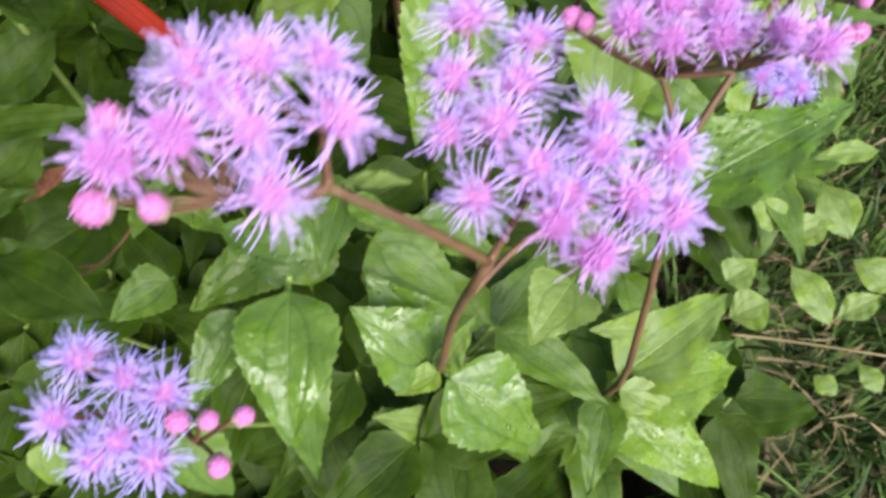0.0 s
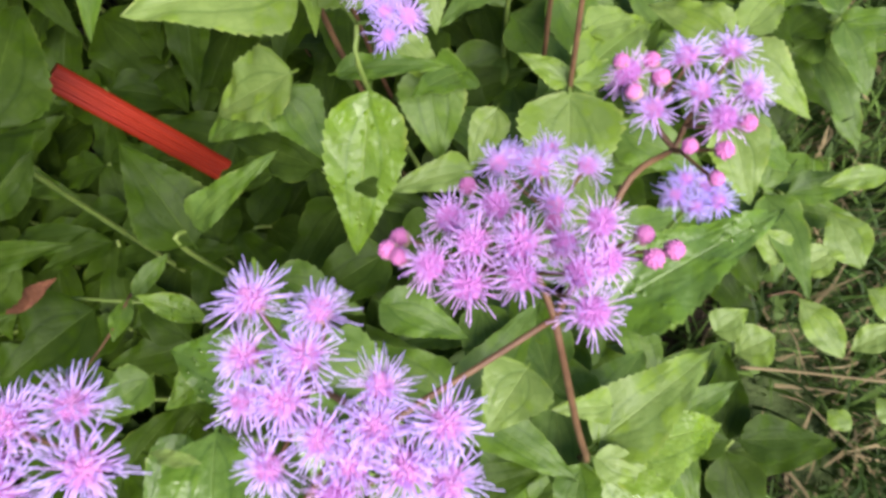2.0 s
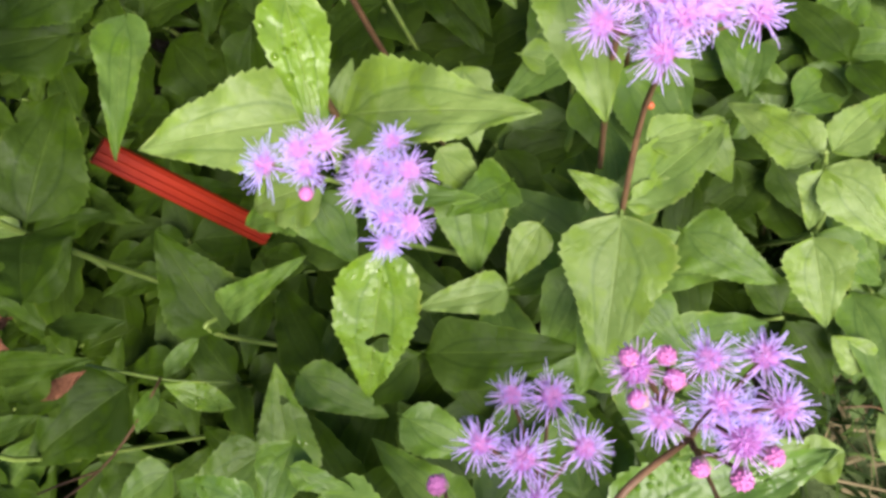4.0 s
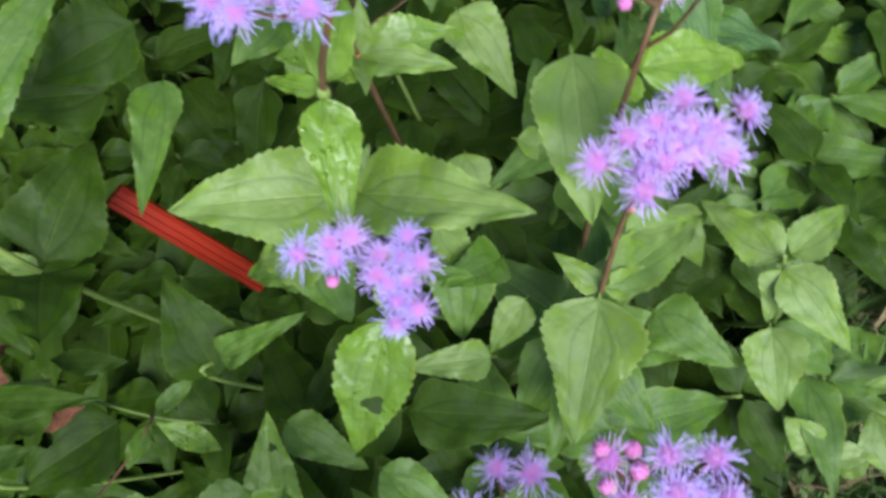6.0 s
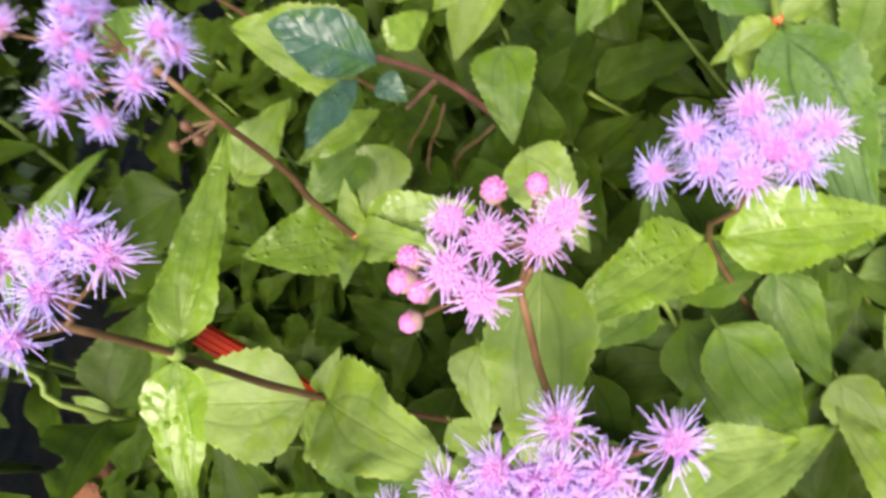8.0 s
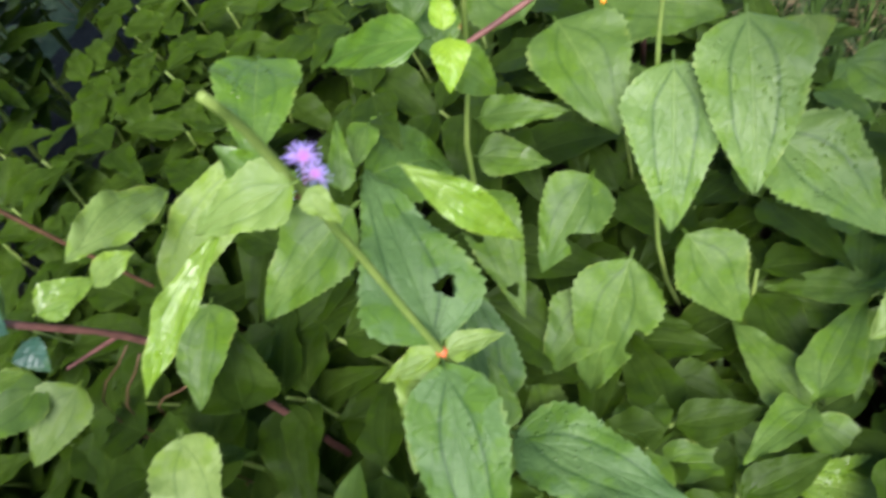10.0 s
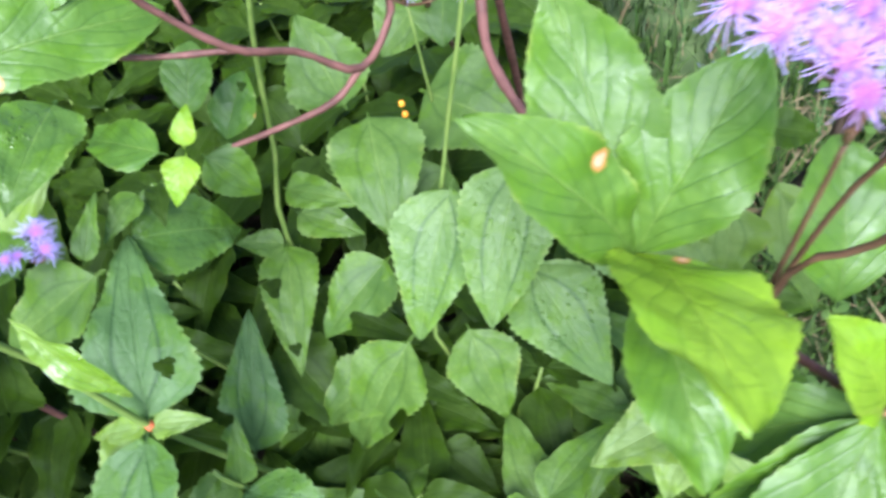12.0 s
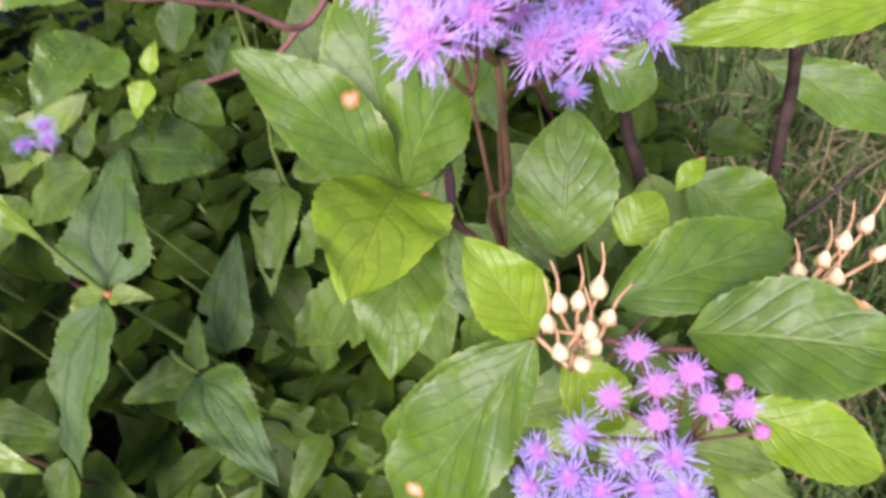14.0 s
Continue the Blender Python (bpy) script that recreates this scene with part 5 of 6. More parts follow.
p19 = thing("mistflower_plant", (0.079, 0.597, 0.0), "mistflower shoot with a long pointed pale green leaf", "flowering plant", "mistflower plants")
shoot("stem", ((0.0789, 0.5969, 0.0000), (0.0789, 0.5819, 0.1345), (0.0732, 0.5809, 0.1538)), 0.00136, 0.00095, STEM_GREEN, p19, n=12)
leaf(p19, (0.0789, 0.5819, 0.1345), (0.1575, 0.5769, 0.1174), 0.0443, (0.22, 0.09, 0.97), BIG_LEAF, fold=0.18)
leaf(p19, (0.0789, 0.5819, 0.1345), (0.0687, 0.6039, 0.1583), 0.0161, (0.73, -0.32, 0.61), MIST_HALF_SHADE)
leaf(p19, (0.0789, 0.5819, 0.1345), (0.0651, 0.5434, 0.1404), 0.0280, (0.42, -0.01, 0.91), MIST_HALF_SHADE)
leaf(p19, (0.0789, 0.5819, 0.1345), (0.0726, 0.5622, 0.1416), 0.0187, (0.48, 0.15, 0.86), MIST_HALF_SHADE)

p20 = thing("mistflower_plant", (0.061, 0.618, 0.0), "green mistflower with upright leaves with insect bites in their edges", "flowering plant", "mistflower plants")
leaf(p20, (0.0616, 0.5953, 0.1100), (0.0308, 0.6503, 0.1493), 0.0376, (0.62, -0.20, 0.76), BIG_LEAF, bite=(0.3, -0.9, 0.005))
leaf(p20, (0.0260, 0.6908, 0.1527), (0.0651, 0.6384, 0.1245), 0.0345, (0.37, -0.21, 0.91), MIST_HALF_SHADE, bite=(0.35, 0.6, 0.005), hole=(0.8, 0.1, 0.003))
leaf(p20, (0.0259, 0.6894, 0.1520), (0.0060, 0.6745, 0.1596), 0.0181, (0.45, -0.16, 0.88), MIST_HALF_SHADE)
leaf(p20, (0.0845, 0.7051, 0.1572), (0.0682, 0.6597, 0.1336), 0.0389, (0.20, -0.51, 0.84), MIST_HALF_SHADE, bite=(0.6, -0.9, 0.006))
leaf(p20, (0.0592, 0.6133, 0.0252), (0.0307, 0.6493, 0.0839), 0.0458, (0.64, -0.48, 0.60), MIST_HALF_SHADE)
leaf(p20, (0.0373, 0.6990, 0.1953), (0.0789, 0.7089, 0.1931), 0.0195, (0.13, -0.34, 0.93), MIST_HALF_SHADE)
leaf(p20, (0.0216, 0.7063, 0.1573), (0.0574, 0.7159, 0.1452), 0.0267, (0.37, -0.25, 0.90), MIST_HALF_SHADE)
shoot("stem", ((0.0184, 0.6891, 0.0000), (0.0256, 0.6919, 0.1535), (0.0360, 0.7043, 0.2113), (0.0500, 0.7116, 0.2707), (0.0609, 0.7163, 0.3053)), 0.00150, 0.00102, STEM_GREEN, p20, n=12)

p21 = thing("mistflower_plant", (0.000, 0.660, 0.0), "low mistflower shoot with rough wet leaves, tiny lavender cluster", "flowering plant", "mistflower plants")
leaf(p21, (0.0265, 0.6313, 0.2350), (0.0371, 0.6700, 0.1993), 0.0425, (0.72, 0.35, 0.60), WET_MID, "broad", arch=0.12)
leaf(p21, (-0.0209, 0.6624, 0.2654), (0.0058, 0.6137, 0.2626), 0.0381, (0.42, 0.18, 0.89), WET_MID, "broad")
leaf(p21, (0.0270, 0.5991, 0.2566), (0.0168, 0.6017, 0.2879), 0.0237, (0.94, -0.14, 0.32), WET_MID, "broad")
leaf(p21, (0.0359, 0.6154, 0.2489), (0.0267, 0.6384, 0.2599), 0.0103, (0.53, -0.19, 0.83), MIST_HALF_SHADE)
leaf(p21, (0.0281, 0.6493, 0.2467), (0.0313, 0.6259, 0.2446), 0.0127, (0.48, -0.01, 0.88), MIST_HALF_SHADE)
leaf(p21, (0.0252, 0.6584, 0.2407), (0.0416, 0.6445, 0.2375), 0.0118, (0.22, 0.03, 0.97), MIST_SHADED)
leaf(p21, (-0.0325, 0.5491, 0.1583), (-0.0354, 0.5799, 0.2017), 0.0373, (0.74, -0.52, 0.42), MIST_SHADED)
flower_cluster(p21, (0.0270, 0.6086, 0.2554), (0.32, -0.05, 0.95), (
    ("p", 0.0327, 0.6138, 0.2699),
    ("p", 0.0364, 0.6112, 0.2658),
    ("p", 0.0276, 0.6051, 0.2650),
    ("p", 0.0268, 0.6019, 0.2663)), 0.0062, 16)
shoot("stem", ((0.0470, 0.6386, 0.0000), (0.0136, 0.6097, 0.2317), (0.0270, 0.6086, 0.2554)), 0.00109, 0.00054, STEM_GREEN, p21, n=12)

p22 = thing("mistflower_plant", (0.115, 0.719, 0.0), "green mistflower with upright crowded leaves, one speckled with water", "flowering plant", "mistflower plants")
leaf(p22, (0.0649, 0.7407, 0.2175), (0.1007, 0.7008, 0.1904), 0.0451, (0.31, -0.33, 0.89), MIST_HALF_SHADE, "ovate")
leaf(p22, (0.1182, 0.7279, 0.2119), (0.1274, 0.6715, 0.1686), 0.0401, (0.28, -0.56, 0.78), PALE_VEIN, "ovate")
leaf(p22, (0.1416, 0.7451, 0.2200), (0.1556, 0.6877, 0.1788), 0.0440, (0.22, -0.53, 0.82), PALE_VEIN, "ovate")
leaf(p22, (0.1515, 0.7230, 0.1781), (0.2038, 0.7005, 0.1439), 0.0413, (0.36, -0.43, 0.83), PALE_VEIN, "ovate")
leaf(p22, (0.0509, 0.7413, 0.2122), (0.0230, 0.7563, 0.2465), 0.0416, (0.57, -0.48, 0.67), MIST_HALF_SHADE, "ovate")
leaf(p22, (0.1057, 0.6845, 0.1292), (0.0902, 0.6305, 0.0694), 0.0433, (0.13, -0.75, 0.65), MIST_HALF_SHADE, "ovate", bite=(0.5, -0.95, 0.006))
leaf(p22, (0.0928, 0.6714, 0.1033), (0.0699, 0.6281, 0.0842), 0.0355, (0.10, -0.45, 0.89), MIST_HALF_SHADE, "ovate")
leaf(p22, (0.1228, 0.7051, 0.1199), (0.1544, 0.6841, 0.0743), 0.0378, (0.57, -0.53, 0.63), MIST_HALF_SHADE, "ovate")
leaf(p22, (0.0661, 0.7759, 0.1992), (0.1275, 0.7808, 0.1846), 0.0578, (0.24, -0.42, 0.87), MIST_HALF_SHADE, "broad")
leaf(p22, (0.0964, 0.7508, 0.1830), (0.0894, 0.7229, 0.1709), 0.0274, (0.24, -0.44, 0.87), MIST_HALF_SHADE, "ovate")
leaf(p22, (0.0333, 0.8229, 0.2040), (0.0273, 0.7952, 0.1915), 0.0349, (0.35, -0.45, 0.82), MIST_HALF_SHADE, "ovate")
leaf(p22, (0.0649, 0.8110, 0.2317), (0.0744, 0.7913, 0.2162), 0.0361, (0.32, -0.49, 0.81), MIST_HALF_SHADE, "ovate")
shoot("stem", ((0.1155, 0.7193, 0.0000), (0.1155, 0.6893, 0.1271), (0.1118, 0.7316, 0.2145), (0.1194, 0.7463, 0.2688), (0.1230, 0.7536, 0.2959)), 0.00122, 0.00082, STEM_GREEN, p22, n=12)

p23 = thing("mistflower_plant", (0.162, 0.677, 0.0), "low mistflower seedlings with small green leaves, mostly toned dark for shade", "flowering plant", "mistflower plants")
# shade near the ground is put into the colour of most of these leaves
leaf(p23, (0.1633, 0.6642, 0.0029), (0.1114, 0.6571, 0.0370), 0.0389, (0.55, -0.05, 0.83), MIST_SHADED)
leaf(p23, (0.1627, 0.6691, 0.0054), (0.1709, 0.7191, 0.0242), 0.0324, (0.09, -0.36, 0.93), MIST_SHADED)
leaf(p23, (0.2045, 0.6783, 0.0132), (0.1962, 0.7165, 0.0347), 0.0335, (0.14, -0.46, 0.88), MIST_SHADED)
leaf(p23, (0.1661, 0.6624, 0.0008), (0.1666, 0.6310, -0.0137), 0.0317, (0.13, -0.41, 0.90), MIST_SHADED)
leaf(p23, (0.0684, 0.6061, 0.0339), (0.1172, 0.5972, 0.0043), 0.0402, (0.52, 0.00, 0.85), MIST_SHADED)
leaf(p23, (0.0968, 0.6462, 0.0533), (0.1143, 0.6025, 0.0268), 0.0354, (0.49, -0.30, 0.82), MIST_SHADED)
leaf(p23, (0.0301, 0.6506, 0.1122), (0.0915, 0.6342, 0.0654), 0.0432, (0.59, -0.07, 0.80), MIST_SHADED)
leaf(p23, (0.1208, 0.6549, 0.0487), (0.1625, 0.6520, 0.0328), 0.0351, (0.35, -0.07, 0.93), MIST_SHADED)
leaf(p23, (0.1206, 0.5393, 0.0134), (0.1276, 0.5822, 0.0240), 0.0389, (0.18, -0.26, 0.95), MIST_SHADED)
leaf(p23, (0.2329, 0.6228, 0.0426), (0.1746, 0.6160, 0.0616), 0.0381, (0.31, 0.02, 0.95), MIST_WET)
leaf(p23, (0.1435, 0.5343, 0.0203), (0.1586, 0.5701, 0.0257), 0.0388, (0.12, -0.20, 0.97), MIST_SHADED)

p24 = thing("mistflower_plant", (0.231, 0.746, 0.0), "mistflower shoots at the bed's edge with pale puckered leaves", "flowering plant", "mistflower plants")
leaf(p24, (0.1754, 0.7380, 0.1997), (0.2190, 0.7280, 0.1854), 0.0259, (0.20, -0.41, 0.89), PALE_VEIN, "broad")
leaf(p24, (0.2378, 0.7174, 0.1082), (0.2069, 0.6749, 0.0996), 0.0390, (0.01, -0.20, 0.98))
leaf(p24, (0.2386, 0.7190, 0.1087), (0.2423, 0.6806, 0.0856), 0.0363, (-0.02, -0.52, 0.86))
leaf(p24, (0.2352, 0.7173, 0.1094), (0.2002, 0.7260, 0.1313), 0.0340, (0.40, -0.42, 0.81), PALE_VEIN)
leaf(p24, (0.2378, 0.7174, 0.1082), (0.2341, 0.6988, 0.1121), 0.0128, (0.05, 0.20, 0.98))
leaf(p24, (0.2500, 0.7128, 0.0997), (0.2951, 0.7137, 0.0784), 0.0288, (0.42, -0.27, 0.87))
leaf(p24, (0.2242, 0.7402, 0.2001), (0.1992, 0.7328, 0.2089), 0.0244, (0.39, -0.27, 0.88))
leaf(p24, (0.2232, 0.7566, 0.2200), (0.2296, 0.7430, 0.1866), 0.0283, (0.24, -0.88, 0.41))
leaf(p24, (0.2321, 0.7707, 0.2221), (0.2645, 0.7596, 0.1651), 0.0246, (0.51, -0.74, 0.44))
leaf(p24, (0.1579, 0.7610, 0.2458), (0.1844, 0.7435, 0.2357), 0.0229, (0.06, -0.43, 0.90), PALE_VEIN)
leaf(p24, (0.1616, 0.7753, 0.1898), (0.1639, 0.7535, 0.1766), 0.0226, (0.13, -0.50, 0.85))
leaf(p24, (0.2016, 0.7435, 0.2127), (0.2129, 0.7296, 0.1933), 0.0276, (0.42, -0.60, 0.68))
leaf(p24, (0.2206, 0.7026, 0.2265), (0.2443, 0.6958, 0.2047), 0.0226, (0.57, -0.37, 0.73))
shoot("stem", ((0.2308, 0.7460, 0.0000), (0.2308, 0.7260, 0.0916), (0.2508, 0.7658, 0.1662), (0.2381, 0.7791, 0.2046)), 0.00109, 0.00068, STEM_RED, p24, n=12)

sh = thing("seed_shrub", (0.170, 0.840, 0.0), "woody shrub with spotted leaves, purplish twigs and cream seed capsules", "shrub")
shoot("branch", ((0.0415, 0.9130, 0.0000), (0.0964, 0.8052, 0.2629), (0.1173, 0.7666, 0.2624), (0.1322, 0.7496, 0.2582), (0.1572, 0.7330, 0.2529), (0.1948, 0.7074, 0.2540), (0.2175, 0.6871, 0.2628), (0.2140, 0.6808, 0.2867)), 0.00230, 0.00144, TWIG, sh, n=26, knots=0.32)
shoot("branch", ((0.2140, 0.6808, 0.2867), (0.2241, 0.6911, 0.2604), (0.2411, 0.6914, 0.2569), (0.2740, 0.6716, 0.2788)), 0.00144, 0.00110, TWIG, sh, n=12, knots=0.32)
shoot("branch", ((-0.0437, 0.9610, 0.0000), (0.0907, 0.7578, 0.2891), (0.0982, 0.7385, 0.2810), (0.0988, 0.7166, 0.2759), (0.0899, 0.7017, 0.2931), (0.0870, 0.6836, 0.3081), (0.0784, 0.6723, 0.3283), (0.0773, 0.6658, 0.3438)), 0.00153, 0.00102, TWIG, sh, n=26, knots=0.32)
shoot("twig", ((0.0988, 0.7166, 0.2759), (0.0929, 0.7048, 0.2685), (0.0764, 0.6896, 0.2631), (0.0566, 0.6729, 0.2584)), 0.00136, 0.00094, TWIG, sh, n=12, knots=0.32)
shoot("twig", ((0.0870, 0.6836, 0.3081), (0.0690, 0.6685, 0.3121), (0.0528, 0.6551, 0.3187)), 0.00110, 0.00076, TWIG, sh, n=12, knots=0.32)
shoot("twig", ((0.0790, 0.6793, 0.3182), (0.0753, 0.6816, 0.3287), (0.0716, 0.6880, 0.3341)), 0.00094, 0.00076, TWIG, sh, n=12)
leaf(sh, (0.0464, 0.6231, 0.3351), (0.0688, 0.6786, 0.3203), 0.0256, (0.68, -0.08, 0.73), SHRUB, "shrub", label='long toothed leaf')
leaf(sh, (0.0578, 0.6686, 0.3424), (0.0557, 0.6533, 0.3349), 0.0120, (0.59, -0.42, 0.69), SHRUB, "lance")
leaf(sh, (0.0180, 0.6741, 0.3275), (-0.0034, 0.6559, 0.3278), 0.0143, (0.43, -0.49, 0.76), SHRUB, "shrub")
leaf(sh, (0.0681, 0.6539, 0.2833), (0.0228, 0.6493, 0.2741), 0.0193, (-0.15, -0.37, 0.92), SHRUB, "broad")
leaf(sh, (0.0681, 0.6595, 0.2801), (0.0638, 0.6711, 0.2887), 0.0090, (0.52, -0.38, 0.77), SHRUB_YELLOW, "broad")
leaf(sh, (0.0707, 0.6585, 0.2808), (0.0739, 0.6437, 0.2711), 0.0129, (0.50, -0.40, 0.77), SHRUB_YELLOW, "broad")
leaf(sh, (0.0557, 0.6683, 0.2625), (0.0694, 0.6734, 0.2401), 0.0225, (0.86, -0.18, 0.48), MIST_HALF_SHADE, "broad")
leaf(sh, (0.0434, 0.6781, 0.2677), (0.0351, 0.6984, 0.2830), 0.0187, (0.52, -0.37, 0.77), SHRUB, "shrub")
leaf(sh, (0.0364, 0.6888, 0.2397), (0.0330, 0.7126, 0.2547), 0.0188, (0.48, -0.42, 0.78), SHRUB, "shrub", hole=(0.8, 0.2, 0.002))
leaf(sh, (0.2140, 0.6808, 0.2867), (0.1814, 0.6668, 0.3345), 0.0237, (0.84, -0.11, 0.54), SHRUB, "shrub", arch=0.1)
leaf(sh, (0.2140, 0.6808, 0.2867), (0.1767, 0.7126, 0.3309), 0.0297, (0.39, -0.56, 0.73), SHRUB, "shrub", arch=0.08)
leaf(sh, (0.2140, 0.6808, 0.2867), (0.2242, 0.7190, 0.3226), 0.0289, (0.06, -0.69, 0.72), SHRUB, "shrub")
leaf(sh, (0.2140, 0.6808, 0.2867), (0.2500, 0.6420, 0.3120), 0.0360, (0.36, 0.06, 0.93), SHRUB_YELLOW, "shrub", arch=0.10)
leaf(sh, (0.2183, 0.6771, 0.2821), (0.2490, 0.6400, 0.2730), 0.0250, (0.37, -0.10, 0.93), SHRUB, "shrub")
leaf(sh, (0.2140, 0.6808, 0.2867), (0.2148, 0.7012, 0.2835), 0.0097, (0.27, 0.14, 0.95), SHRUB, "shrub")
leaf(sh, (0.2740, 0.6716, 0.2788), (0.2554, 0.6721, 0.3054), 0.0187, (0.79, -0.26, 0.55), SHRUB_YELLOW, "shrub")
leaf(sh, (0.2596, 0.6966, 0.2733), (0.2442, 0.7231, 0.2988), 0.0267, (0.43, -0.49, 0.76), SHRUB, "shrub")
leaf(sh, (0.2812, 0.6889, 0.2787), (0.3022, 0.7416, 0.2659), 0.0235, (0.37, 0.08, 0.93), SHRUB, "shrub")
leaf(sh, (0.2701, 0.7106, 0.2709), (0.2691, 0.7269, 0.2770), 0.0152, (0.25, -0.33, 0.91), SHRUB_YELLOW, "shrub")
leaf(sh, (0.3001, 0.6960, 0.2761), (0.3399, 0.7192, 0.2792), 0.0291, (0.06, -0.23, 0.97), SHRUB, "shrub")
leaf(sh, (0.3147, 0.6973, 0.2508), (0.3487, 0.7110, 0.2364), 0.0204, (0.41, -0.07, 0.91), SHRUB_YELLOW, "shrub")
leaf(sh, (0.2740, 0.6716, 0.2788), (0.2462, 0.6234, 0.2328), 0.0210, (0.03, -0.70, 0.71), SHRUB, "shrub")
leaf(sh, (0.2740, 0.6716, 0.2788), (0.2635, 0.6154, 0.2310), 0.0313, (0.20, -0.66, 0.73), SHRUB, "shrub")
leaf(sh, (0.2740, 0.6716, 0.2788), (0.2471, 0.6612, 0.2511), 0.0191, (-0.44, -0.61, 0.66), SHRUB, "shrub")
leaf(sh, (0.2798, 0.6737, 0.2745), (0.2974, 0.6735, 0.2526), 0.0170, (0.76, -0.24, 0.61), SHRUB_YELLOW, "shrub")
leaf(sh, (0.2496, 0.6933, 0.2385), (0.2619, 0.6710, 0.2343), 0.0245, (-0.05, -0.21, 0.98), SHRUB, "shrub")
leaf(sh, (0.2503, 0.7695, 0.2289), (0.2820, 0.7830, 0.1995), 0.0327, (0.71, -0.25, 0.65), SHRUB, "shrub")
leaf(sh, (0.2623, 0.7619, 0.2558), (0.2612, 0.7475, 0.2517), 0.0074, (0.24, -0.28, 0.93), SHRUB_YELLOW, "lance")
leaf(sh, (0.2956, 0.7908, 0.3056), (0.2560, 0.7460, 0.3111), 0.0166, (0.46, -0.30, 0.84), SHRUB_YELLOW, "shrub")
leaf(sh, (0.2179, 0.8699, 0.1967), (0.2872, 0.8987, 0.1596), 0.0264, (0.55, -0.38, 0.74), SHRUB, "lance")
leaf(sh, (0.2157, 0.8366, 0.1745), (0.2403, 0.8528, 0.1634), 0.0228, (0.53, -0.26, 0.80), MIST_SHADED)
leaf(sh, (0.2026, 0.7805, 0.2522), (0.2217, 0.7903, 0.2426), 0.0270, (0.55, -0.32, 0.77), SHRUB, "shrub")
shoot("branch", ((0.2224, 0.9088, 0.0000), (0.2449, 0.8544, 0.1483), (0.2442, 0.8562, 0.1995), (0.2446, 0.8500, 0.2347)), 0.00357, 0.00255, TWIG_DARK, sh, n=12, knots=0.15)
shoot("branch", ((0.2041, 0.8092, 0.0000), (0.2209, 0.7841, 0.1785), (0.2142, 0.7826, 0.2201), (0.2096, 0.7852, 0.2491)), 0.00357, 0.00255, TWIG_DARK, sh, n=12, knots=0.15)
shoot("twig", ((0.2587, 0.8526, 0.1134), (0.2672, 0.8703, 0.1260), (0.2721, 0.8865, 0.1407)), 0.00119, 0.00085, TWIG_DARK, sh, n=12)

p25 = thing("mistflower_plant", (0.245, 0.720, 0.0), "mistflower stem with a large bright lavender-pink flower cluster", "flowering plant", "mistflower plants")
flower_cluster(p25, (0.2713, 0.6805, 0.3590), (0.18, -0.22, 0.96), (
    ("o", 0.2819, 0.6621, 0.3803),
    ("o", 0.2700, 0.6671, 0.3834),
    ("o", 0.2770, 0.6708, 0.3826),
    ("o", 0.2663, 0.6737, 0.3827),
    ("o", 0.2777, 0.6775, 0.3872),
    ("o", 0.2864, 0.6776, 0.3820),
    ("o", 0.2809, 0.6794, 0.3854),
    ("o", 0.2816, 0.6878, 0.3831),
    ("o", 0.2660, 0.6661, 0.3876),
    ("o", 0.2806, 0.6725, 0.3774),
    ("o", 0.2728, 0.6739, 0.3897),
    ("o", 0.2866, 0.6835, 0.3812),
    ("o", 0.2739, 0.6663, 0.3780),
    ("o", 0.2789, 0.6779, 0.3804),
    ("o", 0.2630, 0.6674, 0.3895),
    ("o", 0.2783, 0.6851, 0.3912),
    ("o", 0.2673, 0.6841, 0.3865)), 0.0056, 17)
flower_cluster(p25, (0.2456, 0.6913, 0.3310), (0.10, -0.29, 0.95), (
    ("o", 0.2297, 0.6861, 0.3552),
    ("o", 0.2364, 0.6885, 0.3538),
    ("o", 0.2428, 0.6941, 0.3519),
    ("o", 0.2393, 0.6941, 0.3561),
    ("o", 0.2470, 0.6991, 0.3525),
    ("o", 0.2314, 0.6906, 0.3573),
    ("h", 0.2445, 0.6829, 0.3500),
    ("h", 0.2496, 0.6892, 0.3499),
    ("o", 0.2495, 0.7017, 0.3529),
    ("o", 0.2402, 0.6857, 0.3532),
    ("o", 0.2486, 0.6955, 0.3501),
    ("o", 0.2236, 0.6876, 0.3576)), 0.0062, 31)
shoot("stem", ((0.2440, 0.6887, 0.2663), (0.2448, 0.6900, 0.2987), (0.2456, 0.6913, 0.3310)), 0.00075, 0.00054, STEM_RED, p25, n=12)
shoot("stem", ((0.2440, 0.7187, 0.0000), (0.2440, 0.6887, 0.2663), (0.2576, 0.6866, 0.3127), (0.2713, 0.6805, 0.3590)), 0.00116, 0.00068, STEM_RED, p25, n=12)
flower_cluster(p25, (0.2715, 0.6901, 0.3483), (0.23, -0.26, 0.94), (
    ("o", 0.2804, 0.6859, 0.3647),
    ("p", 0.2816, 0.6932, 0.3614),
    ("o", 0.2847, 0.6988, 0.3602),
    ("p", 0.2887, 0.6984, 0.3597),
    ("o", 0.2734, 0.6851, 0.3668),
    ("o", 0.2785, 0.6918, 0.3657),
    ("p", 0.2847, 0.6934, 0.3660),
    ("o", 0.2801, 0.6825, 0.3637),
    ("o", 0.2850, 0.6871, 0.3630),
    ("p", 0.2870, 0.6968, 0.3667)), 0.006, 33)
shoot("stem", ((0.2440, 0.6887, 0.2663), (0.2524, 0.6932, 0.3273), (0.2715, 0.6901, 0.3483)), 0.00075, 0.00054, STEM_RED, p25, n=12)
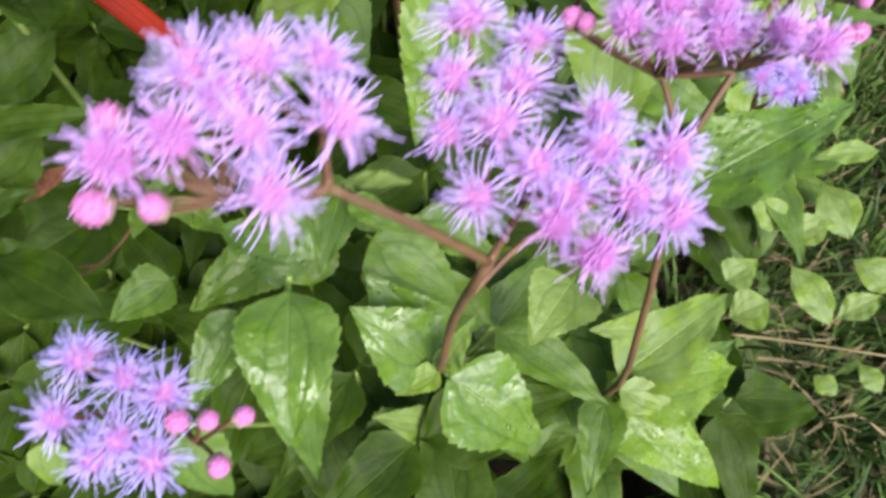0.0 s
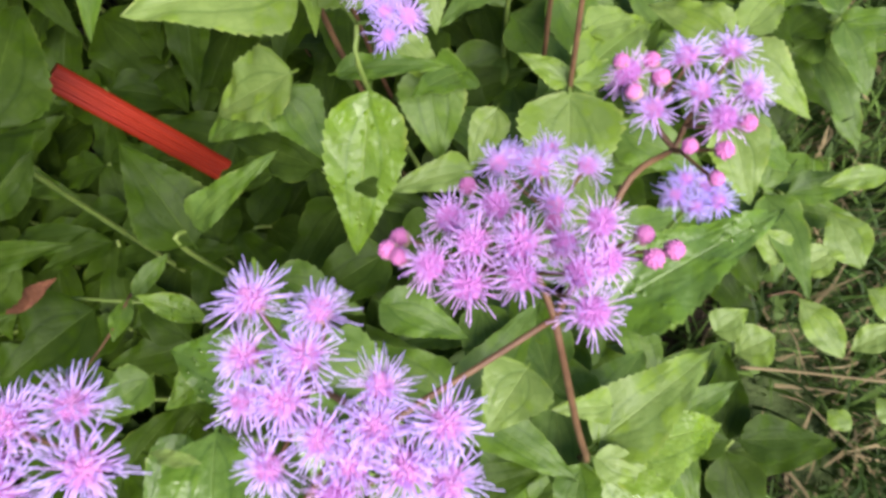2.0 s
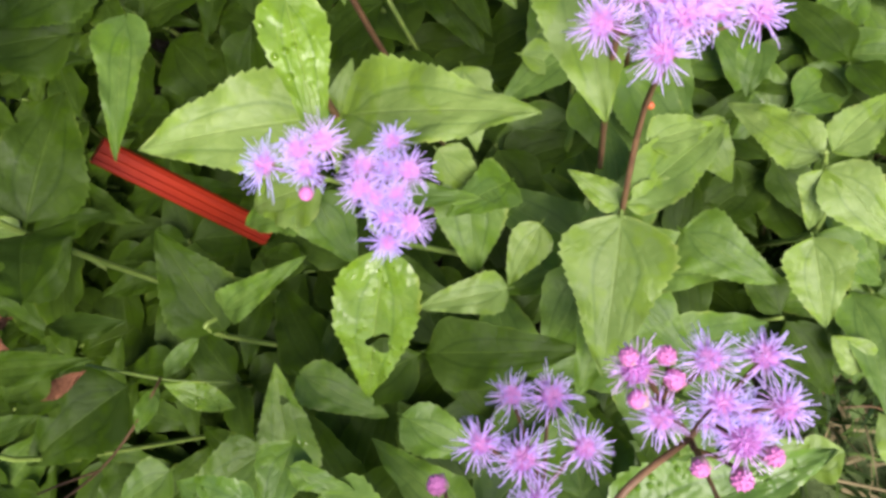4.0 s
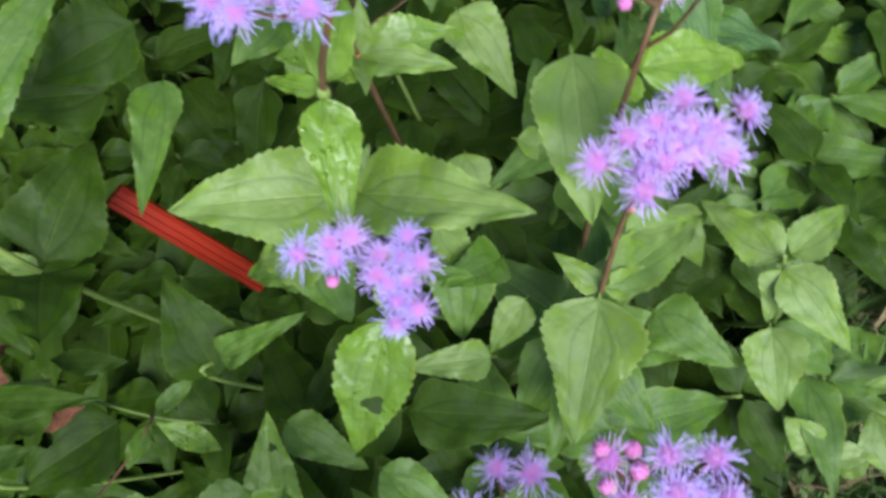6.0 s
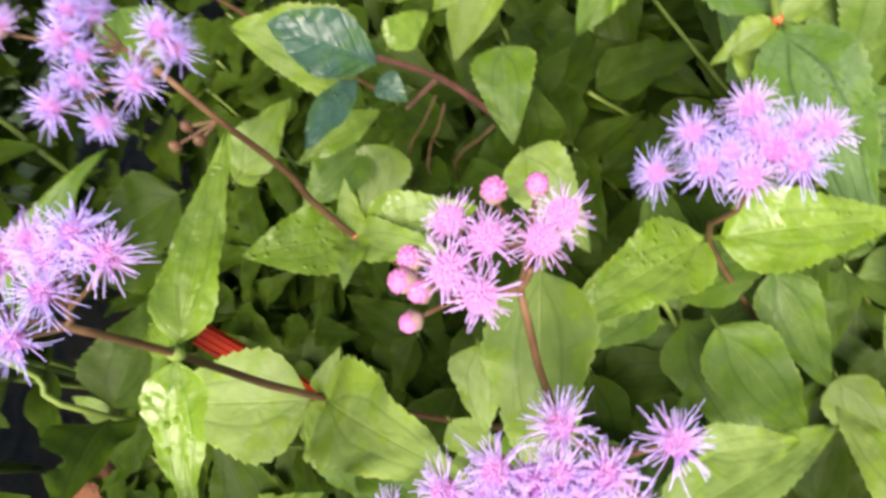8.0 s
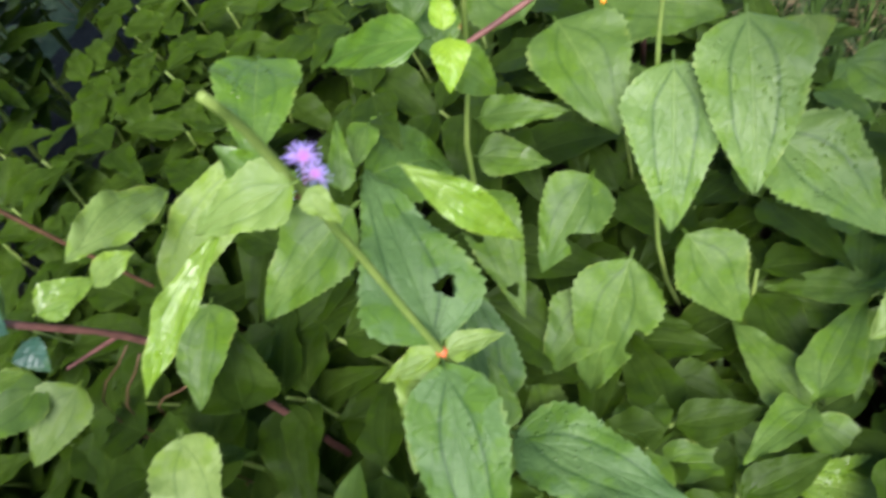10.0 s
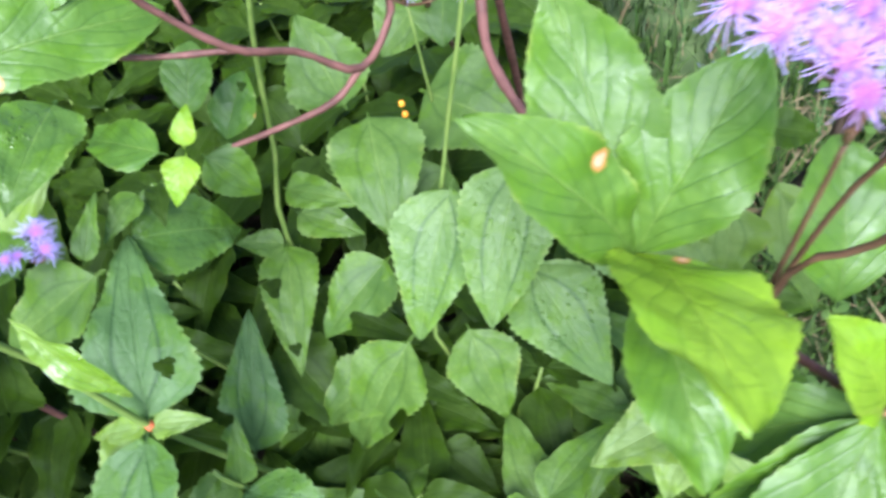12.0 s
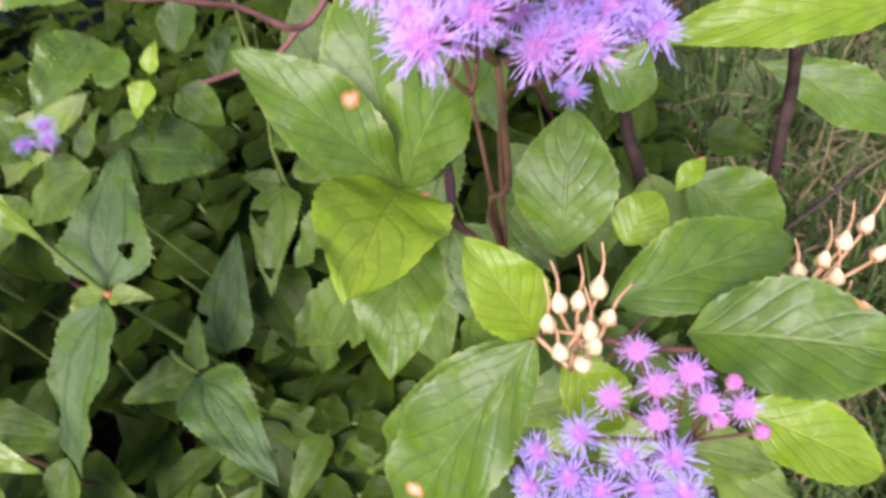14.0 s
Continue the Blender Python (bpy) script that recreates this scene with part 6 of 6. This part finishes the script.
flower_cluster(p25, (0.2753, 0.7269, 0.3424), (0.12, -0.29, 0.95), (
    ("o", 0.2808, 0.7198, 0.3601),
    ("h", 0.2725, 0.7152, 0.3604),
    ("o", 0.2823, 0.7276, 0.3611),
    ("o", 0.2749, 0.7215, 0.3637)), 0.0062, 18)
shoot("stem", ((0.2713, 0.6805, 0.3590), (0.2733, 0.7037, 0.3477), (0.2753, 0.7269, 0.3424)), 0.00061, 0.00048, STEM_RED, p25, n=12)
flower_cluster(p25, (0.2070, 0.7570, 0.2539), (0.23, -0.23, 0.95), (
    ("p", 0.2109, 0.7523, 0.2730),
    ("p", 0.2164, 0.7515, 0.2700),
    ("p", 0.2076, 0.7535, 0.2755)), 0.006, 19)
shoot("stem", ((0.2070, 0.7570, 0.0000), (0.2070, 0.7570, 0.2539)), 0.00095, 0.00061, STEM_GREEN, p25, n=12)
flower_cluster(p25, (0.0763, 0.7721, 0.2549), (0.22, -0.30, 0.93), (
    ("o", 0.0697, 0.7582, 0.2753),
    ("o", 0.0608, 0.7574, 0.2784),
    ("o", 0.0846, 0.7658, 0.2706),
    ("o", 0.1016, 0.7753, 0.2675),
    ("o", 0.0904, 0.7750, 0.2725),
    ("o", 0.0764, 0.7651, 0.2763)), 0.006, 21)
shoot("stem", ((0.0763, 0.7721, 0.0000), (0.0763, 0.7721, 0.2549)), 0.00095, 0.00061, STEM_GREEN, p25, n=12)

p26 = thing("mistflower_plant", (0.310, 0.720, 0.0), "mistflower stem with violet flower heads and pink buds", "flowering plant", "mistflower plants")
flower_cluster(p26, (0.3094, 0.6670, 0.2634), (0.08, -0.11, 0.99), (
    ("q", 0.2997, 0.6782, 0.2923),
    ("q", 0.3073, 0.6755, 0.2895),
    ("q", 0.3106, 0.6813, 0.2910),
    ("q", 0.3162, 0.6789, 0.2884),
    ("q", 0.3111, 0.6703, 0.2870),
    ("p", 0.3011, 0.6574, 0.2882),
    ("p", 0.2961, 0.6490, 0.2857),
    ("p", 0.2991, 0.6426, 0.2834),
    ("p", 0.3103, 0.6523, 0.2815),
    ("q", 0.3016, 0.6671, 0.2900),
    ("b", 0.3177, 0.6861, 0.2892),
    ("q", 0.3221, 0.6832, 0.2877),
    ("b", 0.3267, 0.6824, 0.2845),
    ("b", 0.3197, 0.6788, 0.2856),
    ("p", 0.3105, 0.6606, 0.2853),
    ("p", 0.3173, 0.6669, 0.2833),
    ("p", 0.3164, 0.6586, 0.2818),
    ("p", 0.3039, 0.6499, 0.2828),
    ("p", 0.3228, 0.6634, 0.2807),
    ("p", 0.3044, 0.6416, 0.2796),
    ("p", 0.3177, 0.6514, 0.2786),
    ("p", 0.3112, 0.6465, 0.2796)), 0.006, 20)
shoot("stem", ((0.3094, 0.6770, 0.0000), (0.3094, 0.6730, 0.1581), (0.3094, 0.6670, 0.2634)), 0.00136, 0.00075, STEM_RED, p26, n=12)
leaf(p26, (0.3149, 0.6870, 0.2328), (0.3372, 0.6995, 0.2094), 0.0213, (0.70, 0.07, 0.71))
leaf(p26, (0.3142, 0.6750, 0.2663), (0.3311, 0.6896, 0.2532), 0.0171, (0.48, 0.21, 0.85))
capsule_spike(sh, (0.2858, 0.6704, 0.2782), ((0.2849, 0.6718, 0.3068), (0.2874, 0.6751, 0.3062), (0.2890, 0.6797, 0.3067), (0.2854, 0.6674, 0.3049), (0.2934, 0.6772, 0.3029), (0.2923, 0.6726, 0.3020), (0.2901, 0.6652, 0.3011), (0.2945, 0.6670, 0.2987), (0.2943, 0.6710, 0.3002)), (-0.10, 0.35, 0.90))
capsule_spike(sh, (0.3081, 0.7092, 0.2636), ((0.3110, 0.7251, 0.2782), (0.3137, 0.7313, 0.2784), (0.3149, 0.7375, 0.2797), (0.3165, 0.7441, 0.2809), (0.3219, 0.7416, 0.2764), (0.3179, 0.7304, 0.2754), (0.3169, 0.7197, 0.2725), (0.3198, 0.7203, 0.2707), (0.3205, 0.7260, 0.2721)), (-0.10, 0.35, 0.90))
shoot("twig", ((0.2740, 0.6716, 0.2788), (0.2858, 0.6704, 0.2782)), 0.00068, 0.00059, CAPSULE_STYLE, sh, n=4)
shoot("twig", ((0.2856, 0.6832, 0.2739), (0.3005, 0.6957, 0.2679), (0.3081, 0.7092, 0.2636)), 0.00085, 0.00068, TWIG, sh, n=6)

red_bar((-0.1459, 0.4271, 0.2161), (-0.0990, 0.4081, 0.1479))

p27 = thing("edge_weed", (0.215, 0.330, 0.0), "small weeds with light green oval leaves at the lawn's edge", "weed")
leaf(p27, (0.2165, 0.3919, 0.0781), (0.2294, 0.3601, 0.0739), 0.0251, (-0.23, -0.22, 0.95), shape="lance")
leaf(p27, (0.2503, 0.4098, 0.0830), (0.2106, 0.4038, 0.0868), 0.0136, (0.12, -0.14, 0.98), shape="lance")
leaf(p27, (0.1954, 0.3595, 0.0688), (0.2168, 0.3702, 0.0770), 0.0192, (-0.28, -0.16, 0.95), shape="lance")
leaf(p27, (0.1985, 0.3471, 0.0652), (0.2181, 0.3138, 0.0605), 0.0205, (-0.17, -0.23, 0.96), shape="lance")
leaf(p27, (0.2340, 0.3501, 0.0658), (0.2563, 0.3320, 0.0655), 0.0199, (-0.16, -0.21, 0.96), shape="lance")
leaf(p27, (0.2241, 0.3177, 0.0564), (0.2467, 0.3289, 0.0647), 0.0160, (-0.30, -0.10, 0.95), shape="lance")
leaf(p27, (0.1954, 0.3672, 0.0711), (0.1739, 0.3810, 0.0805), 0.0199, (0.13, -0.41, 0.90), shape="lance")
leaf(p27, (0.1630, 0.3179, 0.0570), (0.1832, 0.3260, 0.0644), 0.0256, (-0.30, -0.13, 0.95), shape="lance")
leaf(p27, (0.2111, 0.2868, 0.0476), (0.2211, 0.2756, 0.0494), 0.0131, (-0.24, -0.05, 0.97), shape="lance")
leaf(p27, (0.2369, 0.2929, 0.0491), (0.2465, 0.2771, 0.0496), 0.0132, (-0.23, -0.11, 0.97), shape="lance")
shoot("stem", ((0.2328, 0.3397, 0.0000), (0.1985, 0.3487, 0.0657), (0.1801, 0.3474, 0.0706)), 0.00054, 0.00041, STEM_RED, p27, n=12)

p28 = thing("dry_stalk", (0.300, 0.300, 0.0), "dry pinkish grass stalk lying over the lawn", "grass stalk")
shoot("stalk", ((0.1708, 0.3116, 0.0395), (0.2059, 0.3077, 0.0380), (0.2644, 0.2992, 0.0351)), 0.00102, 0.00068, STRAW, p28, n=12)

p29 = thing("grass_blade", (0.220, 0.250, 0.0), "bent pale grass blade lying over the lawn", "grass blade")
shoot("blade", ((0.1367, 0.2554, 0.0442), (0.1669, 0.2467, 0.0415), (0.2134, 0.2153, 0.0215)), 0.00136, 0.00076, GRASS, p29, n=12)
dead_leaf((-0.1732, 0.3379, 0.2019), .032, 1)
dead_leaf((-0.1983, 0.3567, 0.1886), .028, 2)
bead(p18, (0.0743, 0.5834, 0.2102), 0.0022, RED_BUD, "node", "reddish stem joint")
bead(p13, (-0.0252, 0.4700, 0.2693), 0.0017, RED_BUD, "node", "orange-red stem joint")
bead(p10, (0.0724, 0.4248, 0.2621), 0.0012, RED_BUD, "bud", "small orange bud")
bead(sh, (0.2710, 0.6716, 0.2788), 0.0026, RED_BUD, "bud", "red-brown bud")
# two small orange-yellow specks on the leaves
bead(p22, (0.0852, 0.7435, 0.2278), 0.0014, SPECK, "fallen_petal", "small orange-yellow speck")
bead(p22, (0.0881, 0.7409, 0.2250), 0.0014, SPECK, "fallen_petal", "small orange-yellow speck")
bead(p12, (-0.0065, 0.4223, 0.3328), 0.0019, STEM_GREEN, "node", "pale swollen stem joint")
shoot("stem", ((-0.0850, 0.5251, 0.0000), (-0.0850, 0.5251, 0.1696), (-0.0529, 0.5503, 0.2173)), 0.00061, 0.00041, STEM_RED, p16, n=8)
shoot("stem", ((-0.0756, 0.5273, 0.0000), (-0.0756, 0.5273, 0.1636), (-0.0523, 0.5503, 0.2103)), 0.00061, 0.00041, STEM_RED, p16, n=8)
shoot("stem", ((-0.0671, 0.5341, 0.0000), (-0.0671, 0.5341, 0.1604), (-0.0338, 0.5484, 0.1956)), 0.00061, 0.00041, STEM_RED, p16, n=8)
shoot("stem", ((-0.0180, 0.4757, 0.3356), (-0.0238, 0.4721, 0.3388)), 0.00041, 0.00034, STEM_RED, p13, n=4)
bead(p13, (-0.0238, 0.4721, 0.3388), 0.0015, STEM_RED, "withered_bud", "small brown withered bud")
shoot("stem", ((-0.0180, 0.4757, 0.3356), (-0.0210, 0.4700, 0.3361)), 0.00041, 0.00034, STEM_RED, p13, n=4)
bead(p13, (-0.0210, 0.4700, 0.3361), 0.0015, STEM_RED, "withered_bud", "small brown withered bud")
shoot("stem", ((-0.0180, 0.4757, 0.3356), (-0.0255, 0.4670, 0.3386)), 0.00041, 0.00034, STEM_RED, p13, n=4)
bead(p13, (-0.0255, 0.4670, 0.3386), 0.0015, STEM_RED, "withered_bud", "small brown withered bud")
leaf(p7, (-0.0365, 0.4098, 0.2250), (-0.0834, 0.4009, 0.1978), 0.0271, (-0.40, -0.40, 0.82), MIST_HALF_SHADE)
leaf(p7, (-0.0553, 0.3856, 0.1929), (-0.0856, 0.3919, 0.1806), 0.0170, (-0.38, -0.01, 0.93), MIST_SHADED)


# ---- lower plants that fill the bed ----
def low_plant(seed, height, material):
    rnd = random.Random(seed)
    p = thing("mistflower_plant", (0, 0, 0), "low leafy mistflower shoot filling the bed, shade put into its leaf colour", "plant", "low mistflower shoots")
    top = Vector((rnd.uniform(-1, 1) * 0.02, rnd.uniform(-1, 1) * 0.02, height))
    shoot("stem", ((0, 0, -0.01), top * 0.5 + Vector((0.006, 0, 0)), top), 0.0019, 0.001, STEM_GREEN, p, 8, 6)
    turn = rnd.uniform(0, 6.28)
    for i in range(4):
        k = 0.35 + 0.65 * i / 3
        at = top * k
        for s in (0, math.pi):
            a = turn + s + rnd.uniform(-0.3, 0.3)
            size = rnd.uniform(0.056, 0.084) * (1.2 - 0.4 * k)
            d = Vector((math.cos(a), math.sin(a), rnd.uniform(-0.6, 0.2)))
            leaf(p, at, at + d.normalized() * size, size * rnd.uniform(0.44, 0.60), (-d.x * 0.3, -d.y * 0.3, 1), material, rnd.choice(("mist", "mist", "ovate")), 0.07, rough_cut=True)
        turn += 1.57 + rnd.uniform(-0.2, 0.2)
    return p


def spread_low_plants():
    rnd = random.Random(11)
    kinds = {(h, m.name): [low_plant(100 + 10 * i + int(h * 100), h, m) for i in range(3)] for h in (0.07, 0.13, 0.18) for m in (MIST_SHADED, MIST_HALF_SHADE)}
    used = set()
    taken = []
    tries = 0
    while len(taken) < 255 and tries < 14000:
        tries += 1
        x, y = rnd.uniform(-0.42, 0.3), rnd.uniform(0.1, 1.2)
        if not bed(x + (0.035 if y < 0.38 else -0.01), y) or any((x - a) ** 2 + (y - b) ** 2 < 0.037 ** 2 for a, b in taken):
            continue
        taken.append((x, y))
        if x > 0.08 or (x > 0.05 and y > 0.5) or (x < -0.1 and y < 0.42):
            h = 0.07
        elif y > 0.56:
            h = 0.13
        elif x < -0.08:
            h = rnd.choice((0.07, 0.07, 0.13))
        else:
            h = rnd.choice((0.13, 0.18))
        # leaf tone goes by place, so the bed's shade comes from the colour
        kind = rnd.choice(kinds[(h, MIST_SHADED.name if x < (0.0 if y < 0.5 else 0.04 if y < 0.6 else 0.17) or rnd.random() < 0.25 else MIST_HALF_SHADE.name)])
        m = pose(x, y, 0, rnd.uniform(-8, 8), rnd.uniform(-8, 8), rnd.uniform(0, 360))
        if kind.name not in used:
            used.add(kind.name)
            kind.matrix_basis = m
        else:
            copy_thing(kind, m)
    for kind in [k for row in kinds.values() for k in row if k.name not in used]:
        kind.matrix_basis = pose(rnd.uniform(-0.4, -0.2), rnd.uniform(0.1, 0.3), 0, 0, 0, rnd.uniform(0, 360))


spread_low_plants()


# ---- taller plants added at the bed's left, mostly unseen, to block skylight ----
def tall_plant(seed, height):
    rnd = random.Random(seed)
    p = thing("leafy_shrub", (0, 0, 0), "added tall dark green shrub that blocks skylight from the left", "shrub", "shrubs at the back")
    for lean in (0.0, 2.1, 4.2):
        top = Vector((math.cos(lean) * 0.07, math.sin(lean) * 0.07, height * rnd.uniform(0.85, 1.1)))
        shoot("stem", ((0, 0, -0.01), top * 0.5 + Vector((0.01, 0, 0)), top), 0.003, 0.0012, STEM_GREEN, p, 8, 6)
        turn = rnd.uniform(0, 6.28)
        for i in range(12):
            at = top * (0.2 + 0.8 * i / 11)
            for s in (0, math.pi):
                a = turn + s + rnd.uniform(-0.3, 0.3)
                size = rnd.uniform(0.055, 0.085)
                d = Vector((math.cos(a), math.sin(a), rnd.uniform(-0.4, 0.3)))
                leaf(p, at, at + d.normalized() * size, size * rnd.uniform(0.5, 0.65), (-d.x * 0.3, -d.y * 0.3, 1), MIST_SHADED, rnd.choice(("mist", "ovate")), 0.06, rough_cut=2)
            turn += 1.57
    return p


def spread_tall_plants():
    rnd = random.Random(23)
    kinds = [tall_plant(300 + i, 0.56 + 0.1 * i) for i in range(3)]
    for i in range(33):
        x, y = -0.47 - 0.11 * (i % 3) + rnd.uniform(-0.03, 0.03), 0.02 + 0.11 * (i // 3) + rnd.uniform(-0.03, 0.03)
        m = pose(x, y, 0, rnd.uniform(-6, 6), rnd.uniform(-6, 6), rnd.uniform(0, 360))
        if i < 3:
            kinds[i].matrix_basis = m
        else:
            copy_thing(kinds[i % 3], m)


spread_tall_plants()
